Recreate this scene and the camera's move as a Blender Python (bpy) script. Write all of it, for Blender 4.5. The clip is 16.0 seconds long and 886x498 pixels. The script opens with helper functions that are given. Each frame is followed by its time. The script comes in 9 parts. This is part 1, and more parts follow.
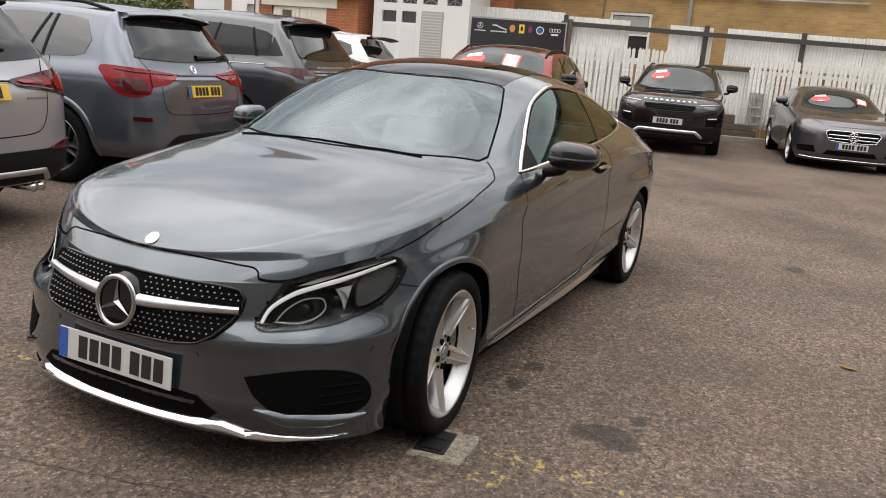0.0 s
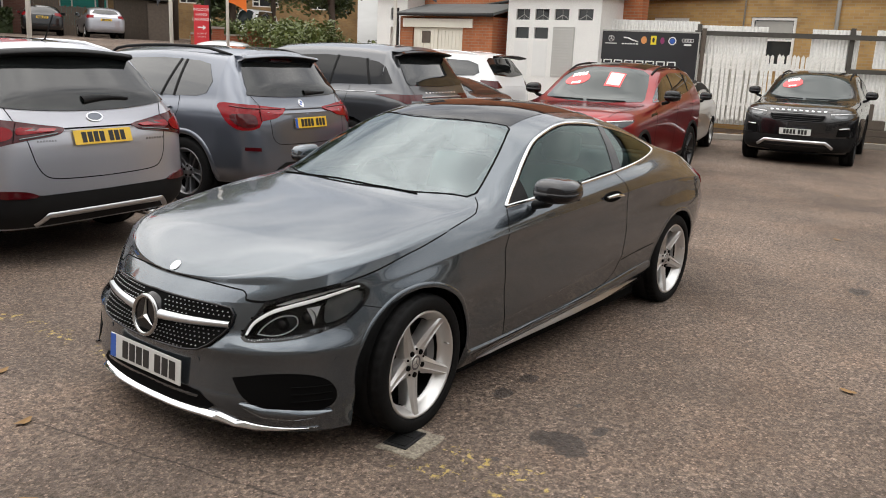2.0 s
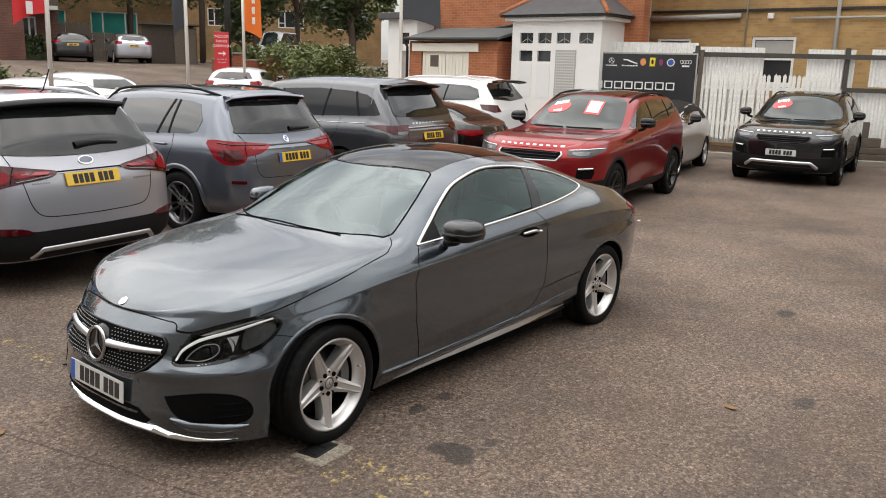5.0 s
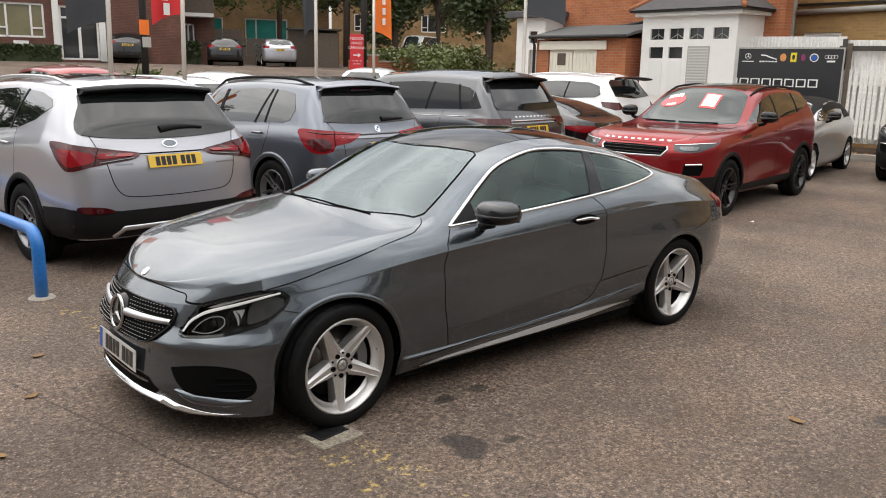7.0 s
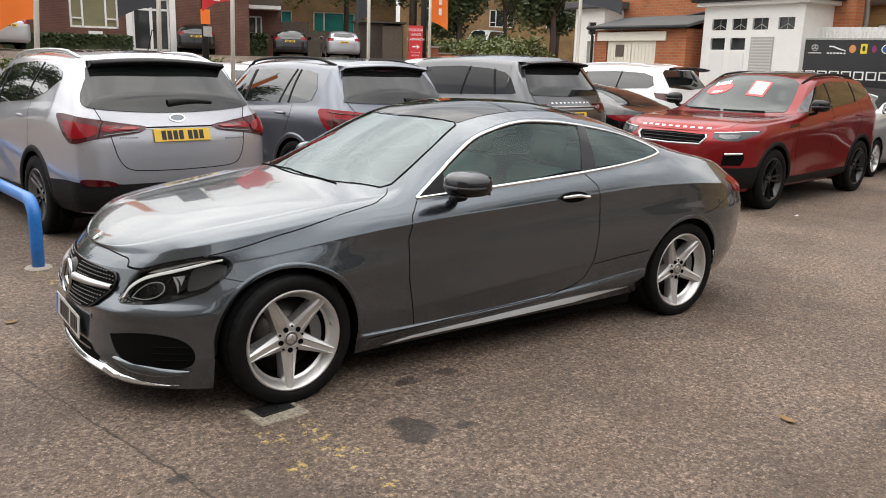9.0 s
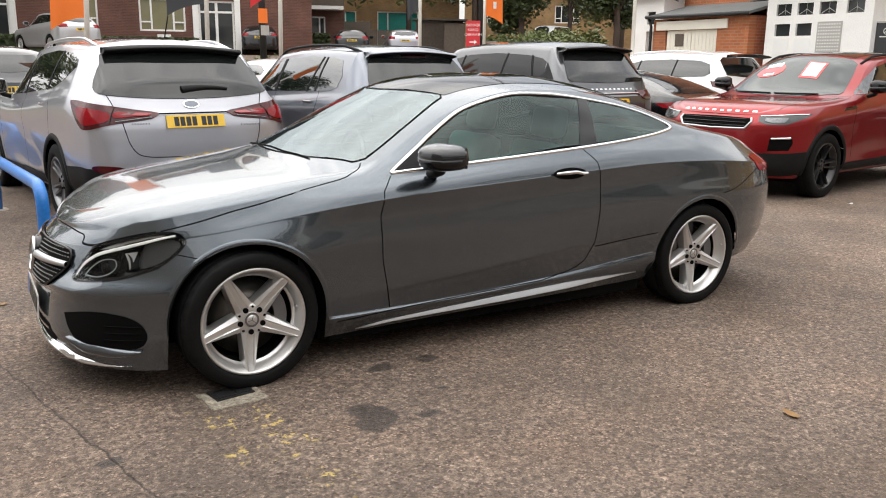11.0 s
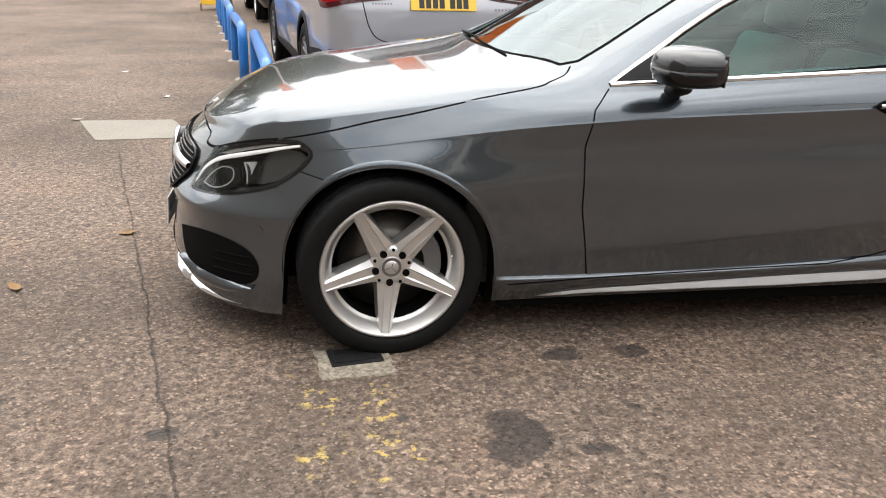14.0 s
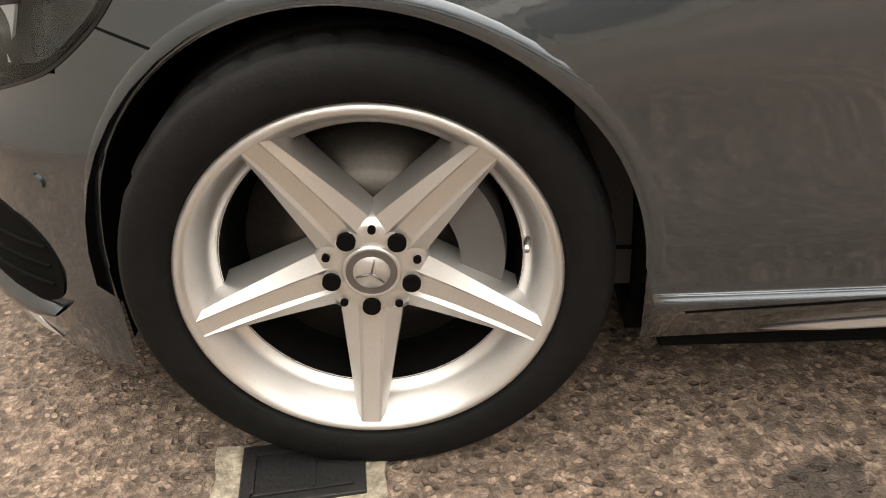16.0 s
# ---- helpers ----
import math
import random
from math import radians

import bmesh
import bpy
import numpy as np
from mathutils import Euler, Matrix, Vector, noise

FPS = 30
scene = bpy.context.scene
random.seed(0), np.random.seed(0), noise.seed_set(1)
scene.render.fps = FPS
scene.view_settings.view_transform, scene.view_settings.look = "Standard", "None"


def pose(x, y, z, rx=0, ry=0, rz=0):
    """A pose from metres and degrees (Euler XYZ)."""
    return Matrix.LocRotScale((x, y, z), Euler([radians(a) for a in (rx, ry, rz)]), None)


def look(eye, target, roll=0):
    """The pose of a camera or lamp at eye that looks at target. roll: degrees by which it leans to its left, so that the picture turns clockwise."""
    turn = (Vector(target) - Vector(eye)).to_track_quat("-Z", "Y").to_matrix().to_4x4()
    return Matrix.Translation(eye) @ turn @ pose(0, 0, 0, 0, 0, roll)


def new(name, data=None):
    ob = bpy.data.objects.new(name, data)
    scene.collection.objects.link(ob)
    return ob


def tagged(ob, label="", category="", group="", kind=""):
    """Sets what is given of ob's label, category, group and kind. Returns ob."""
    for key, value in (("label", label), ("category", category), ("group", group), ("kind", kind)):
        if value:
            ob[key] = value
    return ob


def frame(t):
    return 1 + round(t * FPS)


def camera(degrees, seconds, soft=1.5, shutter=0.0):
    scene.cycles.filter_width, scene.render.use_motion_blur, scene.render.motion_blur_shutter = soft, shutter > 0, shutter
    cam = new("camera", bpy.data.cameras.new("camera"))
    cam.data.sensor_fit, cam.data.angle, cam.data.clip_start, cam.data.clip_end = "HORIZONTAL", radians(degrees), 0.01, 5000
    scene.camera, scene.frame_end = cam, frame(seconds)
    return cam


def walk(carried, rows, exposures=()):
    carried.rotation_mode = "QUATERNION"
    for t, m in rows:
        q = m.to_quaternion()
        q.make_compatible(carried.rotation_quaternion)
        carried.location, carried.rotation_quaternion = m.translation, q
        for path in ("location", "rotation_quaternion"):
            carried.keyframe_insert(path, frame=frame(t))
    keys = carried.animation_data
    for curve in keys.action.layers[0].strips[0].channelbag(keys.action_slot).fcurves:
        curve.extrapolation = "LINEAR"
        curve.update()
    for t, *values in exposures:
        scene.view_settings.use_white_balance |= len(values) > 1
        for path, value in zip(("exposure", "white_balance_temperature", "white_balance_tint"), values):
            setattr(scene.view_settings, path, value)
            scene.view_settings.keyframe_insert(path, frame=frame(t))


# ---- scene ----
cam = camera(56.9, 16.0, soft=1.0)
PATH = [
    (0, (-2.698, -2.088, 1.42), (-0.941, -1.252, 0.961), 4.8),
    (0.5, (-2.661, -2.355, 1.441), (-0.965, -1.396, 0.986), 4.7),
    (1, (-2.666, -2.564, 1.465), (-1.021, -1.526, 0.999), 3.8),
    (1.5, (-2.726, -2.782, 1.524), (-1.127, -1.678, 1.054), 2.9),
    (2, (-2.708, -3.022, 1.678), (-1.157, -1.848, 1.213), 2.5),
    (2.5, (-2.822, -3.228, 1.851), (-1.257, -2.072, 1.387), 2.5),
    (3, (-2.945, -3.393, 1.952), (-1.364, -2.257, 1.491), 1.8),
    (3.2, (-2.97, -3.455, 1.971), (-1.385, -2.325, 1.511), 1.4),
    (5.3, (-2.667, -3.881, 1.941), (-1.199, -2.593, 1.511), 2.1),
    (5.5, (-2.608, -3.896, 1.905), (-1.174, -2.569, 1.476), 2.7),
    (6, (-2.489, -4.004, 1.846), (-1.106, -2.623, 1.422), 3.8),
    (6.5, (-2.334, -4.084, 1.807), (-1.022, -2.64, 1.364), 3.0),
    (7, (-2.157, -4.14, 1.786), (-0.889, -2.655, 1.355), 1.2),
    (7.5, (-2.013, -4.228, 1.734), (-0.794, -2.698, 1.319), 0.6),
    (8, (-1.865, -4.324, 1.694), (-0.71, -2.749, 1.263), 1.2),
    (8.5, (-1.741, -4.325, 1.665), (-0.611, -2.733, 1.228), 1.8),
    (9, (-1.586, -4.289, 1.621), (-0.45, -2.704, 1.179), 1.7),
    (9.2, (-1.544, -4.287, 1.613), (-0.408, -2.701, 1.172), 1.6),
    (11.3, (-0.998, -4.351, 1.452), (-0.02, -2.665, 1.004), 0.6),
    (11.5, (-0.956, -4.337, 1.447), (0.013, -2.646, 0.997), 0.7),
    (12, (-0.764, -4.373, 1.441), (0.109, -2.633, 0.982), 1.9),
    (12.5, (-0.625, -4.329, 1.433), (0.169, -2.56, 0.942), 1.9),
    (13, (-0.518, -4.102, 1.41), (0.186, -2.309, 0.872), 2.0),
    (13.5, (-0.391, -3.773, 1.411), (0.094, -1.935, 0.789), 1.6),
    (14, (-0.245, -3.448, 1.354), (0.058, -1.597, 0.659), 2.1),
    (14.5, (-0.153, -3.129, 1.326), (0.007, -1.299, 0.534), 0.3),
    (15, (-0.047, -2.849, 1.318), (0.056, -1.055, 0.439), -2.1),
    (15.5, (0.124, -2.088, 1.035), (0.079, -0.335, 0.072), -3.7),
    (16, (0.169, -1.74, 0.9), (0.041, -0.044, -0.151), -4.3),
]
walk(cam, [(t, look(eye, target, roll)) for t, eye, target, roll in PATH],
     exposures=[(0, -0.36, 6500, 10), (1.5, -0.31, 6500, 10), (3, -0.20, 6500, 10), (6, -0.30, 6500, 10), (9, -0.16, 6500, 10), (11.5, 0.04, 6500, 10), (13, 0.12, 6500, 10), (13.5, 0.18, 6500, 10), (14.5, 0.48, 6550, 10), (15.5, 0.76, 6800, 10), (16, 0.76, 7300, 10)])

# ---------------------------------------------------------------- light
SUN_EL, SUN_AZ = radians(60), radians(-20)
world = bpy.data.worlds.new("sky")
scene.world = world
world.use_nodes = True
wt = world.node_tree
wt.nodes.clear()
w_out = wt.nodes.new("ShaderNodeOutputWorld")
w_bg = wt.nodes.new("ShaderNodeBackground")
w_sky = wt.nodes.new("ShaderNodeTexSky")
w_sky.sky_type, w_sky.sun_disc = "NISHITA", False
w_sky.sun_elevation, w_sky.sun_rotation = SUN_EL, SUN_AZ
w_sky.dust_density, w_sky.ozone_density = 3.0, 1.0
# a veil of broken cloud over the sky
w_tc = wt.nodes.new("ShaderNodeTexCoord")
w_map = wt.nodes.new("ShaderNodeMapping")
w_map.inputs["Scale"].default_value = (1.0, 1.0, 2.6)
w_n = wt.nodes.new("ShaderNodeTexNoise")
w_n.inputs["Scale"].default_value, w_n.inputs["Detail"].default_value, w_n.inputs["Roughness"].default_value = 2.2, 7.0, 0.6
w_r = wt.nodes.new("ShaderNodeValToRGB")
w_r.color_ramp.elements[0].position, w_r.color_ramp.elements[0].color = 0.34, (0.35, 0.35, 0.35, 1)
w_r.color_ramp.elements[1].position, w_r.color_ramp.elements[1].color = 0.62, (1, 1, 1, 1)
w_mix = wt.nodes.new("ShaderNodeMix")
w_mix.data_type = "RGBA"
wt.links.new(w_tc.outputs["Generated"], w_map.inputs["Vector"])
wt.links.new(w_map.outputs[0], w_n.inputs["Vector"])
wt.links.new(w_n.outputs["Fac"], w_r.inputs["Fac"])
wt.links.new(w_r.outputs["Color"], w_mix.inputs["Factor"])
# the veil glows broadly round the hidden sun
w_dot = wt.nodes.new("ShaderNodeVectorMath")
w_dot.operation = "DOT_PRODUCT"
w_dot.inputs[1].default_value = (math.sin(SUN_AZ) * math.cos(SUN_EL), math.cos(SUN_AZ) * math.cos(SUN_EL), math.sin(SUN_EL))
wt.links.new(w_tc.outputs["Generated"], w_dot.inputs[0])
w_glow = wt.nodes.new("ShaderNodeMapRange")
w_glow.interpolation_type = "SMOOTHSTEP"
for k_, v_ in (("From Min", -0.5), ("From Max", 1.0), ("To Min", 1.05), ("To Max", 1.42)):
    w_glow.inputs[k_].default_value = v_
wt.links.new(w_dot.outputs["Value"], w_glow.inputs["Value"])
w_cloud = wt.nodes.new("ShaderNodeVectorMath")
w_cloud.operation = "SCALE"
w_cloud.inputs[0].default_value = (17.3, 17.0, 16.5)
# overcast: the zenith is brighter than the horizon
w_sep = wt.nodes.new("ShaderNodeSeparateXYZ")
wt.links.new(w_tc.outputs["Generated"], w_sep.inputs[0])
w_zen = wt.nodes.new("ShaderNodeMapRange")
for k_, v_ in (("From Min", 0.0), ("From Max", 1.0), ("To Min", 0.36), ("To Max", 1.42)):
    w_zen.inputs[k_].default_value = v_
wt.links.new(w_sep.outputs[2], w_zen.inputs["Value"])
w_prod = wt.nodes.new("ShaderNodeMath")
w_prod.operation = "MULTIPLY"
wt.links.new(w_glow.outputs[0], w_prod.inputs[0])
wt.links.new(w_zen.outputs[0], w_prod.inputs[1])
wt.links.new(w_prod.outputs[0], w_cloud.inputs["Scale"])
wt.links.new(w_cloud.outputs[0], w_mix.inputs["B"])
wt.links.new(w_sky.outputs[0], w_mix.inputs["A"])
wt.links.new(w_mix.outputs["Result"], w_bg.inputs["Color"])
w_bg.inputs["Strength"].default_value = 0.122
wt.links.new(w_bg.outputs[0], w_out.inputs["Surface"])

sun = new("sun", bpy.data.lights.new("sun", "SUN"))
sun.data.energy, sun.data.angle, sun.data.color = 0.9, radians(90), (1.0, 0.95, 0.88)
# a veiled sun stands high over the far end of the yard
sun.matrix_world = look((0, 0, 0), (math.sin(SUN_AZ) * -math.cos(SUN_EL), -math.cos(SUN_AZ) * math.cos(SUN_EL), -math.sin(SUN_EL)))

# ---------------------------------------------------------------- materials


def mat(name, col, rough=0.5, metal=0.0, coat=0.0, var=0.12, scale=6.0, bump=0.0, bump_scale=40.0, spec=0.5, col2=None, fine=0.0, fine_scale=120.0, emit=0.0):
    """A Principled material whose colour and roughness vary at a broad and a fine scale."""
    m = bpy.data.materials.new(name)
    m.use_nodes = True
    t = m.node_tree
    b = t.nodes["Principled BSDF"]
    b.inputs["Roughness"].default_value, b.inputs["Metallic"].default_value = rough, metal
    b.inputs["Coat Weight"].default_value, b.inputs["Coat Roughness"].default_value = coat, 0.03
    b.inputs["Specular IOR Level"].default_value = spec
    tc = t.nodes.new("ShaderNodeTexCoord")
    n = t.nodes.new("ShaderNodeTexNoise")
    n.inputs["Scale"].default_value, n.inputs["Detail"].default_value = scale, 6
    t.links.new(tc.outputs["Object"], n.inputs["Vector"])
    mx = t.nodes.new("ShaderNodeMix")
    mx.data_type = "RGBA"
    a = tuple(max(0, c * (1 - var)) for c in col)
    c2 = col2 if col2 else tuple(min(1, c * (1 + var)) for c in col)
    mx.inputs["A"].default_value, mx.inputs["B"].default_value = (*a, 1), (*c2, 1)
    t.links.new(n.outputs["Fac"], mx.inputs["Factor"])
    src = mx.outputs["Result"]
    if fine:
        n2 = t.nodes.new("ShaderNodeTexNoise")
        n2.inputs["Scale"].default_value, n2.inputs["Detail"].default_value = fine_scale, 3
        t.links.new(tc.outputs["Object"], n2.inputs["Vector"])
        r2 = t.nodes.new("ShaderNodeMapRange")
        r2.inputs["From Min"].default_value, r2.inputs["From Max"].default_value = 0.3, 0.7
        r2.inputs["To Min"].default_value, r2.inputs["To Max"].default_value = 1 - fine, 1 + fine
        t.links.new(n2.outputs["Fac"], r2.inputs["Value"])
        m2 = t.nodes.new("ShaderNodeMix")
        m2.data_type, m2.blend_type = "RGBA", "MULTIPLY"
        m2.inputs["Factor"].default_value = 1.0
        t.links.new(src, m2.inputs["A"])
        t.links.new(r2.outputs[0], m2.inputs["B"])
        src = m2.outputs["Result"]
    t.links.new(src, b.inputs["Base Color"])
    if bump:
        nb = t.nodes.new("ShaderNodeTexNoise")
        nb.inputs["Scale"].default_value, nb.inputs["Detail"].default_value = bump_scale, 4
        t.links.new(tc.outputs["Object"], nb.inputs["Vector"])
        bp = t.nodes.new("ShaderNodeBump")
        bp.inputs["Strength"].default_value, bp.inputs["Distance"].default_value = bump, 0.01
        t.links.new(nb.outputs["Fac"], bp.inputs["Height"])
        t.links.new(bp.outputs[0], b.inputs["Normal"])
    if emit:
        b.inputs["Emission Color"].default_value, b.inputs["Emission Strength"].default_value = (*col, 1), emit
    return m


def paint(name, col, metal=0.75, rough=0.32, flake=0.10, coat_ior=1.6):
    """Car paint: metallic base with fine flake under clear lacquer, a little dusty."""
    m = mat(name, col, rough, metal, 1.0, 0.05, 1.3, fine=flake, fine_scale=900.0)
    m.node_tree.nodes["Principled BSDF"].inputs["Coat IOR"].default_value = coat_ior
    return m


def glass(name, col, rough=0.0, ior=1.45, sheen=(0.96, 0.98, 0.97)):
    """Thin sheet glass: tinted, with the gloss of its surface."""
    m = bpy.data.materials.new(name)
    m.use_nodes = True
    t = m.node_tree
    t.nodes.clear()
    out, mx = t.nodes.new("ShaderNodeOutputMaterial"), t.nodes.new("ShaderNodeMixShader")
    tr, gl, fr = t.nodes.new("ShaderNodeBsdfTransparent"), t.nodes.new("ShaderNodeBsdfGlossy"), t.nodes.new("ShaderNodeFresnel")
    tr.inputs["Color"].default_value = (*col, 1)
    gl.inputs["Color"].default_value = (*sheen, 1)
    gl.inputs["Roughness"].default_value, fr.inputs["IOR"].default_value = rough, ior
    t.links.new(fr.outputs[0], mx.inputs[0])
    t.links.new(tr.outputs[0], mx.inputs[1])
    t.links.new(gl.outputs[0], mx.inputs[2])
    t.links.new(mx.outputs[0], out.inputs["Surface"])
    return m


M_GREY = paint("selenite_grey_paint", (0.087, 0.104, 0.121), 0.85, 0.25, 0.10, 1.6)
M_GREY.node_tree.nodes["Principled BSDF"].inputs["Coat Roughness"].default_value = 0.035
M_SILVER = paint("silver_paint", (0.42, 0.425, 0.465), 0.62, 0.30)
M_SPACEGREY = paint("mid_grey_paint", (0.135, 0.150, 0.182), 0.7, 0.28)
M_DARKGREY = paint("dark_grey_paint", (0.10, 0.10, 0.108), 0.8, 0.33)
M_RED = paint("red_paint", (0.235, 0.004, 0.007), 0.5, 0.30, 0.10, 1.32)
M_BLACKPAINT = paint("black_paint", (0.004, 0.004, 0.005), 0.0, 0.25, 0.04, 1.42)
M_WHITE = paint("white_paint", (0.78, 0.79, 0.80), 0.0, 0.35, 0.02)
M_LIGHTSILVER = paint("pale_silver_paint", (0.45, 0.45, 0.46), 0.5, 0.35)
M_GLOSSBLACK = mat("gloss_black", (0.004, 0.004, 0.005), 0.06, 0, 0.2, 0.2, spec=0.3)
M_TINT = mat("tinted_glass", (0.014, 0.016, 0.016), 0.02, 0, 0.3, 0.35, 1.6, spec=0.5)
M_TINT.node_tree.nodes["Principled BSDF"].inputs["Coat IOR"].default_value = 1.6
M_SCREEN = mat("car_windscreen", (0.030, 0.040, 0.039), 0.02, 0, 0.0, 0.3, 1.2, spec=0.55)
M_SCREEN.node_tree.nodes["Principled BSDF"].inputs["Coat IOR"].default_value = 1.6
M_SIDEPANE = mat("dark_side_glass", (0.006, 0.008, 0.008), 0.01, 0, 1.0, 0.3, 1.6, spec=0.8)
M_SIDEPANE.node_tree.nodes["Principled BSDF"].inputs["Coat IOR"].default_value = 1.5
M_GLASS = glass("car_glass", (0.48, 0.68, 0.68), 0.02, 2.15, (0.86, 0.96, 0.99))
M_SIDEGLASS = glass("car_side_glass", (0.30, 0.55, 0.50), 0.0, 1.6, (0.84, 0.98, 0.95))
M_LENS = glass("lamp_lens", (0.97, 0.98, 0.98), 0.0, 1.34)
M_CHROME = mat("chrome", (0.80, 0.81, 0.82), 0.10, 1.0, 0, 0.06, 30)
M_SATIN = mat("satin_aluminium", (0.62, 0.63, 0.65), 0.28, 1.0, 0, 0.06, 20, fine=0.05, fine_scale=400)
M_ALLOY = mat("silver_alloy", (0.63, 0.62, 0.61), 0.34, 0.75, 0.25, 0.05, 12, fine=0.05, fine_scale=500)
M_DARKALLOY = mat("gunmetal_alloy", (0.20, 0.20, 0.21), 0.35, 0.85, 0.3, 0.08, 12)
M_BLACKALLOY = mat("black_alloy", (0.012, 0.012, 0.013), 0.3, 0.2, 0.5, 0.1, 12)
M_RUBBER = mat("tyre_rubber", (0.0062, 0.0062, 0.0064), 0.75, 0, 0, 0.25, 14, bump=0.15, bump_scale=180, fine=0.2, fine_scale=60, spec=0.15)
M_PLASTIC = mat("black_plastic", (0.008, 0.008, 0.0085), 0.6, 0, 0, 0.2, 12, bump=0.1, bump_scale=300, spec=0.2)
# near-black of seals and liners; also drawn for shade in openings and gaps
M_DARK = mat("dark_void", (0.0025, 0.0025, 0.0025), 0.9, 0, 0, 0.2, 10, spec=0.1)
M_REDLENS = mat("red_lamp_lens", (0.22, 0.004, 0.008), 0.08, 0, 0.1, 0.35, 12, spec=0.25, fine=0.25, fine_scale=220)
M_DARKREDLENS = mat("dark_red_lens", (0.060, 0.002, 0.004), 0.08, 0, 0.2, 0.35, 12, spec=0.4, fine=0.25, fine_scale=220)
M_SMOKE = mat("dark_lamp_housing", (0.003, 0.003, 0.0035), 0.25, 0.0, 0.16, 0.3, 40, spec=0.06)
M_CLEARLAMP = mat("silvered_lamp", (0.15, 0.155, 0.16), 0.25, 0.7, 0.6, 0.6, 60)
M_YPLATE = mat("yellow_plate", (0.78, 0.50, 0.035), 0.35, 0, 0.4, 0.05, 8)
M_WPLATE = mat("white_plate", (0.62, 0.62, 0.60), 0.35, 0, 0.4, 0.05, 8)
M_INK = mat("plate_black", (0.015, 0.015, 0.015), 0.4, 0, 0, 0.1, 8)
M_EUBLUE = mat("plate_blue", (0.02, 0.10, 0.45), 0.4, 0, 0.2, 0.1, 8)
M_DISC = mat("brake_disc_steel", (0.10, 0.092, 0.082), 0.36, 0.85, 0, 0.12, 18, fine=0.1, fine_scale=200)
M_CALIPER = mat("grey_caliper", (0.13, 0.13, 0.13), 0.45, 0.3, 0, 0.15, 30)
M_LEATHER = mat("black_leather", (0.022, 0.022, 0.023), 0.5, 0, 0, 0.2, 8, bump=0.15, bump_scale=200)
M_PALELEATHER = mat("grey_leather", (0.26, 0.26, 0.25), 0.5, 0, 0, 0.12, 8, bump=0.15, bump_scale=200)
M_BADGE = mat("badge_chrome", (0.42, 0.42, 0.42), 0.12, 1.0, 0, 0.1, 30)
M_LOUVRE = mat("grille_aluminium", (0.36, 0.36, 0.365), 0.32, 1.0, 0, 0.06, 20)
M_STAR = mat("badge_white_metal", (0.75, 0.76, 0.77), 0.2, 0.8, 0.5, 0.05, 20)
M_LAMPSILVER = mat("silver_lamp_reflector", (0.55, 0.56, 0.57), 0.35, 0.3, 0.3, 0.15, 30)
M_GUIDE = mat("white_light_guide", (0.82, 0.83, 0.84), 0.2, 0.0, 0.4, 0.04, 20)
M_LAMPGREY = mat("grey_lamp_inner", (0.06, 0.064, 0.066), 0.25, 0.4, 0.3, 0.3, 40)
M_NIGHTGREY = paint("night_grey_paint", (0.030, 0.030, 0.033), 0.7, 0.28)
# body colour with the near mirror's shade put into it
M_MIRRORCAP = paint("darkened_body_paint", (0.012, 0.013, 0.016), 0.3, 0.25, 0.05, 1.3)
M_RRGREY = paint("charcoal_paint", (0.095, 0.098, 0.106), 0.8, 0.28)


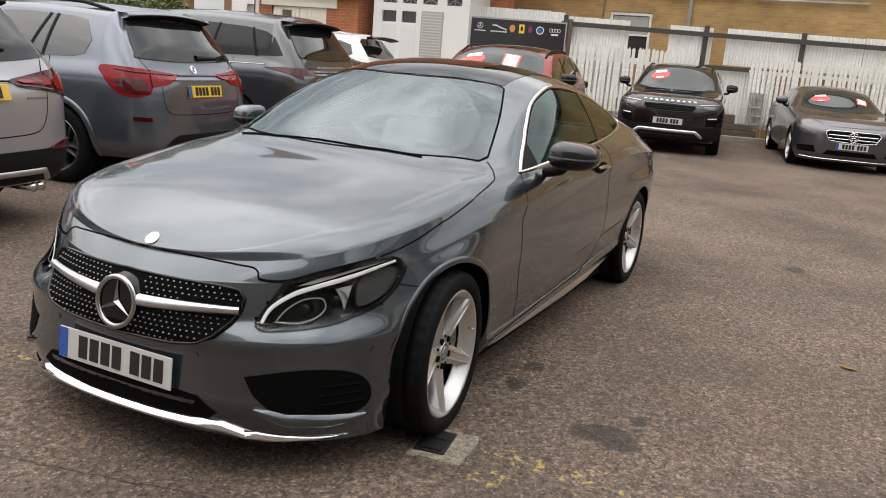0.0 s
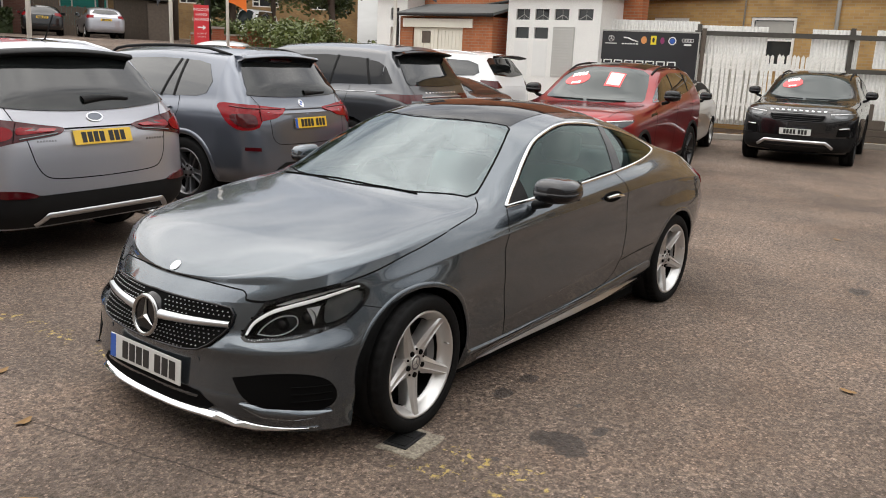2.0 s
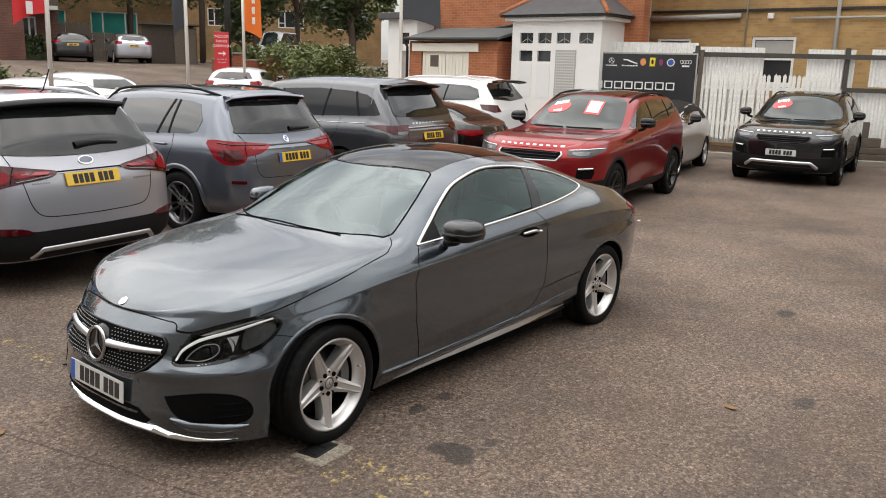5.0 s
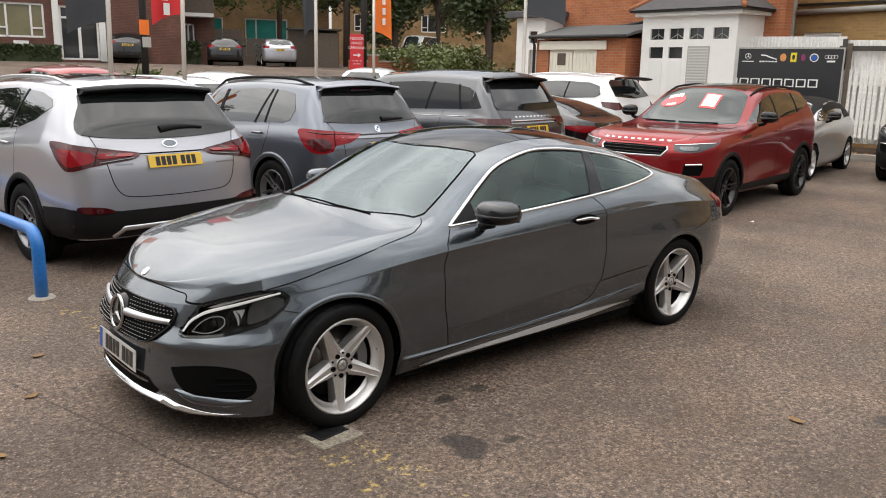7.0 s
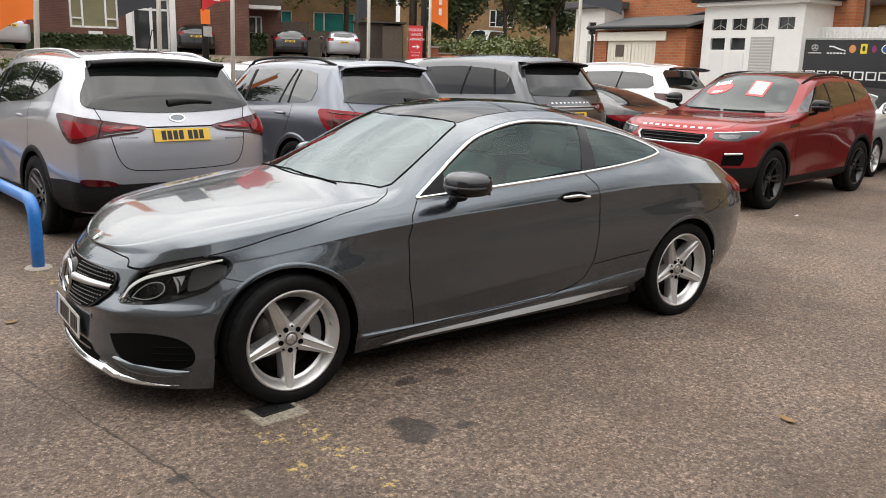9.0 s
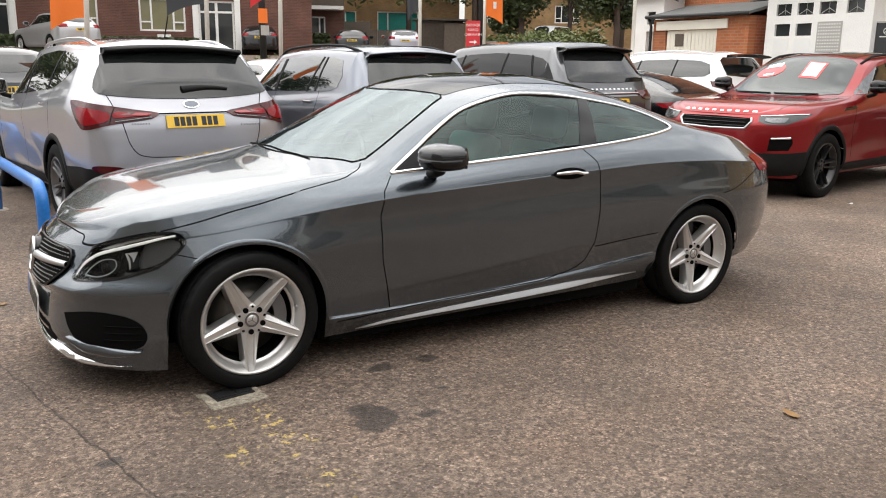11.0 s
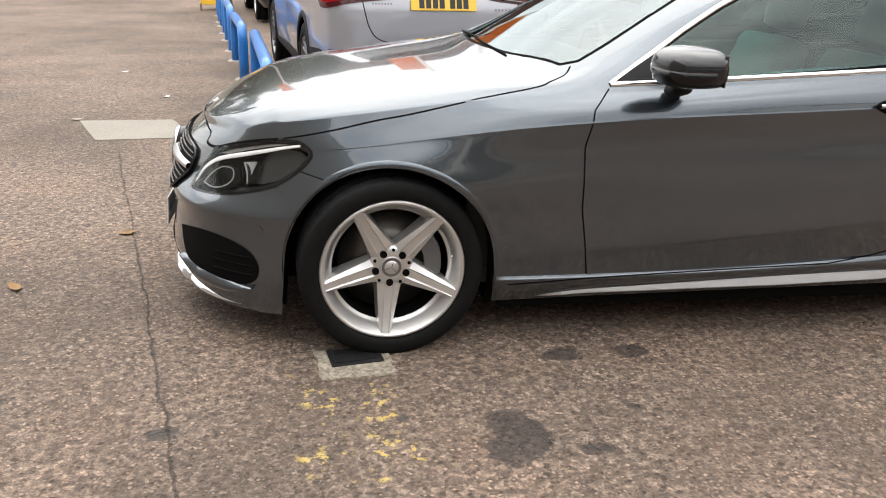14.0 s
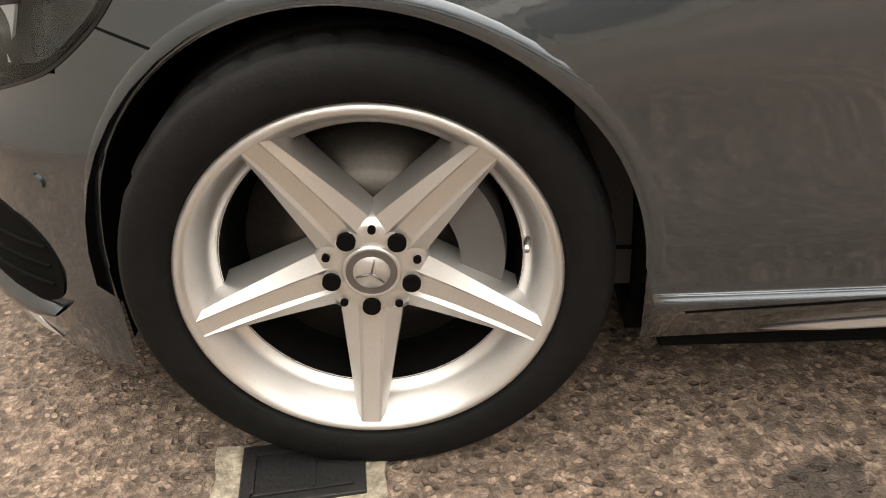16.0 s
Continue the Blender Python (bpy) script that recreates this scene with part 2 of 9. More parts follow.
def asphalt_material():
    """Worn asphalt: exposed stones of mixed colour, broad patches, oil stains, cracks and flaked yellow paint."""
    m = bpy.data.materials.new("worn_asphalt")
    m.use_nodes = True
    t = m.node_tree
    N, Lk = t.nodes.new, t.links.new
    b = t.nodes["Principled BSDF"]
    tc = N("ShaderNodeTexCoord")

    def math_(op, a, c=None, clamp=False):
        n = N("ShaderNodeMath")
        n.operation, n.use_clamp = op, clamp
        for i, v in enumerate((a, c)):
            if v is None:
                continue
            if isinstance(v, (int, float)):
                n.inputs[i].default_value = v
            else:
                Lk(v, n.inputs[i])
        return n.outputs[0]

    def noise_(scale, detail=4, rough=0.55):
        n = N("ShaderNodeTexNoise")
        n.inputs["Scale"].default_value, n.inputs["Detail"].default_value, n.inputs["Roughness"].default_value = scale, detail, rough
        Lk(tc.outputs["Object"], n.inputs["Vector"])
        return n

    def ramp(src, stops):
        r = N("ShaderNodeValToRGB")
        r.color_ramp.elements.remove(r.color_ramp.elements[1])
        for i, (p, c) in enumerate(stops):
            e = r.color_ramp.elements[0] if i == 0 else r.color_ramp.elements.new(p)
            e.position, e.color = p, (*c, 1)
        Lk(src, r.inputs["Fac"])
        return r.outputs["Color"]

    def mix(fac, a, c, mode="MIX"):
        n = N("ShaderNodeMix")
        n.data_type, n.blend_type = "RGBA", mode
        for k, v in (("Factor", fac), ("A", a), ("B", c)):
            if isinstance(v, (int, float)):
                n.inputs[k].default_value = v
            elif isinstance(v, tuple):
                n.inputs[k].default_value = (*v, 1)
            else:
                Lk(v, n.inputs[k])
        return n.outputs["Result"]

    def smooth(src, lo, hi):
        n = N("ShaderNodeMapRange")
        n.interpolation_type = "SMOOTHSTEP"
        n.inputs["From Min"].default_value, n.inputs["From Max"].default_value = lo, hi
        Lk(src, n.inputs["Value"])
        return n.outputs[0]

    warp = noise_(9.0, 3)
    wv = N("ShaderNodeVectorMath")
    wv.operation = "MULTIPLY_ADD"
    Lk(warp.outputs["Color"], wv.inputs[0])
    wv.inputs[1].default_value = (0.03, 0.03, 0.0)
    Lk(tc.outputs["Object"], wv.inputs[2])
    vor = N("ShaderNodeTexVoronoi")
    vor.inputs["Scale"].default_value, vor.inputs["Randomness"].default_value = 60.0, 1.0
    Lk(wv.outputs[0], vor.inputs["Vector"])
    sep = N("ShaderNodeSeparateColor")
    Lk(vor.outputs["Color"], sep.inputs[0])
    mott = noise_(34.0, 7, 0.72)
    grain = math_("ADD", math_("MULTIPLY", smooth(mott.outputs["Fac"], 0.33, 0.67), 0.5), math_("MULTIPLY", sep.outputs[0], 0.5))
    stone = ramp(grain, [(0.0, (0.040, 0.036, 0.033)), (0.25, (0.085, 0.076, 0.068)), (0.5, (0.150, 0.131, 0.115)), (0.70, (0.225, 0.195, 0.170)), (0.88, (0.33, 0.295, 0.26)), (1.0, (0.46, 0.42, 0.38))])
    ve = N("ShaderNodeTexVoronoi")
    ve.feature = "DISTANCE_TO_EDGE"
    ve.inputs["Scale"].default_value, ve.inputs["Randomness"].default_value = 78.0, 1.0
    Lk(wv.outputs[0], ve.inputs["Vector"])
    # light chips and dark pits among the stones
    chip = math_("MULTIPLY", smooth(vor.outputs["Distance"], 0.44, 0.26), math_("GREATER_THAN", sep.outputs[1], 0.70))
    pit = math_("MULTIPLY", smooth(vor.outputs["Distance"], 0.50, 0.28), math_("GREATER_THAN", sep.outputs[2], 0.66))
    edge = smooth(ve.outputs["Distance"], -0.22, 0.20)
    v2 = N("ShaderNodeTexVoronoi")
    v2.inputs["Scale"].default_value = 150.0
    Lk(wv.outputs[0], v2.inputs["Vector"])
    s2 = N("ShaderNodeSeparateColor")
    Lk(v2.outputs["Color"], s2.inputs[0])
    grit = ramp(s2.outputs[0], [(0.0, (0.62, 0.60, 0.58)), (0.6, (1.0, 0.98, 0.96)), (1.0, (1.42, 1.38, 1.32))])
    tar = (0.100, 0.085, 0.072)
    big = noise_(0.55, 5, 0.6)
    mid = noise_(3.5, 5, 0.6)
    wear = smooth(math_("ADD", math_("MULTIPLY", big.outputs["Fac"], 0.6), math_("MULTIPLY", mid.outputs["Fac"], 0.4)), 0.36, 0.60)
    col = mix(math_("MULTIPLY", edge, math_("ADD", math_("MULTIPLY", wear, 0.5), 0.45)), tar, stone)
    col = mix(math_("MULTIPLY", chip, 0.60), col, (0.40, 0.345, 0.30))
    col = mix(math_("MULTIPLY", pit, 0.42), col, (0.034, 0.028, 0.025))
    col = mix(0.65, col, grit, "MULTIPLY")
    tint = ramp(noise_(1.3, 3).outputs["Fac"], [(0.3, (0.92, 0.87, 0.85)), (0.5, (1.06, 0.98, 0.93)), (0.7, (1.18, 1.04, 0.95))])
    col = mix(1.0, col, tint, "MULTIPLY")
    shade = ramp(big.outputs["Fac"], [(0.32, (0.74, 0.74, 0.74)), (0.6, (1.14, 1.14, 1.14))])
    col = mix(1.0, col, shade, "MULTIPLY")
    col = mix(1.0, col, (0.99, 0.935, 0.90), "MULTIPLY")
    # stains: spots with a ragged edge
    rag = noise_(26.0, 4)
    spots = [(0.325, -1.37, 0.075, 0.085), (0.30, -1.50, 0.080, 0.080), (0.36, -1.44, 0.07, 0.10), (0.55, -1.52, 0.060, 0.030), (0.61, -0.935, 0.065, 0.05), (0.87, -0.93, 0.065, 0.05), (0.0, -1.30, 0.02, 0.02), (0.74, -1.30, 0.03, 0.02), (-0.70, -1.32, 0.05, 0.04), (2.3, -2.6, 0.10, 0.06), (4.2, -1.9, 0.12, 0.08)]
    stain = None
    for x, y, rx, ry in spots:
        v = N("ShaderNodeVectorMath")
        v.operation = "SUBTRACT"
        Lk(tc.outputs["Object"], v.inputs[0])
        v.inputs[1].default_value = (x, y, 0)
        s = N("ShaderNodeVectorMath")
        s.operation = "MULTIPLY"
        Lk(v.outputs[0], s.inputs[0])
        s.inputs[1].default_value = (1 / rx, 1 / ry, 0)
        ln = N("ShaderNodeVectorMath")
        ln.operation = "LENGTH"
        Lk(s.outputs[0], ln.inputs[0])
        d = math_("ADD", ln.outputs["Value"], math_("MULTIPLY", math_("SUBTRACT", rag.outputs["Fac"], 0.5), 1.1))
        k = smooth(d, 1.05, 0.90)
        stain = k if stain is None else math_("MAXIMUM", stain, k)
    col = mix(math_("MULTIPLY", stain, 0.72), col, (0.028, 0.024, 0.023))
    # cracks along gently wavering lines
    sx = N("ShaderNodeSeparateXYZ")
    Lk(tc.outputs["Object"], sx.inputs[0])
    wob = math_("MULTIPLY", math_("SUBTRACT", noise_(3.0, 6, 0.7).outputs["Fac"], 0.5), 0.10)
    crack = None
    for x0, y0, x1, y1 in ((-1.54, 2.12, -0.93, -0.30), (-0.93, -0.30, -0.56, -1.85), (-0.56, -1.85, -0.05, -2.9), (3.36, -0.92, 3.55, -1.85), (3.55, -1.85, 3.9, -3.4)):
        lx, ly = x1 - x0, y1 - y0
        ll = math.hypot(lx, ly)
        nx, ny = -ly / ll, lx / ll
        d = math_("ADD", math_("ADD", math_("MULTIPLY", sx.outputs[0], nx), math_("MULTIPLY", sx.outputs[1], ny)), -(x0 * nx + y0 * ny))
        d = math_("ABSOLUTE", math_("ADD", d, wob))
        along = math_("ADD", math_("ADD", math_("MULTIPLY", sx.outputs[0], lx / ll), math_("MULTIPLY", sx.outputs[1], ly / ll)), -(x0 * lx + y0 * ly) / ll)
        k = math_("MULTIPLY", smooth(d, 0.0065, 0.0015), math_("MULTIPLY", math_("GREATER_THAN", along, 0.0), math_("LESS_THAN", along, ll)))
        crack = k if crack is None else math_("MAXIMUM", crack, k)
    col = mix(math_("MULTIPLY", crack, 0.6), col, (0.03, 0.027, 0.025))
    # flaked yellow lines
    flake = math_("MULTIPLY", smooth(noise_(22.0, 5, 0.7).outputs["Fac"], 0.54, 0.61), smooth(noise_(4.5, 3).outputs["Fac"], 0.47, 0.56))
    yel = None
    for x0, y0, x1, y1, w in ((-0.28, -0.95, -0.22, -1.75, 0.10), (-0.06, -1.08, 0.00, -2.05, 0.10), (-0.55, 2.6, -0.42, 0.9, 0.10)):
        lx, ly = x1 - x0, y1 - y0
        ll = math.hypot(lx, ly)
        nx, ny = -ly / ll, lx / ll
        d = math_("ABSOLUTE", math_("ADD", math_("ADD", math_("MULTIPLY", sx.outputs[0], nx), math_("MULTIPLY", sx.outputs[1], ny)), -(x0 * nx + y0 * ny)))
        along = math_("ADD", math_("ADD", math_("MULTIPLY", sx.outputs[0], lx / ll), math_("MULTIPLY", sx.outputs[1], ly / ll)), -(x0 * lx + y0 * ly) / ll)
        k = math_("MULTIPLY", smooth(d, w, w * 0.5), math_("MULTIPLY", math_("GREATER_THAN", along, 0.0), math_("LESS_THAN", along, ll)))
        yel = k if yel is None else math_("MAXIMUM", yel, k)
    col = mix(math_("MULTIPLY", math_("MULTIPLY", yel, flake), 0.68), col, (0.62, 0.46, 0.13))
    Lk(col, b.inputs["Base Color"])
    rg = math_("ADD", math_("MULTIPLY", sep.outputs[1], 0.2), 0.68)
    Lk(math_("SUBTRACT", rg, math_("MULTIPLY", stain, 0.25)), b.inputs["Roughness"])
    b.inputs["Specular IOR Level"].default_value = 0.35
    h = math_("ADD", math_("MULTIPLY", edge, 0.45), math_("SUBTRACT", math_("MULTIPLY", chip, 0.6), pit))
    h = math_("ADD", h, math_("MULTIPLY", mott.outputs["Fac"], 1.4))
    h = math_("SUBTRACT", h, math_("MULTIPLY", crack, 1.5))
    bp = N("ShaderNodeBump")
    bp.inputs["Strength"].default_value, bp.inputs["Distance"].default_value = 0.8, 0.008
    Lk(h, bp.inputs["Height"])
    Lk(bp.outputs[0], b.inputs["Normal"])
    return m


def brick_material(name, c1, c2, mortar, scale=1.0, along="x"):
    """Brickwork of real size (225 x 75 mm) with soot and pale patches; along: the wall's run."""
    m = bpy.data.materials.new(name)
    m.use_nodes = True
    t = m.node_tree
    N, Lk = t.nodes.new, t.links.new
    b = t.nodes["Principled BSDF"]
    tc = N("ShaderNodeTexCoord")
    sp = N("ShaderNodeSeparateXYZ")
    Lk(tc.outputs["Object"], sp.inputs[0])
    cb = N("ShaderNodeCombineXYZ")
    Lk(sp.outputs[0 if along == "x" else 1], cb.inputs[0])
    Lk(sp.outputs[2], cb.inputs[1])
    br = N("ShaderNodeTexBrick")
    br.inputs["Scale"].default_value = scale
    br.inputs["Brick Width"].default_value, br.inputs["Row Height"].default_value = 0.225, 0.075
    br.inputs["Mortar Size"].default_value = 0.008
    br.inputs["Color1"].default_value, br.inputs["Color2"].default_value, br.inputs["Mortar"].default_value = (*c1, 1), (*c2, 1), (*mortar, 1)
    Lk(cb.outputs[0], br.inputs["Vector"])
    n = N("ShaderNodeTexNoise")
    n.inputs["Scale"].default_value, n.inputs["Detail"].default_value = 0.9, 6
    Lk(tc.outputs["Object"], n.inputs["Vector"])
    r = N("ShaderNodeMapRange")
    r.inputs["From Min"].default_value, r.inputs["From Max"].default_value, r.inputs["To Min"].default_value, r.inputs["To Max"].default_value = 0.3, 0.7, 0.72, 1.2
    Lk(n.outputs["Fac"], r.inputs["Value"])
    mx = N("ShaderNodeMix")
    mx.data_type, mx.blend_type = "RGBA", "MULTIPLY"
    mx.inputs["Factor"].default_value = 1.0
    Lk(br.outputs["Color"], mx.inputs["A"])
    Lk(r.outputs[0], mx.inputs["B"])
    Lk(mx.outputs["Result"], b.inputs["Base Color"])
    b.inputs["Roughness"].default_value = 0.88
    bp = N("ShaderNodeBump")
    bp.inputs["Strength"].default_value, bp.inputs["Distance"].default_value = 0.5, 0.01
    bp.invert = True
    Lk(br.outputs["Fac"], bp.inputs["Height"])
    Lk(bp.outputs[0], b.inputs["Normal"])
    return m


M_ASPHALT = asphalt_material()
M_YBRICK = brick_material("yellow_stock_brick", (0.50, 0.32, 0.125), (0.41, 0.24, 0.09), (0.42, 0.31, 0.18), 1.0, "y")
M_RBRICK = brick_material("orange_red_brick", (0.46, 0.155, 0.06), (0.38, 0.115, 0.045), (0.36, 0.22, 0.14), 1.0, "y")
M_RBRICKX = brick_material("red_brick", (0.40, 0.11, 0.05), (0.32, 0.085, 0.04), (0.34, 0.2, 0.13), 1.0, "x")
M_BBRICK = brick_material("brown_brick", (0.16, 0.065, 0.045), (0.12, 0.05, 0.035), (0.16, 0.11, 0.09), 1.0, "x")
M_BUFF = brick_material("buff_brick", (0.38, 0.24, 0.10), (0.30, 0.18, 0.08), (0.33, 0.25, 0.16), 1.0, "x")
M_WPAINT = mat("white_wall_paint", (0.85, 0.84, 0.81), 0.55, 0, 0, 0.06, 3, bump=0.05, fine=0.05, fine_scale=30)
M_CREAM = mat("cream_door_paint", (0.84, 0.80, 0.69), 0.5, 0, 0, 0.06, 3)
M_WPICKET = mat("white_picket_paint", (0.86, 0.84, 0.79), 0.6, 0, 0, 0.10, 4, fine=0.12, fine_scale=25)
M_CORR = mat("white_corrugated_sheet", (0.86, 0.85, 0.81), 0.5, 0.0, 0, 0.12, 1.5, fine=0.08, fine_scale=18)
M_SLATE = mat("grey_roof_slate", (0.085, 0.082, 0.085), 0.7, 0, 0, 0.3, 5, bump=0.3, bump_scale=12)
M_FELT = mat("grey_roofing_felt", (0.13, 0.14, 0.14), 0.85, 0, 0, 0.25, 3)
M_OLDWOOD = mat("weathered_wood", (0.12, 0.095, 0.075), 0.8, 0, 0, 0.3, 7, bump=0.3, bump_scale=30)
M_DARKWOOD = mat("dark_weathered_rail", (0.075, 0.068, 0.058), 0.8, 0, 0, 0.3, 7)
M_SIGN = mat("black_sign_panel", (0.022, 0.022, 0.025), 0.25, 0, 0.3, 0.25, 1.2)
M_WINDOW = mat("dark_window_pane", (0.035, 0.038, 0.040), 0.06, 0, 0.4, 0.3, 2)
M_CURTAIN = mat("curtained_window", (0.22, 0.20, 0.11), 0.25, 0, 0.5, 0.15, 2)
M_PIPE = mat("grey_downpipe", (0.42, 0.41, 0.38), 0.5, 0, 0, 0.12, 6)
M_IRON = mat("black_gutter", (0.02, 0.02, 0.02), 0.5, 0, 0, 0.2, 6)
M_BLUE = mat("blue_rail_paint", (0.012, 0.16, 0.52), 0.35, 0, 0.3, 0.15, 6, fine=0.12, fine_scale=40)
M_CONC = mat("concrete", (0.34, 0.31, 0.27), 0.85, 0, 0, 0.2, 6, bump=0.3, bump_scale=120, fine=0.2, fine_scale=80)
M_STAINED = mat("stained_concrete", (0.21, 0.175, 0.135), 0.9, 0, 0, 0.5, 22, bump=0.6, bump_scale=90, fine=0.4, fine_scale=90, col2=(0.44, 0.39, 0.31))
M_SLAB = mat("pale_concrete_slab", (0.235, 0.215, 0.185), 0.85, 0, 0, 0.15, 3, bump=0.2, bump_scale=120, fine=0.12, fine_scale=60)
M_LID = mat("black_cast_lid", (0.018, 0.018, 0.019), 0.45, 0.3, 0, 0.2, 20, bump=0.2, bump_scale=120)
M_LEAF = mat("leaves", (0.062, 0.100, 0.022), 0.5, 0, 0, 0.45, 1.2, col2=(0.16, 0.19, 0.045))
M_LEAFDARK = mat("dark_leaves", (0.030, 0.052, 0.016), 0.5, 0, 0, 0.4, 1.0, col2=(0.070, 0.098, 0.028))
M_BARK = mat("bark", (0.075, 0.055, 0.042), 0.9, 0, 0, 0.3, 6, bump=0.4, bump_scale=20)
M_ORANGE = mat("orange_flag", (0.85, 0.19, 0.02), 0.6, 0, 0, 0.06, 3)
M_REDFLAG = mat("red_flag", (0.70, 0.03, 0.035), 0.6, 0, 0, 0.06, 3)
M_GREYFLAG = mat("charcoal_flag", (0.045, 0.048, 0.055), 0.65, 0, 0, 0.1, 3)
M_POLE = mat("pale_pole", (0.66, 0.63, 0.57), 0.4, 0.2, 0.2, 0.08, 4)
M_YELLOW = mat("yellow_board", (0.80, 0.47, 0.02), 0.5, 0, 0, 0.08, 4)
M_DEADLEAF = mat("fallen_leaves", (0.25, 0.12, 0.045), 0.8, 0, 0, 0.5, 9, col2=(0.36, 0.22, 0.08))
M_GRASS = mat("grass", (0.06, 0.085, 0.03), 0.8, 0, 0, 0.35, 2)
M_TEAL = mat("teal_hoarding", (0.03, 0.33, 0.28), 0.6, 0, 0, 0.3, 1.5)

# ---------------------------------------------------------------- mesh helpers
from mathutils.bvhtree import BVHTree


def spline(pts):
    """A smooth monotone curve (PCHIP) through (x, value) pairs, as a function of an array or number."""
    p = np.array(sorted(pts), float)
    x, y = p[:, 0], p[:, 1]
    h, d = np.diff(x), np.diff(y) / np.diff(x)
    m = np.zeros(len(x))
    m[0], m[-1] = d[0], d[-1]
    for i in range(1, len(x) - 1):
        if d[i - 1] * d[i] > 0:
            w1, w2 = 2 * h[i] + h[i - 1], h[i] + 2 * h[i - 1]
            m[i] = (w1 + w2) / (w1 / d[i - 1] + w2 / d[i])

    def f(q):
        q = np.clip(q, x[0], x[-1])
        i = np.clip(np.searchsorted(x, q) - 1, 0, len(x) - 2)
        s = (q - x[i]) / h[i]
        return ((2 * s**3 - 3 * s**2 + 1) * y[i] + (s**3 - 2 * s**2 + s) * h[i] * m[i]
                + (-2 * s**3 + 3 * s**2) * y[i + 1] + (s**3 - s**2) * h[i] * m[i + 1])
    return f


def mesh_from(name, verts, faces, material, smooth=True):
    me = bpy.data.meshes.new(name)
    me.from_pydata([tuple(v) for v in verts], [], faces)
    me.materials.append(material)
    if smooth:
        me.polygons.foreach_set("use_smooth", [True] * len(me.polygons))
    me.update()
    return me


def obj(name, me, parent=None, m=None, label=""):
    o = new(name, me)
    if parent is not None:
        o.parent = parent
    if m is not None:
        o.matrix_basis = m
    if label:
        o["label"] = label
    return o


def part(name, bm, material, parent, label="", smooth=False, m=None):
    me = bpy.data.meshes.new(name)
    bm.to_mesh(me)
    bm.free()
    me.materials.append(material)
    if smooth:
        me.polygons.foreach_set("use_smooth", [True] * len(me.polygons))
    return obj(name, me, parent, m, label)


def box(bm, x0, x1, y0, y1, z0, z1, bevel=0.0):
    r = bmesh.ops.create_cube(bm, size=1.0)
    for v in r["verts"]:
        v.co = Vector(((x0 + x1) / 2 + v.co.x * (x1 - x0), (y0 + y1) / 2 + v.co.y * (y1 - y0), (z0 + z1) / 2 + v.co.z * (z1 - z0)))
    if bevel:
        es = list({e for v in r["verts"] for e in v.link_edges})
        bmesh.ops.bevel(bm, geom=es, offset=bevel, segments=2, affect="EDGES", profile=0.6)
    return bm


def tube_mesh(name, pts, r, material, n=10, closed=False, flat=1.0):
    """A round tube along points, as a mesh."""
    pts = [Vector(p) for p in pts]
    vs, fs = [], []
    s = None
    for i, p in enumerate(pts):
        a = pts[i - 1] if (i > 0 or closed) else p
        b = pts[(i + 1) % len(pts)] if (i < len(pts) - 1 or closed) else p
        d = (b - a).normalized()
        if s is None:
            s = d.cross(Vector((0, 0, 1)) if abs(d.z) < 0.95 else Vector((1, 0, 0))).normalized()
        else:
            s = (s - d * s.dot(d)).normalized()
        u = s.cross(d)
        for k in range(n):
            q = 2 * math.pi * k / n
            vs.append(p + s * (r * math.cos(q)) + u * (r * flat * math.sin(q)))
    for i in range(len(pts) - (0 if closed else 1)):
        j = (i + 1) % len(pts)
        for k in range(n):
            fs.append((i * n + k, i * n + (k + 1) % n, j * n + (k + 1) % n, j * n + k))
    if not closed:
        fs += [tuple(range(n))[::-1], tuple(range((len(pts) - 1) * n, len(pts) * n))]
    return mesh_from(name, vs, fs, material)


def lathe(name, prof, material, n=48, axis_y=True):
    """A turned part about the y axis from (radius, y) pairs."""
    vs, fs = [], []
    for r, y in prof:
        for k in range(n):
            a = 2 * math.pi * k / n
            vs.append((r * math.cos(a), y, r * math.sin(a)))
    for i in range(len(prof) - 1):
        for k in range(n):
            fs.append((i * n + k, i * n + (k + 1) % n, (i + 1) * n + (k + 1) % n, (i + 1) * n + k))
    return mesh_from(name, vs, fs, material)


# ---------------------------------------------------------------- car bodies
# Local frame of every car: front axle over the origin, nose towards -x, its left side towards -y.


def catmull(P, sub):
    """Dense points along a Catmull-Rom curve through the columns P (k, n, 3)."""
    out = []
    k = len(P)
    for i in range(k - 1):
        a, b, c, d = P[max(i - 1, 0)], P[i], P[i + 1], P[min(i + 2, k - 1)]
        for j in range(sub):
            s = j / sub
            out.append(0.5 * (2 * b + (c - a) * s + (2 * a - 5 * b + 4 * c - d) * s * s + (3 * b - a - 3 * c + d) * s**3))
    out.append(P[-1])
    return np.array(out)


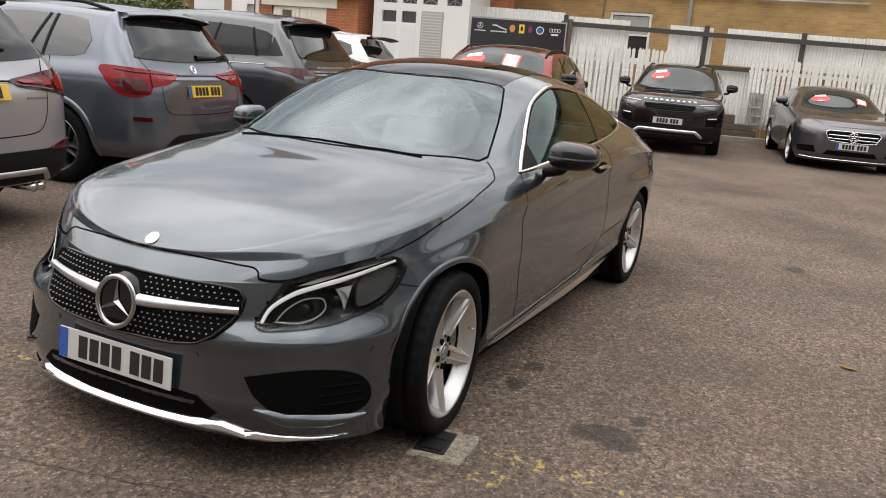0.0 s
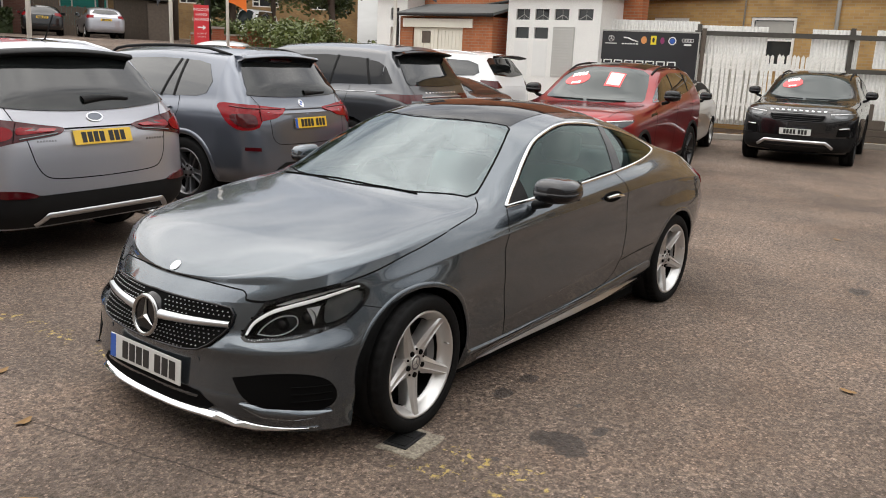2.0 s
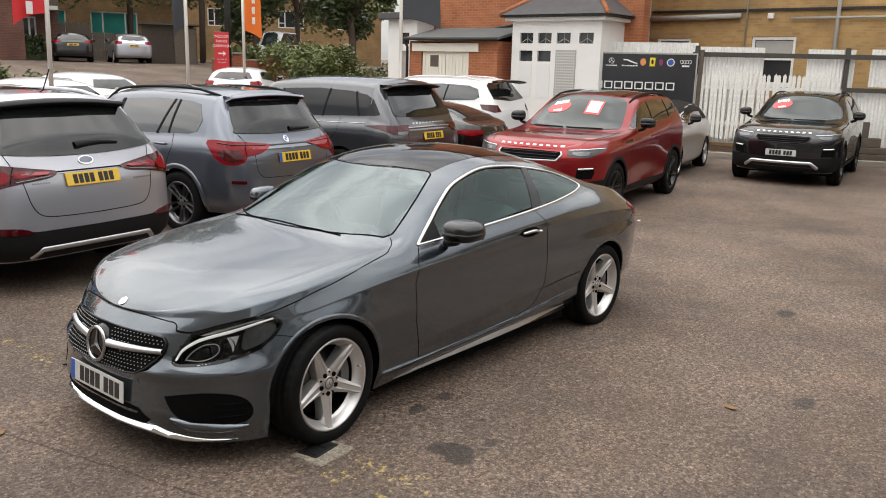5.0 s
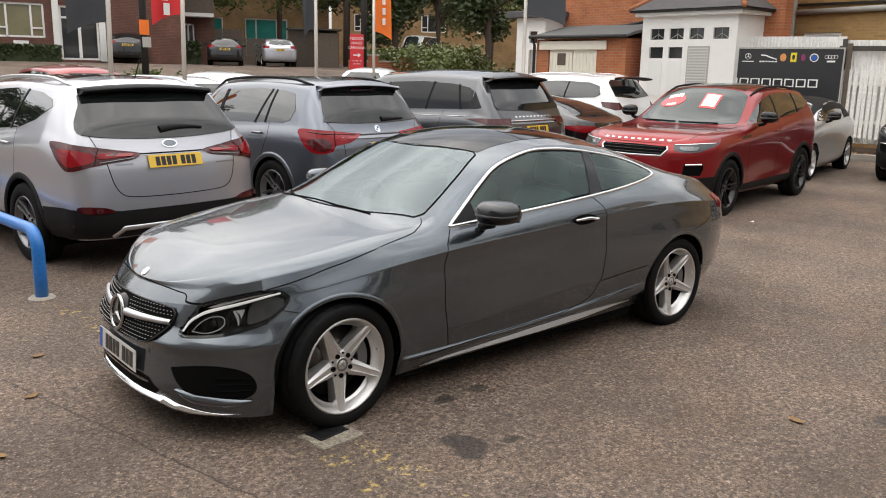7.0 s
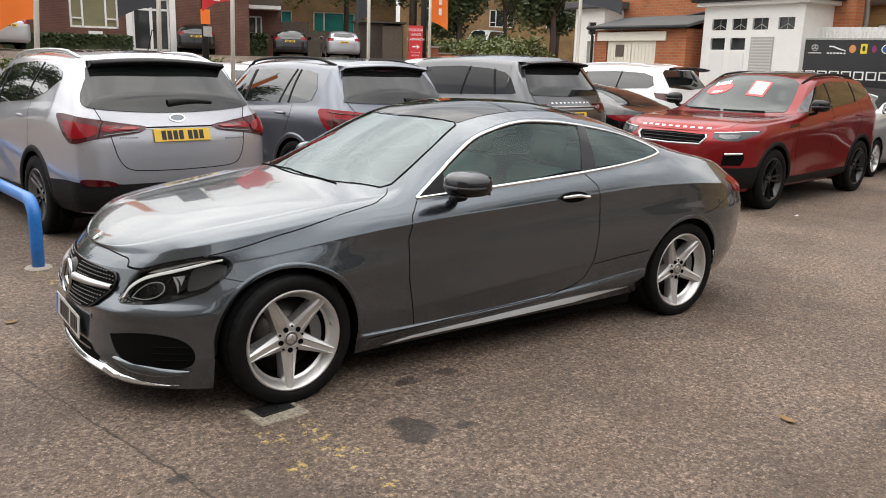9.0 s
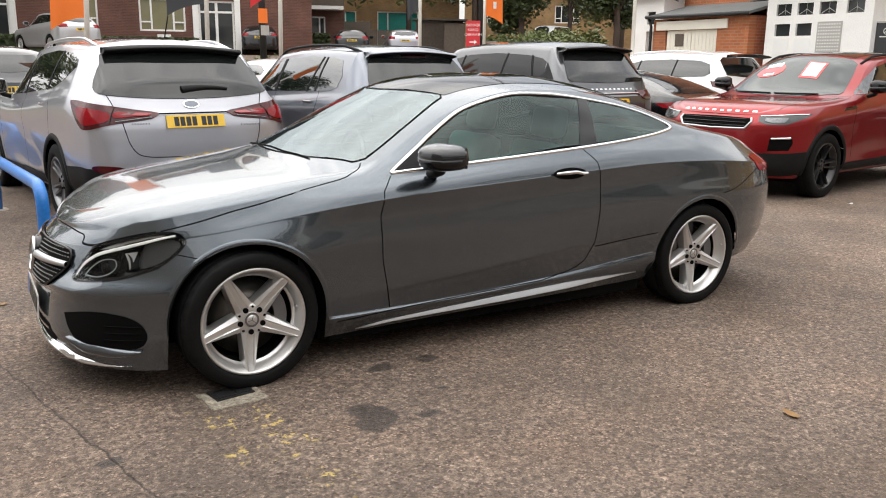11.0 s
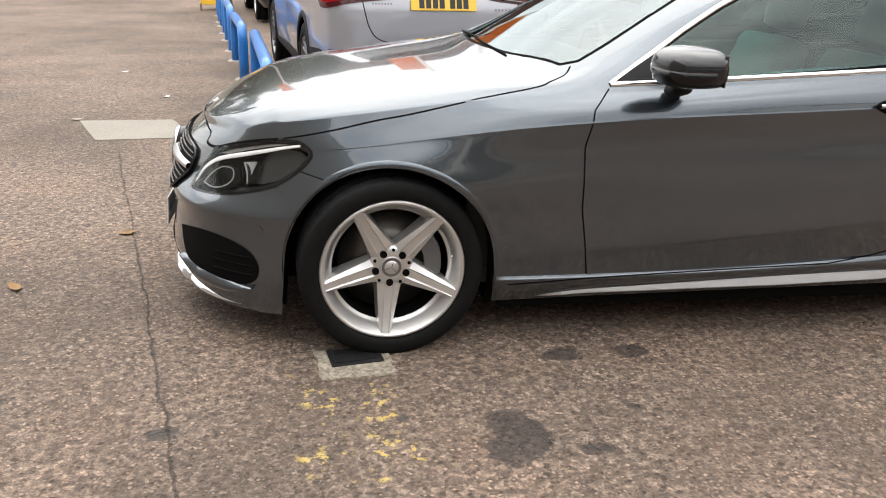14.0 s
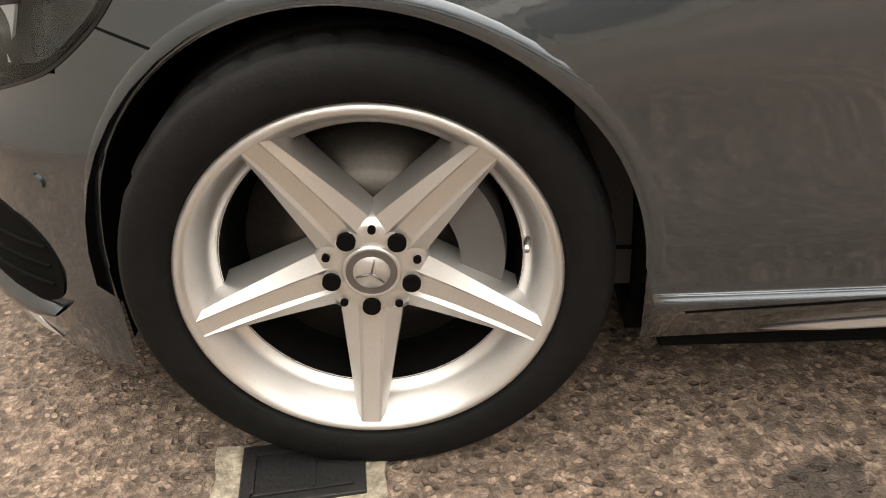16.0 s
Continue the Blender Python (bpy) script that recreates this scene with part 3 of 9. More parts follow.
def car_grid(S):
    """Half of a car's skin (the left, y < 0) as a grid of points: columns from nose to tail, rows from sill to the roof's middle."""
    x0, x1 = S["x0"], S["x1"]
    n, df, dr, nr = S.get("n", 2.7), S.get("df", 0.75), S.get("dr", 0.8), S.get("nr", 3.0)
    wb, ra = S["wb"], S["arch"]
    cols = []
    for q in np.linspace(0, 1, 26):
        x = x0 + df * (1 - (1 - q**n) ** (1 / n))
        if x < -ra - 0.015:
            cols.append(x)
    for c in (0.0, wb):
        cols += [c - ra - 0.012] + [c - ra * math.cos(a) for a in np.linspace(0, math.pi, 27)] + [c + ra + 0.012]
        if c == 0.0:
            cols += list(np.linspace(ra, wb - ra, 46)[1:-1])
    for q in np.linspace(0, 1, 26):
        x = x1 - dr * (1 - (1 - q**nr) ** (1 / nr))
        if x > wb + ra + 0.015:
            cols.append(x)
    X = np.array(sorted(cols))
    fx = np.clip((-ra - 0.05 - X) / (-ra - 0.05 - x0), 0, 1)
    rx = np.clip((X - wb - ra - 0.05) / (x1 - wb - ra - 0.05), 0, 1)
    cf = (1 - np.clip(1 - (X - x0) / df, 0, 1) ** n) ** (1 / n)
    cr = (1 - np.clip(1 - (x1 - X) / dr, 0, 1) ** nr) ** (1 / nr)
    close = np.minimum(cf, 1) * np.minimum(cr, 1)
    rows = []
    fine_x = np.linspace(x0 - 0.4, x1 + 0.4, 1400)
    step = fine_x[1] - fine_x[0]

    def fair(f, sigma):
        """The curve f, faired along the car's length so that reflections run smoothly."""
        n_ = int(3 * sigma / step)
        w_ = np.exp(-0.5 * (np.arange(-n_, n_ + 1) * step / sigma) ** 2)
        v_ = np.pad(np.array(f(fine_x), float), n_, mode="edge")
        v_ = np.convolve(v_, w_ / w_.sum(), "valid")
        return np.interp(X, fine_x, v_)
    for r in S["rows"]:
        x = X + r.get("f", 0) * fx + r.get("r", 0) * rx
        rows.append(np.stack([x, fair(r["y"], 0.075) * close * np.maximum(cf, 1e-9) ** (r.get("k", 1.0) - 1.0), fair(r["z"], 0.05)], 1))
    side = catmull(np.array(rows), 7)
    k = len(side)
    # the wheel openings: each column's rows are drawn together above the arch
    for j, x in enumerate(X):
        za = 0.0
        for c in (0.0, wb):
            if abs(x - c) <= ra + 1e-6:
                za = max(za, S["hub"] + math.sqrt(max(0.0, ra * ra - (x - c) ** 2)))
        col = side[:, j]
        if za > col[0, 2] + 1e-4:
            zs = np.maximum.accumulate(col[:, 2] + np.arange(k) * 1e-6)
            # rows well above the arch stay where they are, the lower ones gather at its edge
            q = int(min(max(np.searchsorted(zs, za + 0.05), 2), k - 2))
            znew = zs.copy()
            znew[: q + 1] = np.linspace(za, zs[q], q + 1)
            side[:, j] = np.stack([np.interp(znew, zs, col[:, c]) for c in range(3)], 1)
            side[:, j, 2] = znew
    # the top, from the belt line over the roof's edge to the middle line
    top = []
    last = side[-1]
    yc, zc, zr = S["yc"](X) * close * np.maximum(cf, 1e-9) ** (S.get("kc", 1.0) - 1.0), S["zc"](X), S["zr"](X)
    yc = np.minimum(yc, np.abs(last[:, 1]) * 0.97)
    m1, m2 = 9, 12
    for i in range(1, m1 + 1):
        s = i / m1
        bulge = S.get("tumble", 0.02) * math.sin(math.pi * s)
        h = np.clip((zc - last[:, 2]) / 0.3, 0, 1)
        top.append(np.stack([last[:, 0], last[:, 1] * (1 - s) + yc * s + bulge * h, last[:, 2] * (1 - s) + zc * s + 0.012 * math.sin(math.pi * s) * (1 - h)], 1))
    pw = S.get("crown", 2.2) + S.get("flat_nose", 0.0) * np.clip(-X / 0.6, 0, 1)
    for i in range(1, m2 + 1):
        s = math.sin(0.5 * math.pi * i / m2)
        y = yc * math.cos(0.5 * math.pi * i / m2)
        f = 1 - (y / np.maximum(yc, 1e-6)) ** pw
        top.append(np.stack([last[:, 0], y, zc + (zr - zc) * f], 1))
    G = np.concatenate([side, np.array(top)], 0)
    G[:, :, 1] *= -1
    return G, k


def car_skin(name, S, material, parent, holes=None):
    G, k = car_grid(S)
    R, C = G.shape[:2]
    vs = [*G.reshape(-1, 3)]
    vs += [np.array((v[0], -v[1], v[2])) for v in vs]
    fs = []
    for off, flip in ((0, False), (R * C, True)):
        for i in range(R - 1):
            for j in range(C - 1):
                a, b, c, d = off + i * C + j, off + i * C + j + 1, off + (i + 1) * C + j + 1, off + (i + 1) * C + j
                fs.append((d, c, b, a) if flip else (a, b, c, d))
    me = mesh_from(name, vs, fs, material)
    bm = bmesh.new()
    bm.from_mesh(me)
    bmesh.ops.remove_doubles(bm, verts=bm.verts, dist=0.0006)
    bmesh.ops.dissolve_degenerate(bm, dist=0.0002, edges=bm.edges)
    bmesh.ops.recalc_face_normals(bm, faces=bm.faces)
    bm.to_mesh(me)
    from_bm = bm.copy()
    if holes:
        gone = [f for f in bm.faces if holes(f.calc_center_median())]
        bmesh.ops.delete(bm, geom=gone, context="FACES")
        bm.to_mesh(me)
    me.polygons.foreach_set("use_smooth", [True] * len(me.polygons))
    bm.free()
    ob = obj(name, me, parent)
    return ob, Skin(from_bm)


class Skin:
    """A car's skin to lay patches and strips on."""

    def __init__(self, bm):
        self.tree = BVHTree.FromBMesh(bm)
        bm.free()

    def cast(self, u, v, plane, side=-1):
        if plane == "side":
            o, d = Vector((u, 4 * side, v)), Vector((0, -side, 0))
        elif plane == "front":
            o, d = Vector((-4, u, v)), Vector((1, 0, 0))
        elif plane == "rear":
            o, d = Vector((9, u, v)), Vector((-1, 0, 0))
        elif plane == "top":
            o, d = Vector((u, v, 5)), Vector((0, 0, -1))
        elif plane == "fcorner":  # seen from ahead at 45 degrees; u grows from the nose to the flank
            s = math.sqrt(0.5)
            o, d = Vector((u * s - 4 * s, side * (u * s + 4 * s), v)), Vector((s, -side * s, 0))
        else:  # rcorner: u grows from the tail's middle to the flank
            s = math.sqrt(0.5)
            o, d = Vector((S_REAR[0] - u * s + 4 * s, side * (u * s + 4 * s), v)), Vector((-s, -side * s, 0))
        p, nrm, _, _ = self.tree.ray_cast(o, d)
        if p is None:
            return None, None
        if nrm.dot(d) > 0:
            nrm = -nrm
        return p, nrm

    def patch(self, name, outline, plane, material, parent, off=0.004, res=0.03, side=-1, label="", skirt=0.012):
        """A panel of the given outline (two coordinates in the plane of view) that follows the skin, a little proud of it."""
        bm = bmesh.new()
        bm.faces.new([bm.verts.new((a, b, 0)) for a, b in outline])
        lo = np.min(outline, 0)
        hi = np.max(outline, 0)
        for ax in (0, 1):
            nrm = Vector((1, 0, 0)) if ax == 0 else Vector((0, 1, 0))
            for c in np.arange(lo[ax] + res, hi[ax], res):
                bmesh.ops.bisect_plane(bm, geom=bm.verts[:] + bm.edges[:] + bm.faces[:], plane_co=nrm * c, plane_no=nrm)
        bmesh.ops.triangulate(bm, faces=[f for f in bm.faces if len(f.verts) > 4])
        gone, nr = [], {}
        for v in bm.verts:
            p, q = self.cast(v.co.x, v.co.y, plane, side)
            if p is None:
                gone.append(v)
            else:
                v.co = p + q * off
                nr[v] = q
        bmesh.ops.delete(bm, geom=gone, context="VERTS")
        if skirt and bm.faces:
            es = [e for e in bm.edges if e.is_boundary]
            src = {v: nr.get(v) for e in es for v in e.verts}
            r = bmesh.ops.extrude_edge_only(bm, edges=es)
            made = [g for g in r["geom"] if isinstance(g, bmesh.types.BMVert)]
            old = {tuple(round(c, 6) for c in v.co): q for v, q in src.items()}
            for v in made:
                q = old.get(tuple(round(c, 6) for c in v.co))
                if q is not None:
                    v.co -= q * (off + skirt)
        bmesh.ops.recalc_face_normals(bm, faces=bm.faces)
        o = part(name, bm, material, parent, label, True)
        sharpen(o)
        return o

    def line(self, name, pts, material, parent, width=0.006, off=0.0008, height=0.0, label=""):
        """A shut line or moulding through points in space, drawn onto the skin."""
        path = []
        for p in catmull([np.array(q) for q in pts], 8):
            q, nrm, _, _ = self.tree.find_nearest(Vector(p))
            if nrm.dot(q - Vector((q.x + 0.4, 0, 0.3))) < 0:
                nrm = -nrm
            path.append((q, nrm))
        return ribbon(name, path, width, off, height, material, parent, label)

    def strip(self, name, pts, plane, material, parent, width=0.006, off=0.0008, height=0.0, side=-1, step=0.02, label="", closed=False):
        """A ribbon along a polyline on the skin: a shut line, or with a height a moulding."""
        P = [np.array(p, float) for p in pts]
        if closed:
            P.append(P[0])
        path = []
        for a, b in zip(P[:-1], P[1:]):
            n = max(1, int(np.linalg.norm(b - a) / step))
            path += [a + (b - a) * i / n for i in range(n)]
        path.append(P[-1])
        path = [self.cast(a, b, plane, side) for a, b in path]
        path = [(p, q) for p, q in path if p is not None]
        return ribbon(name, path, width, off, height, material, parent, label)


def ribbon(name, path, width, off, height, material, parent, label=""):
    vs, fs = [], []
    prof = [(-0.5, 0.0), (-0.32, 0.8), (0.0, 1.0), (0.32, 0.8), (0.5, 0.0)] if height else [(-0.5, 0), (0.5, 0)]
    k = len(prof)
    for i, (p, q) in enumerate(path):
        d = (path[min(i + 1, len(path) - 1)][0] - path[max(i - 1, 0)][0])
        d = d.normalized() if d.length > 1e-6 else Vector((1, 0, 0))
        s = q.cross(d).normalized()
        w = width(i / max(1, len(path) - 1)) if callable(width) else width
        for a, h in prof:
            vs.append(p + s * (a * w) + q * (off + h * height))
    for i in range(len(path) - 1):
        for j in range(k - 1):
            fs.append((i * k + j, i * k + j + 1, (i + 1) * k + j + 1, (i + 1) * k + j))
    return obj(name, mesh_from(name, vs, fs, material), parent, None, label)


def sharpen(o, deg=40):
    me = o.data
    bm = bmesh.new()
    bm.from_mesh(me)
    for e in bm.edges:
        if len(e.link_faces) == 2 and e.calc_face_angle(0) > radians(deg):
            e.smooth = False
    bm.to_mesh(me)
    bm.free()


S_REAR = [4.0]


# ---------------------------------------------------------------- wheels


def tyre_profile(R, rim, w):
    h = R - rim
    return [(rim - 0.004, -w * 0.36), (rim + 0.004, -w * 0.44), (rim + h * 0.10, -w * 0.475), (rim + h * 0.13, -w * 0.490), (rim + h * 0.35, -w * 0.505), (rim + h * 0.6, -w * 0.505),
            (rim + h * 0.82, -w * 0.475), (rim + h * 0.93, -w * 0.43), (R - 0.006, -w * 0.39), (R, -w * 0.33), (R, -w * 0.2), (R - 0.006, -w * 0.195), (R - 0.006, -w * 0.165), (R, -w * 0.16),
            (R, w * 0.16), (R, w * 0.35), (R - 0.02, w * 0.46), (rim + h * 0.4, w * 0.5), (rim, w * 0.42)]


def wheel(parent, R, rim, w, style, alloy, m, turn=0.0, flat=0.0):
    """A wheel whose outer face looks towards -y. Parts: tyre, rim (> spokes, cap), disc, caliper."""
    near = style == "star5"
    prof_t = tyre_profile(R, rim, w)
    tyre_me = lathe("tyre", prof_t, M_RUBBER, 144 if near else 72)
    if near:  # tread blocks notch the shoulder
        for v in tyre_me.vertices:
            row, col = divmod(v.index, 144)
            if row in (8, 9) and col % 4 == 0:
                rr_ = math.hypot(v.co.x, v.co.z)
                v.co.x *= (rr_ - 0.007) / rr_
                v.co.z *= (rr_ - 0.007) / rr_
    if flat:
        for v in tyre_me.vertices:
            if v.co.z < -R + flat:
                v.co.z = -R + flat
    t = obj("tyre", tyre_me, parent, m)
    yo = -w * 0.43
    prof = [(rim + 0.004, yo - 0.004), (rim - 0.001, yo - 0.010), (rim - 0.007, yo - 0.009), (rim - 0.012, yo - 0.002), (rim - 0.020, yo + 0.012), (rim - 0.030, yo + 0.035),
            (rim - 0.034, yo + 0.046), (rim - 0.044, yo + 0.052)]
    rr = obj("rim", lathe("rim", prof, alloy, 72), parent, m)
    # the alloy barrel is coloured near-black for the shade deep in the rim
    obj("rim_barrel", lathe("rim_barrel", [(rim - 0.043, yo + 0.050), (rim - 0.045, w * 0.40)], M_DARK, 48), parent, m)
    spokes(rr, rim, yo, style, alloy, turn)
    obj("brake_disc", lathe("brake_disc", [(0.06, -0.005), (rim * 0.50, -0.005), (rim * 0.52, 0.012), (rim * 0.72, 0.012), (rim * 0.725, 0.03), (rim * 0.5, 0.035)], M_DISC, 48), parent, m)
    # dark disc added to stand for shade between the spokes
    obj("wheel_shade_disc", lathe("wheel_shade_disc", [(0.02, 0.045), (rim * 0.80, 0.045), (rim - 0.032, 0.0)], M_DARK, 32), parent, m)
    return rr


def spokes(rr, rim, yo, style, alloy, turn):
    if style == "star5":
        count, w0, w1, pair = 5, 0.052, 0.034, 0
    elif style == "ten":
        count, w0, w1, pair = 5, 0.030, 0.026, 0.042
    elif style == "seven":
        count, w0, w1, pair = 7, 0.040, 0.030, 0
    else:
        count, w0, w1, pair = 5, 0.055, 0.07, 0
    hubr = 0.078
    # the centre: a shallow dish with a raised ring
    obj("wheel_hub", lathe("wheel_hub", [(0.001, yo + 0.040), (0.034, yo + 0.040), (0.036, yo + 0.034), (0.046, yo + 0.033), (0.064, yo + 0.034), (hubr, yo + 0.042), (hubr + 0.004, yo + 0.075)], alloy, 40), rr)
    yb = yo + 0.085
    for i in range(count):
        for sgn in ((-1, 1) if pair else (0,)):
            a0 = radians(turn) + 2 * math.pi * i / count
            # cross-sections along the spoke: radius, half width, front y, ridge height
            vs, fs = [], []
            secs = []
            for s in np.linspace(0, 1, 9):
                r = 0.050 + (rim - 0.010 - 0.050) * s
                hw = (w0 * (1 - s) + w1 * s) * 0.5
                rid = 0.009 * math.sin(math.pi * min(1, s + 0.12)) + 0.004
                if style == "star5":
                    hw = 0.0335 - (r - 0.13) * 0.132
                    rid = 0.0055 * min(1.0, 5.0 * (1 - s)) * min(1.0, 0.3 + 2 * s)
                elif s < 0.2:
                    hw *= 1.0 + 0.35 * (1 - s / 0.2)
                yf = yo + 0.034 - 0.038 * s**1.25
                secs.append((r, hw, yf, rid))
            for r, hw, yf, rid in secs:
                c = sgn * (pair * (0.35 + 0.65 * r / rim))
                rg = (0.0165 - (r - 0.13) * 0.03) / hw if style == "star5" else 0.74
                for u, y in ((-1.16, yb), (-1.08, yf + 0.024), (-1.0, yf + 0.010), (-rg - 0.06, yf + 0.0012), (-rg, yf), (-rg + 0.14, yf + rid), (rg - 0.14, yf + rid), (rg, yf), (rg + 0.06, yf + 0.0012), (1.0, yf + 0.010), (1.08, yf + 0.024), (1.16, yb)):
                    vs.append((c + u * hw, y, r))
            k = 12
            for q in range(len(secs) - 1):
                for j in range(k - 1):
                    fs.append((q * k + j, q * k + j + 1, (q + 1) * k + j + 1, (q + 1) * k + j))
            me = mesh_from("spoke", vs, fs, alloy, True)
            o = obj("spoke", me, rr, Euler((0, a0, 0)).to_matrix().to_4x4())
            sharpen(o, 14)
    # bolt holes and the cap
    for i in range(5):
        a = radians(turn) + 2 * math.pi * (i + (0.5 if style != "star5" else 0.0)) / 5
        r = 0.056
        bm = bmesh.new()
        bmesh.ops.create_cone(bm, cap_ends=True, segments=16, radius1=0.0125, radius2=0.0125, depth=0.008)
        part("bolt_hole", bm, M_DARK, rr, "", False, pose(r * math.sin(a), yo + 0.031, r * math.cos(a), 90, 0, 0))
    cap = obj("centre_cap", lathe("centre_cap", [(0.0005, yo + 0.0275), (0.0235, yo + 0.0275), (0.0245, yo + 0.029), (0.0345, yo + 0.029), (0.036, yo + 0.0275), (0.0385, yo + 0.028), (0.0395, yo + 0.040)], alloy, 40), rr)
    if style == "star5":
        obj("cap_ring", lathe("cap_ring", [(0.0248, yo + 0.0284), (0.0342, yo + 0.0284)], M_DARKALLOY, 40), cap)
        for i in range(3):
            a = radians(turn + 70) + 2.0944 * i
            obj("cap_star", tube_mesh("cap_star", [(0, yo + 0.026, 0), (0.022 * math.sin(a), yo + 0.027, 0.022 * math.cos(a))], 0.0014, M_DARKALLOY, 6), cap)
        for i in range(5):
            a = radians(turn + 36) + 2 * math.pi * i / 5
            bm = bmesh.new()
            bmesh.ops.create_cone(bm, cap_ends=True, segments=12, radius1=0.0055, radius2=0.0055, depth=0.006)
            part("pin_hole", bm, M_DARK, rr, "", False, pose(0.063 * math.sin(a), yo + 0.0325, 0.063 * math.cos(a), 90, 0, 0))


def plate(parent, m, yellow, w=0.52, h=0.111, blue=False):
    """A number plate facing -x, lettered with plain bars."""
    base = part("number_plate", box(bmesh.new(), -0.006, 0.0, -w / 2, w / 2, -h / 2, h / 2, 0.003), M_YPLATE if yellow else M_WPLATE, parent, "", False, m)
    y = w * 0.40 if blue else w * 0.46
    widths = [0.05, 0.05, 0.05, 0.05, None, 0.05, 0.05, 0.05]
    y0 = y - 0.045 * w / 0.52
    for q in widths:
        if q is None:
            y0 -= 0.03 * w / 0.52
            continue
        s = q * w / 0.52
        part("plate_bar", box(bmesh.new(), -0.0085, -0.0055, y0 - s + 0.010, y0, -0.0395, 0.0395), M_INK, base)
        y0 -= s * 1.06
    if blue:
        part("plate_band", box(bmesh.new(), -0.0075, -0.0055, w * 0.42, w * 0.498, -h / 2 + 0.003, h / 2 - 0.003), M_EUBLUE, base)
    return base


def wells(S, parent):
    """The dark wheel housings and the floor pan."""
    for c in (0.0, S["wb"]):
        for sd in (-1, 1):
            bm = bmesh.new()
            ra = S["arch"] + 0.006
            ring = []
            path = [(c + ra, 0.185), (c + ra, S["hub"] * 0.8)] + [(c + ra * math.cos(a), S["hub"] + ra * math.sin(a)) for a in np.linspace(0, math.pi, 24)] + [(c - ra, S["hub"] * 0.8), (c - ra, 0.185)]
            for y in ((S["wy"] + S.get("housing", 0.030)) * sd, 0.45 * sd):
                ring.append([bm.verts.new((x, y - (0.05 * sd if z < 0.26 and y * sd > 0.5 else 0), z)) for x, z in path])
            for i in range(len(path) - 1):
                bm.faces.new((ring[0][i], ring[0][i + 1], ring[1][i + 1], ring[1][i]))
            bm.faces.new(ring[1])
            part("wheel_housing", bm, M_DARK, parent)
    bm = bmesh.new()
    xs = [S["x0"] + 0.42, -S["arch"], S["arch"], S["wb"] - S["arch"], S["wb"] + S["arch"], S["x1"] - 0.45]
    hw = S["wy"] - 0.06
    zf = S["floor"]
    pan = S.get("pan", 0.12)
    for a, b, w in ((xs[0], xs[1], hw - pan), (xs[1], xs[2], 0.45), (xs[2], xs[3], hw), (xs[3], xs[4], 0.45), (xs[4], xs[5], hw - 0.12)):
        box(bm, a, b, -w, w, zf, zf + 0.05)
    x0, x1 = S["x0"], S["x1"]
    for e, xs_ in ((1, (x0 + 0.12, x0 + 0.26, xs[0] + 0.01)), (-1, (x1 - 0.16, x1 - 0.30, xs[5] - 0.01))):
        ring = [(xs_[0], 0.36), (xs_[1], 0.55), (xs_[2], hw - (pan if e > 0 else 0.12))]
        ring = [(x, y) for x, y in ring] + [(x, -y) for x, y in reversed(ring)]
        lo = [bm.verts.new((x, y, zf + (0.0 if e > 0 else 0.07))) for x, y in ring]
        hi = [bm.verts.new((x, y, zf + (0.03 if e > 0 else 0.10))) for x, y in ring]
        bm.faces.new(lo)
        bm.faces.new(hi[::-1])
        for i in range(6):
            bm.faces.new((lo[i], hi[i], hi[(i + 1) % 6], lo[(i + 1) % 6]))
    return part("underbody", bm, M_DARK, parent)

# ---------------------------------------------------------------- the grey coupe
VALE_Y = spline([(-0.8, 0.80), (-0.3, 0.818), (-0.1, 0.856), (0.1, 0.882), (0.35, 0.878), (0.6, 0.874), (1.4, 0.875), (2.2, 0.884), (2.84, 0.893), (3.9, 0.87)])
VALE_Z = spline([(-0.8, 0.58), (-0.4, 0.63), (0.0, 0.675), (0.35, 0.705), (0.7, 0.745), (1.26, 0.775), (2.0, 0.80), (2.64, 0.80), (3.2, 0.785), (3.9, 0.72)])
EDGE_Y = spline([(-0.8, 0.79), (-0.3, 0.798), (-0.1, 0.830), (0.1, 0.850), (0.35, 0.873), (0.6, 0.884), (1.4, 0.889), (2.2, 0.890), (2.84, 0.882), (3.9, 0.855)])
EDGE_Z = spline([(-0.8, 0.630), (-0.4, 0.685), (0.0, 0.740), (0.31, 0.786), (0.47, 0.805), (0.65, 0.821), (0.93, 0.840), (1.26, 0.855), (1.58, 0.870), (2.0, 0.890), (2.46, 0.905), (2.86, 0.897), (3.2, 0.875), (3.55, 0.835), (3.9, 0.77)])
TURN_Y = spline([(-0.8, 0.775), (-0.3, 0.788), (0.0, 0.812), (0.35, 0.843), (0.6, 0.862), (1.4, 0.870), (2.2, 0.864), (2.55, 0.845), (2.84, 0.825), (3.2, 0.80), (3.9, 0.81)])
TURN_Z = spline([(-0.8, 0.662), (-0.4, 0.728), (0.0, 0.795), (0.4, 0.852), (0.73, 0.874), (1.3, 0.912), (1.94, 0.950), (2.4, 0.975), (2.77, 0.982), (3.2, 0.942), (3.55, 0.885), (3.9, 0.80)])
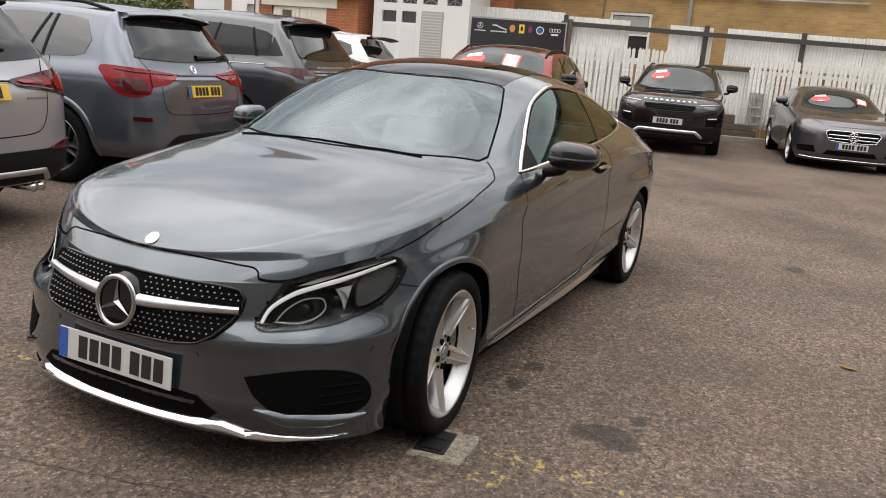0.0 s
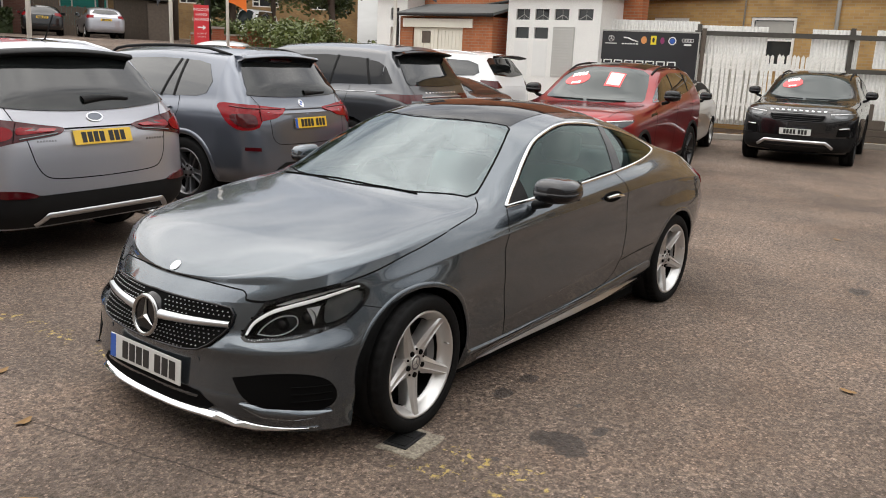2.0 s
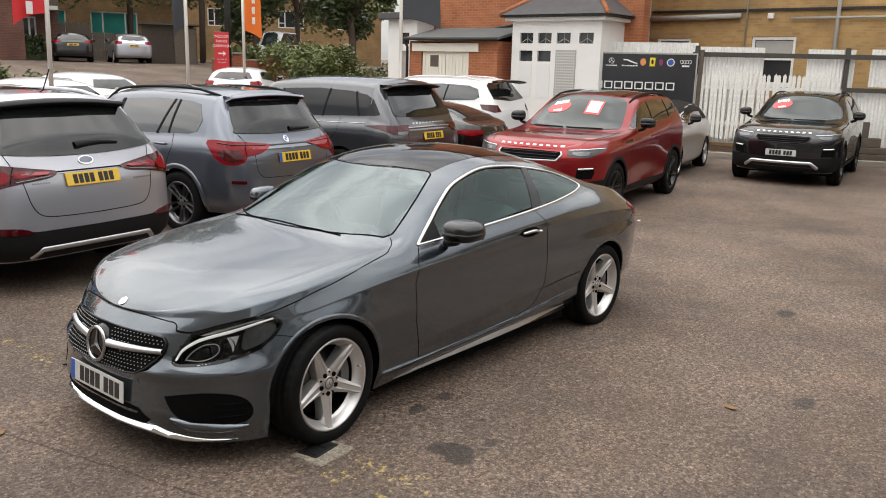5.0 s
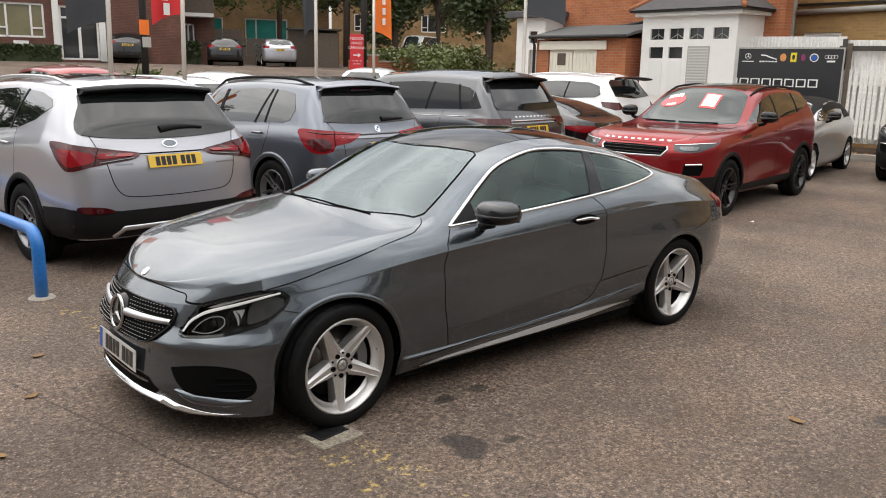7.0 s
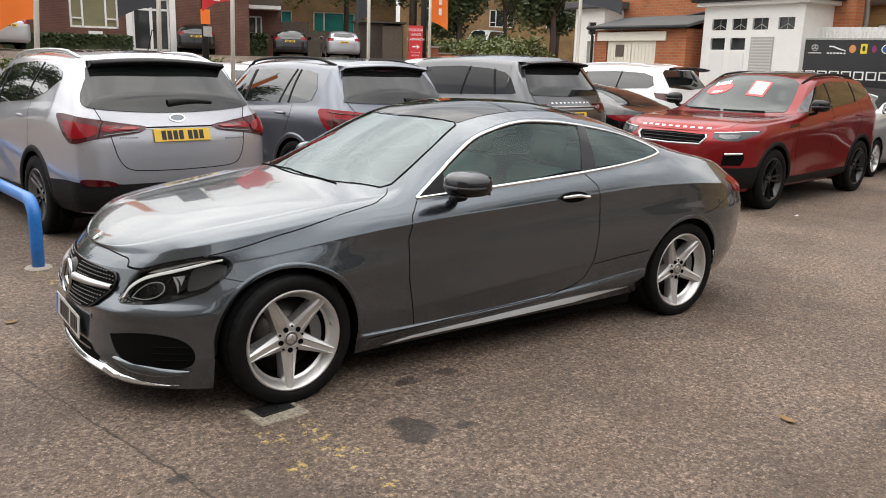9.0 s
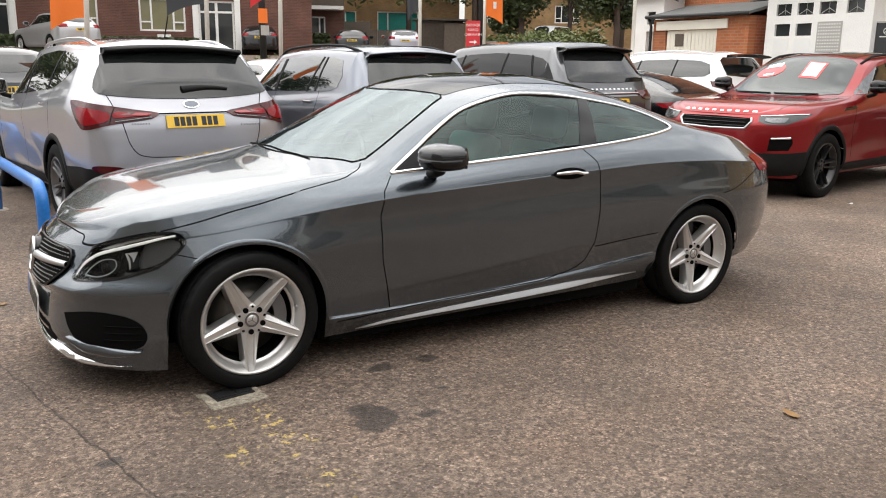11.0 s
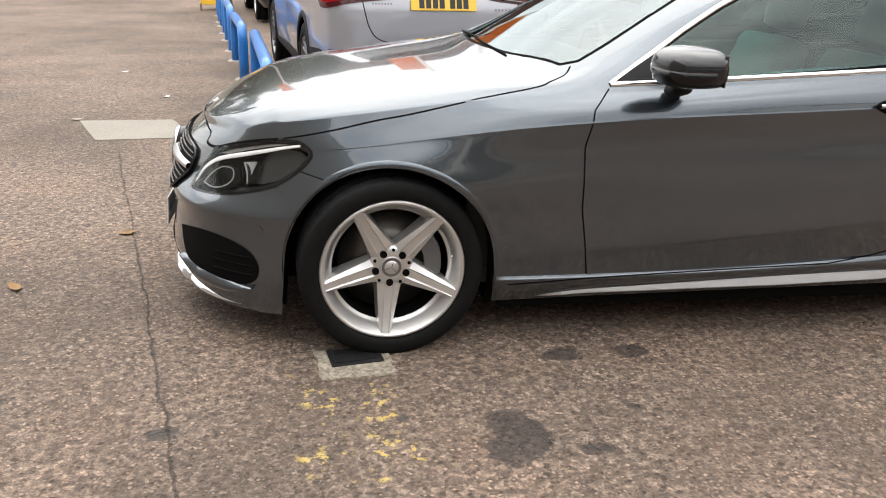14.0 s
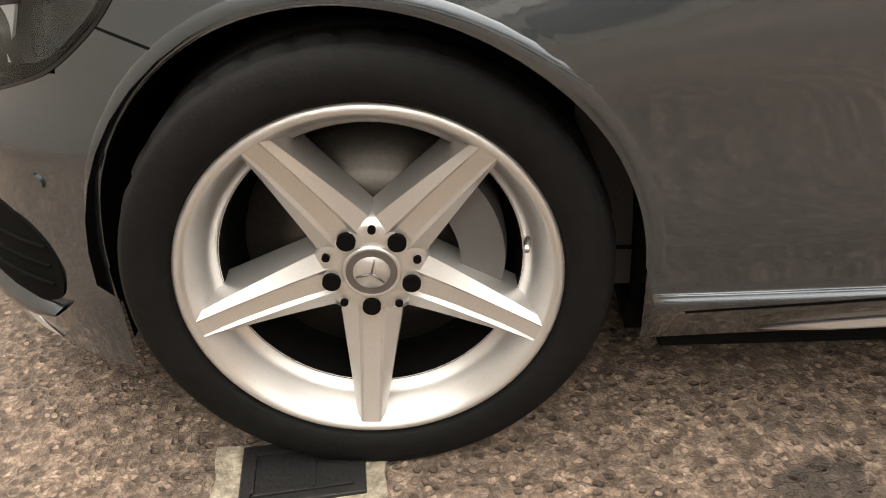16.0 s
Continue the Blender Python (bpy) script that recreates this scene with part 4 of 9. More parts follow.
HERO = dict(
    housing=0.052, x0=-0.80, x1=3.90, wb=2.84, arch=0.360, hub=0.312, wy=0.80, floor=0.128, pan=0.03, n=2.7, nr=2.8, df=0.80, dr=1.0, tumble=0.015, crown=2.3, flat_nose=1.3, kc=1.4,
    rows=[
        dict(f=0.025, r=-0.07, y=spline([(-0.8, 0.84), (-0.37, 0.848), (0, 0.80), (0.5, 0.80), (2.3, 0.80), (2.84, 0.80), (3.9, 0.78)]), z=spline([(-0.8, 0.135), (-0.4, 0.128), (0.5, 0.160), (2.3, 0.19), (3.2, 0.225), (3.9, 0.27)])),
        # the skirt's face, its upper ledge, and the hollow over it
        dict(f=-0.016, r=-0.02, y=spline([(-0.8, 0.865), (-0.37, 0.862), (0, 0.865), (0.5, 0.862), (2.3, 0.868), (2.84, 0.87), (3.9, 0.85)]), z=spline([(-0.8, 0.245), (0.5, 0.248), (2.3, 0.30), (3.2, 0.35), (3.9, 0.41)])),
        dict(f=-0.014, r=-0.01, k=1.02, y=spline([(-0.8, 0.864), (-0.37, 0.860), (0, 0.872), (0.45, 0.862), (1.4, 0.862), (2.2, 0.866), (2.84, 0.88), (3.9, 0.86)]), z=spline([(-0.8, 0.30), (-0.3, 0.30), (0.45, 0.270), (0.69, 0.272), (1.14, 0.281), (1.63, 0.305), (2.0, 0.33), (2.3, 0.355), (3.2, 0.41), (3.9, 0.46)])),
        dict(f=-0.012, r=-0.008, k=1.03, y=spline([(-0.8, 0.863), (-0.37, 0.859), (0, 0.874), (0.45, 0.857), (1.4, 0.855), (2.2, 0.861), (2.84, 0.886), (3.9, 0.865)]), z=spline([(-0.8, 0.325), (-0.3, 0.325), (0.45, 0.277), (0.69, 0.279), (1.14, 0.288), (1.63, 0.312), (2.0, 0.338), (2.3, 0.366), (3.2, 0.43), (3.9, 0.48)])),
        # the low edge of the doors and, at the nose, the lip under the lamps
        dict(f=-0.004, r=0.0, k=1.05, y=spline([(-0.8, 0.857), (-0.37, 0.854), (-0.2, 0.866), (0.1, 0.884), (0.5, 0.862), (0.9, 0.872), (1.4, 0.879), (2.2, 0.884), (2.84, 0.90), (3.9, 0.876)]), z=spline([(-0.8, 0.415), (-0.3, 0.415), (0.45, 0.335), (0.81, 0.362), (1.3, 0.403), (1.63, 0.432), (2.0, 0.462), (2.3, 0.495), (3.2, 0.53), (3.9, 0.56)])),
        dict(f=-0.012, r=0.0, k=1.07, y=spline([(-0.8, 0.861), (-0.37, 0.857), (-0.2, 0.868), (0.1, 0.888), (0.5, 0.866), (0.9, 0.879), (1.4, 0.886), (2.2, 0.890), (2.84, 0.903), (3.9, 0.879)]), z=spline([(-0.8, 0.462), (-0.3, 0.470), (0.45, 0.372), (0.81, 0.390), (1.3, 0.428), (1.63, 0.457), (2.0, 0.488), (2.3, 0.522), (3.2, 0.565), (3.9, 0.585)])),
        dict(f=-0.004, r=0.0, k=1.14, y=spline([(-0.8, 0.857), (-0.37, 0.853), (-0.2, 0.870), (0.1, 0.896), (0.5, 0.872), (0.9, 0.880), (1.4, 0.888), (2.2, 0.894), (2.84, 0.908), (3.9, 0.882)]), z=spline([(-0.8, 0.488), (-0.3, 0.500), (0.5, 0.50), (1.4, 0.535), (2.3, 0.585), (3.2, 0.625), (3.9, 0.635)])),
        dict(f=0.004, r=0.0, k=1.45, y=spline([(-0.8, 0.83), (-0.33, 0.842), (-0.2, 0.868), (0.0, 0.896), (0.1, 0.902), (0.6, 0.880), (1.4, 0.884), (2.2, 0.894), (2.84, 0.91), (3.9, 0.88)]), z=spline([(-0.8, 0.532), (0.5, 0.61), (1.4, 0.655), (2.3, 0.69), (3.2, 0.705), (3.9, 0.69)])),
        # the shoulder: a shallow hollow, then a crisp edge
        dict(f=0.022, r=-0.01, k=1.5, y=VALE_Y, z=VALE_Z),
        dict(f=0.050, r=-0.02, k=1.5, y=lambda x: EDGE_Y(x) + 0.10 * (VALE_Y(x) - EDGE_Y(x)), z=lambda x: EDGE_Z(x) + 0.10 * (VALE_Z(x) - EDGE_Z(x))),
        dict(f=0.058, r=-0.02, k=1.5, y=lambda x: EDGE_Y(x) + 0.12 * (TURN_Y(x) - EDGE_Y(x)), z=lambda x: EDGE_Z(x) + 0.16 * (TURN_Z(x) - EDGE_Z(x))),
        dict(f=0.085, r=-0.06, k=1.5, y=TURN_Y, z=TURN_Z),
        dict(f=0.115, r=-0.12, k=1.5, y=spline([(-0.8, 0.75), (-0.4, 0.76), (0.0, 0.79), (0.4, 0.81), (0.73, 0.825), (1.5, 0.835), (2.2, 0.815), (2.55, 0.775), (2.8, 0.74), (3.2, 0.72), (3.9, 0.74)]),
             z=spline([(-0.8, 0.690), (-0.6, 0.728), (-0.35, 0.790), (0.0, 0.845), (0.4, 0.895), (0.73, 0.915), (1.3, 0.955), (1.94, 1.0), (2.4, 1.03), (2.77, 1.05), (3.1, 1.025), (3.5, 0.952), (3.9, 0.84)])),
    ],
    zr=spline([(-0.8, 0.702), (-0.72, 0.745), (-0.6, 0.790), (-0.4, 0.850), (-0.16, 0.898), (0.1, 0.935), (0.32, 0.965), (0.42, 0.995), (0.7, 1.145), (0.95, 1.268), (1.15, 1.35), (1.35, 1.388), (1.6, 1.405), (1.9, 1.402), (2.15, 1.375), (2.4, 1.325), (2.8, 1.205), (3.1, 1.10), (3.28, 1.052), (3.5, 1.020), (3.72, 0.968), (3.82, 0.928), (3.9, 0.85)]),
    yc=spline([(-0.8, 0.60), (-0.2, 0.64), (0.3, 0.69), (0.62, 0.715), (0.9, 0.685), (1.2, 0.635), (1.45, 0.60), (1.75, 0.58), (2.1, 0.575), (2.4, 0.585), (2.6, 0.60), (2.8, 0.615), (3.0, 0.62), (3.3, 0.62), (3.9, 0.60)]),
    zc=spline([(-0.8, 0.702), (-0.6, 0.768), (-0.4, 0.822), (0.0, 0.885), (0.3, 0.925), (0.58, 0.953), (0.7, 0.995), (0.95, 1.12), (1.2, 1.225), (1.45, 1.295), (1.7, 1.322), (2.0, 1.312), (2.3, 1.27), (2.55, 1.205), (2.75, 1.145), (2.95, 1.09), (3.2, 1.038), (3.5, 0.985), (3.75, 0.922), (3.9, 0.85)]),
)
DLO = [(0.735, 0.938), (0.93, 1.058), (1.03, 1.120), (1.2, 1.212), (1.36, 1.262), (1.55, 1.298), (1.72, 1.303), (1.95, 1.288), (2.3, 1.235), (2.52, 1.182), (2.66, 1.128), (2.70, 1.100), (2.66, 1.082), (2.42, 1.052), (1.94, 1.014), (1.2, 0.967)]
SCREEN = [(0.405, 0.0), (0.42, -0.22), (0.475, -0.45), (0.60, -0.655), (0.66, -0.672), (0.95, -0.592), (1.19, -0.502), (1.205, -0.47), (1.12, -0.33), (1.06, -0.16), (1.045, 0.0)]
SCREEN = SCREEN + [(x, -y) for x, y in SCREEN[-2:0:-1]]
BACKLIGHT = [(2.40, 0.0), (2.40, -0.36), (2.46, -0.45), (3.08, -0.51), (3.19, -0.45), (3.24, -0.2), (3.25, 0.0)]
BACKLIGHT = BACKLIGHT + [(x, -y) for x, y in BACKLIGHT[-2:0:-1]]



def rounded(poly, keep, sub=5):
    """A closed outline with its curves smoothed between the corners named in keep."""
    out, n = [], len(poly)
    P = [np.array(p, float) for p in poly]
    for i in range(n):
        a, b, c, d = P[i - 1], P[i], P[(i + 1) % n], P[(i + 2) % n]
        a = b * 2 - c if i in keep else a
        d = c * 2 - b if (i + 1) % n in keep else d
        for j in range(sub):
            t = j / sub
            out.append(tuple(0.5 * (2 * b + (c - a) * t + (2 * a - 5 * b + 4 * c - d) * t * t + (3 * b - a - 3 * c + d) * t**3)))
    return out


DLO = rounded(DLO, (0,), 4)
SCREEN = rounded(SCREEN, (3, 4, 6, 7, 13, 14, 16, 17), 4)


HL = rounded([(-0.146, 0.524), (-0.100, 0.588), (-0.050, 0.656), (0.060, 0.686), (0.165, 0.712), (0.257, 0.729), (0.330, 0.730), (0.374, 0.700), (0.366, 0.668), (0.334, 0.630), (0.282, 0.590), (0.225, 0.565), (0.130, 0.536), (0.040, 0.522), (-0.061, 0.513), (-0.125, 0.511)], (0, 2), 4)


def inside(p, poly):
    x, y = p
    r = False
    for (a, b), (c, d) in zip(poly, poly[1:] + poly[:1]):
        if (b > y) != (d > y) and x < (c - a) * (y - b) / (d - b) + a:
            r = not r
    return r


def shrink(poly, d):
    c = np.mean(poly, 0)
    return [tuple(np.array(p) + (c - p) / np.linalg.norm(c - p) * d) for p in poly]


def open_glass(c):
    if c.z > 0.9 and abs(c.y) > 0.5 and inside((c.x, c.z), shrink(DLO, 0.012)) and abs(c.y) > HERO["yc"](c.x) - 0.02:
        return True
    if c.x < -0.15 and inside(((c.x + abs(c.y)) * math.sqrt(0.5), c.z), shrink(HL, 0.010)):
        return True
    return c.z > 0.9 and (inside((c.x, c.y), shrink(SCREEN, 0.02)) or inside((c.x, c.y), shrink(BACKLIGHT, 0.02)))


coupe = new("coupe_car")
tagged(coupe, "glossy dark grey two-door coupe parked on worn asphalt", "car")
skin_ob, HS = car_skin("body", HERO, M_GREY, coupe, open_glass)
wells(HERO, coupe)
for sd in (-1, 1):
    for c in (0.0, HERO["wb"]):
        wh = new("wheel")
        wh.parent = coupe
        wh.matrix_basis = pose(c, sd * 0.776, 0.312, 0, 0, (0 if sd < 0 else 180) + (4 if c == 0.0 else 0))
        rr = wheel(wh, 0.322, 0.247, 0.225, "star5", M_ALLOY, pose(0, 0, 0), 186, 0.010)
        # caliper behind the spokes, and the valve
        bm = bmesh.new()
        ring = []
        for y in (-0.045, -0.015, 0.02):
            for r in (0.125, 0.185):
                ring.append([bm.verts.new(((r - (0.006 if y < -0.03 else 0)) * math.cos(a), y, (r - (0.006 if y < -0.03 else 0)) * math.sin(a))) for a in np.linspace(-0.55, 0.62, 12)])
        for a, b in ((0, 1), (0, 2), (2, 4), (1, 3), (3, 5)):
            for i in range(11):
                bm.faces.new((ring[a][i], ring[a][i + 1], ring[b][i + 1], ring[b][i]))
        part("brake_caliper", bm, M_CALIPER, wh, "grey painted caliper", False)
        obj("valve", tube_mesh("valve", [(0.205, -0.085, 0.045), (0.200, -0.112, 0.045)], 0.0045, M_SATIN, 8), rr)

# glass, frames and bright trim
for sd in (-1, 1):
    sg = HS.patch("side_window", shrink(DLO, 0.004), "side", M_SIDEGLASS, coupe, 0.001, 0.06, sd, "green-tinted side glass", 0)
    sg.visible_shadow = False
    HS.strip("window_trim", DLO, "side", M_CHROME, coupe, 0.019, 0.001, 0.006, sd, 0.02, "bright aluminium window surround", True)
    HS.strip("window_seal", shrink(DLO, 0.014), "side", M_DARK, coupe, 0.014, 0.0015, 0.0, sd, 0.02, "", True)
    HS.patch("window_pillar", [(1.90, 1.016), (2.025, 1.022), (2.10, 1.262), (2.035, 1.272)], "side", M_GLOSSBLACK, coupe, 0.004, 0.05, sd)
    HS.patch("mirror_triangle", [(0.745, 0.942), (0.93, 0.953), (0.935, 1.052)], "side", M_PLASTIC, coupe, 0.005, 0.05, sd)
ws = HS.patch("windscreen", SCREEN, "top", M_GLASS, coupe, 0.001, 0.06, -1, "large windscreen reflecting pale sky", 0)
bl = HS.patch("rear_window", BACKLIGHT, "top", M_GLASS, coupe, 0.001, 0.06, -1, "", 0)
ws.visible_shadow = bl.visible_shadow = False
HS.strip("windscreen_seal", SCREEN, "top", M_DARK, coupe, 0.010, 0.002, 0, -1, 0.03, "", True)
HS.strip("rear_window_seal", shrink(BACKLIGHT, 0.006), "top", M_PLASTIC, coupe, 0.045, 0.002, 0, -1, 0.03, "", True)
ROOFP = [(1.055, 0.0), (1.07, -0.16), (1.13, -0.33), (1.22, -0.485), (1.5, -0.475), (1.9, -0.46), (2.15, -0.45), (2.28, -0.40), (2.30, 0.0)]
HS.patch("roof_panel", ROOFP + [(x, -y) for x, y in ROOFP[-2:0:-1]], "top", M_GLOSSBLACK, coupe, 0.002, 0.05, -1, "glossy black panoramic roof panel", 0.004)
HS.strip("roof_joint", [(1.62, -0.47), (1.62, 0.47)], "top", M_DARK, coupe, 0.006, 0.0045)
HS.patch("sensor_cover", [(1.05, -0.07), (1.05, 0.07), (0.98, 0.085), (0.90, 0.05), (0.90, -0.05), (0.98, -0.085)], "top", M_PLASTIC, coupe, -0.012, 0.04, -1, "", 0)

# shut lines
for sd in (-1, 1):
    for nm, pl, pts in (
        ("door_gap", "side", [(0.728, 0.925), (0.669, 0.863), (0.645, 0.74), (0.655, 0.524), (0.70, 0.275)]),
        ("door_gap", "side", [(0.415, 0.243), (0.694, 0.263), (1.14, 0.279), (1.628, 0.297), (1.80, 0.322), (1.88, 0.345), (1.935, 0.38), (1.985, 0.478), (2.008, 0.647), (2.012, 0.80), (1.985, 0.934), (1.92, 1.005)]),
        ("bumper_gap", "side", [(-0.302, 0.640), (-0.25, 0.628), (-0.20, 0.616)]),
        ("bumper_gap", "side", [(2.985, 0.695), (3.04, 0.703), (3.10, 0.717), (3.17, 0.740), (3.24, 0.768), (3.37, 0.822)]),
        ("panel_gap", "side", [(1.995, 0.455), (2.25, 0.475), (2.475, 0.49)]),
    ):
        HS.strip(nm, pts, pl, M_DARK, coupe, 0.0035 if nm == "bumper_gap" else 0.005, 0.0008, 0, sd, 0.015)
    for c_ in (0.0, HERO["wb"]):
        HS.strip("arch_lip", [(c_ + 0.371 * math.cos(a), HERO["hub"] + 0.371 * math.sin(a)) for a in np.linspace(0.02, math.pi - 0.02, 60)], "side", M_GREY, coupe, 0.026, -0.0010, 0.0035, sd, 0.03)
    # the bonnet's side joint runs up the flank and turns in towards the windscreen
    joint = [HS.cast(x, z, "side", sd)[0] for x, z in [(-0.350, 0.738), (-0.27, 0.756), (-0.17, 0.780), (-0.04, 0.813), (0.10, 0.842)]]
    joint += [HS.cast(x, sd * y, "top")[0] for x, y in [(0.46, 0.786), (0.545, 0.757), (0.60, 0.722), (0.628, 0.685)]]
    HS.line("bonnet_gap", joint, M_DARK, coupe, 0.0055, 0.0008)
    # its front edge drops at the corner and follows the top of the headlamp
    joint = [HS.cast(sd * y, 0.7035 - 0.013 * (y / 0.43) ** 2, "front")[0] for y in (0.0, 0.1, 0.2, 0.3, 0.37, 0.415)]
    joint += [HS.cast(sd * y, z, "front")[0] for y, z in ((0.438, 0.680), (0.455, 0.660))]
    joint += [HS.cast(u, z, "fcorner", sd)[0] for u, z in ((-0.046, 0.661), (0.06, 0.691), (0.165, 0.717), (0.257, 0.734))]
    HS.line("bonnet_gap", joint, M_DARK, coupe, lambda s: 0.006 if s < 0.62 else 0.010, 0.0010)

# nose: grille, star, bars, plate, intakes and the bright splitter
gh = [(0.0, 0.634), (0.2, 0.631), (0.34, 0.628), (0.405, 0.622), (0.428, 0.600), (0.429, 0.565), (0.412, 0.522), (0.378, 0.480), (0.33, 0.458), (0.235, 0.444), (0.0, 0.435)]
GRILLE = gh + [(-y, z) for y, z in gh[-2:0:-1]]
grille = HS.patch("grille", GRILLE, "front", M_DARK, coupe, 0.009, 0.03, -1, "black diamond grille with bright pins", 0.006)
HS.strip("grille_edge", GRILLE, "front", M_GLOSSBLACK, grille, 0.010, 0.008, 0.006, -1, 0.02, "", True)
bm = bmesh.new()
row = 0
for z in np.arange(0.440, 0.635, 0.0152):
    row += 1
    for y in np.arange(-0.47, 0.48, 0.0225):
        yy = y + (0.01125 if row % 2 else 0)
        if not inside((yy, z), shrink(GRILLE, 0.014)) or yy * yy + (z - 0.536) ** 2 < 0.0095:
            continue
        zb = 0.551 + 0.028 * (abs(yy) - 0.1)
        if abs(z - zb) < 0.022:
            continue
        p, q = HS.cast(yy, z, "front")
        if p is not None:
            r = bmesh.ops.create_icosphere(bm, subdivisions=1, radius=0.0040, matrix=Matrix.Translation(p + q * 0.012))
            for v in r["verts"]:
                v.co.z = z + (v.co.z - z) * 0.75
pins = part("grille_pin_field", bm, M_LOUVRE, grille)
pins["kind"] = "stuff"
for sd in (-1, 1):
    bar = [HS.cast(sd * y, 0.551 + 0.028 * (y - 0.1), "front") for y in np.linspace(0.085, 0.426, 18)]
    ribbon("grille_bar", bar, lambda s: 0.042 - 0.014 * s, 0.013, 0.016, M_SATIN, grille, "satin aluminium louvre")
c, nrm = HS.cast(0, 0.545, "front")
star = new("star_badge")
star.parent = coupe
star.matrix_basis = pose(c.x - 0.018, 0, 0.534, 0, 8, 0)
ring = [(0, 0.083 * math.cos(a), 0.083 * math.sin(a)) for a in np.linspace(0, 2 * math.pi, 41)[:-1]]
obj("ring", tube_mesh("ring", ring, 0.0105, M_BADGE, 10, True), star)
bm = bmesh.new()
bmesh.ops.create_cone(bm, cap_ends=True, segments=40, radius1=0.10, radius2=0.084, depth=0.03, matrix=pose(0.016, 0, 0, 0, -90, 0))
part("backing", bm, M_GLOSSBLACK, star)
bm = bmesh.new()
tip = [bm.verts.new((-0.004, 0.078 * math.sin(a), 0.078 * math.cos(a))) for a in (0, 2.0944, 4.18879)]
dip = [bm.verts.new((-0.002, 0.013 * math.sin(a), 0.013 * math.cos(a))) for a in (1.0472, 3.14159, 5.23599)]
mid = bm.verts.new((-0.013, 0, 0))
for i in range(3):
    bm.faces.new((mid, tip[i], dip[i]))
    bm.faces.new((mid, dip[i], tip[(i + 1) % 3]))
part("three_pointed_star", bm, M_BADGE, star)
c, nrm = HS.cast(0, 0.338, "front")
plate(coupe, pose(c.x - 0.010, 0.0, 0.340, 0, 4, 0), False, 0.52, 0.111, True)
# the intakes are flat near-black patches that stand in for the shade inside
li = [(0.0, 0.283), (0.27, 0.285), (0.34, 0.278), (0.405, 0.226), (0.35, 0.190), (0.2, 0.178), (0.0, 0.175)]
HS.patch("lower_intake", li + [(-y, z) for y, z in li[-2:0:-1]], "front", M_DARK, coupe, 0.003, 0.05)
for sd in (-1, 1):
    ci = rounded([(-0.178, 0.361), (-0.058, 0.384), (0.05, 0.391), (0.152, 0.378), (0.212, 0.350), (0.240, 0.312), (0.243, 0.275), (0.222, 0.246), (0.170, 0.230), (0.090, 0.226), (-0.095, 0.256), (-0.147, 0.298)], (0, 10), 3)
    side_intake = HS.patch("side_intake", ci, "fcorner", M_DARK, coupe, 0.003, 0.04, sd)
    HS.strip("intake_lip", [(-0.145, 0.262), (-0.05, 0.222), (0.10, 0.212), (0.17, 0.216), (0.22, 0.226)], "fcorner", M_GREY, coupe, lambda s: 0.006 + 0.046 * math.sin(math.pi * s) ** 0.6, -0.002, 0.024, sd)
    for k in range(3):
        HS.strip("intake_slat", [(0.06, 0.272 + 0.03 * k), (0.225, 0.272 + 0.03 * k)], "fcorner", M_DARK, side_intake, 0.006, 0.002, 0.005, sd)
    for u, z in ((-0.318, 0.408), (0.245, 0.437)):
        pl = "front" if u < 0 else "fcorner"
        HS.patch("parking_sensor", [((abs(u) * sd if pl == "front" else u) + 0.011 * math.cos(a), z + 0.011 * math.sin(a)) for a in np.linspace(0, 2 * math.pi, 13)[:-1]], pl, M_GREY, coupe, 0.003, 0.05, sd)
# the splitter is a bright ledge along the bumper's lower edge, lifted in the middle
vs, fs = [], []
sl = [(0.745, 0.150, 0.05), (0.72, 0.149, 0.18), (0.66, 0.148, 0.5), (0.56, 0.150, 0.95), (0.50, 0.156, 1.0), (0.46, 0.170, 1.1), (0.42, 0.182, 1.2), (0.34, 0.184, 1.1), (0.17, 0.177, 1.0), (0.0, 0.175, 1.0)]
sl = sl + [(-y, z, w) for y, z, w in sl[-2::-1]]
for (ya, za, wa), (yb, zb, wb_) in zip(sl[:-1], sl[1:]):
    for s_ in np.linspace(0, 1, 5)[: (5 if yb == -0.745 else 4)]:
        y, z, w = ya + (yb - ya) * s_, za + (zb - za) * s_, wa + (wb_ - wa) * s_
        p, q = HS.cast(y, z, "front")
        if p is None or p.x > -0.44:
            continue
        q = Vector((q.x, q.y, 0)).normalized()
        for d, h in ((-0.004, 0.016), (0.010, 0.012), (0.024, -0.004), (0.026, -0.010), (0.018, -0.016), (-0.012, -0.018)):
            vs.append(p + q * (d * (0.4 + 0.6 * w) * (1.0 if abs(y) < 0.5 else 0.6)) + Vector((0, 0, h * w)))
for i in range(len(vs) // 6 - 1):
    for k in range(5):
        fs.append((i * 6 + k, i * 6 + k + 1, i * 6 + k + 7, i * 6 + k + 6))
obj("splitter", mesh_from("splitter", vs, fs, M_CHROME), coupe, None, "bright chrome front splitter")
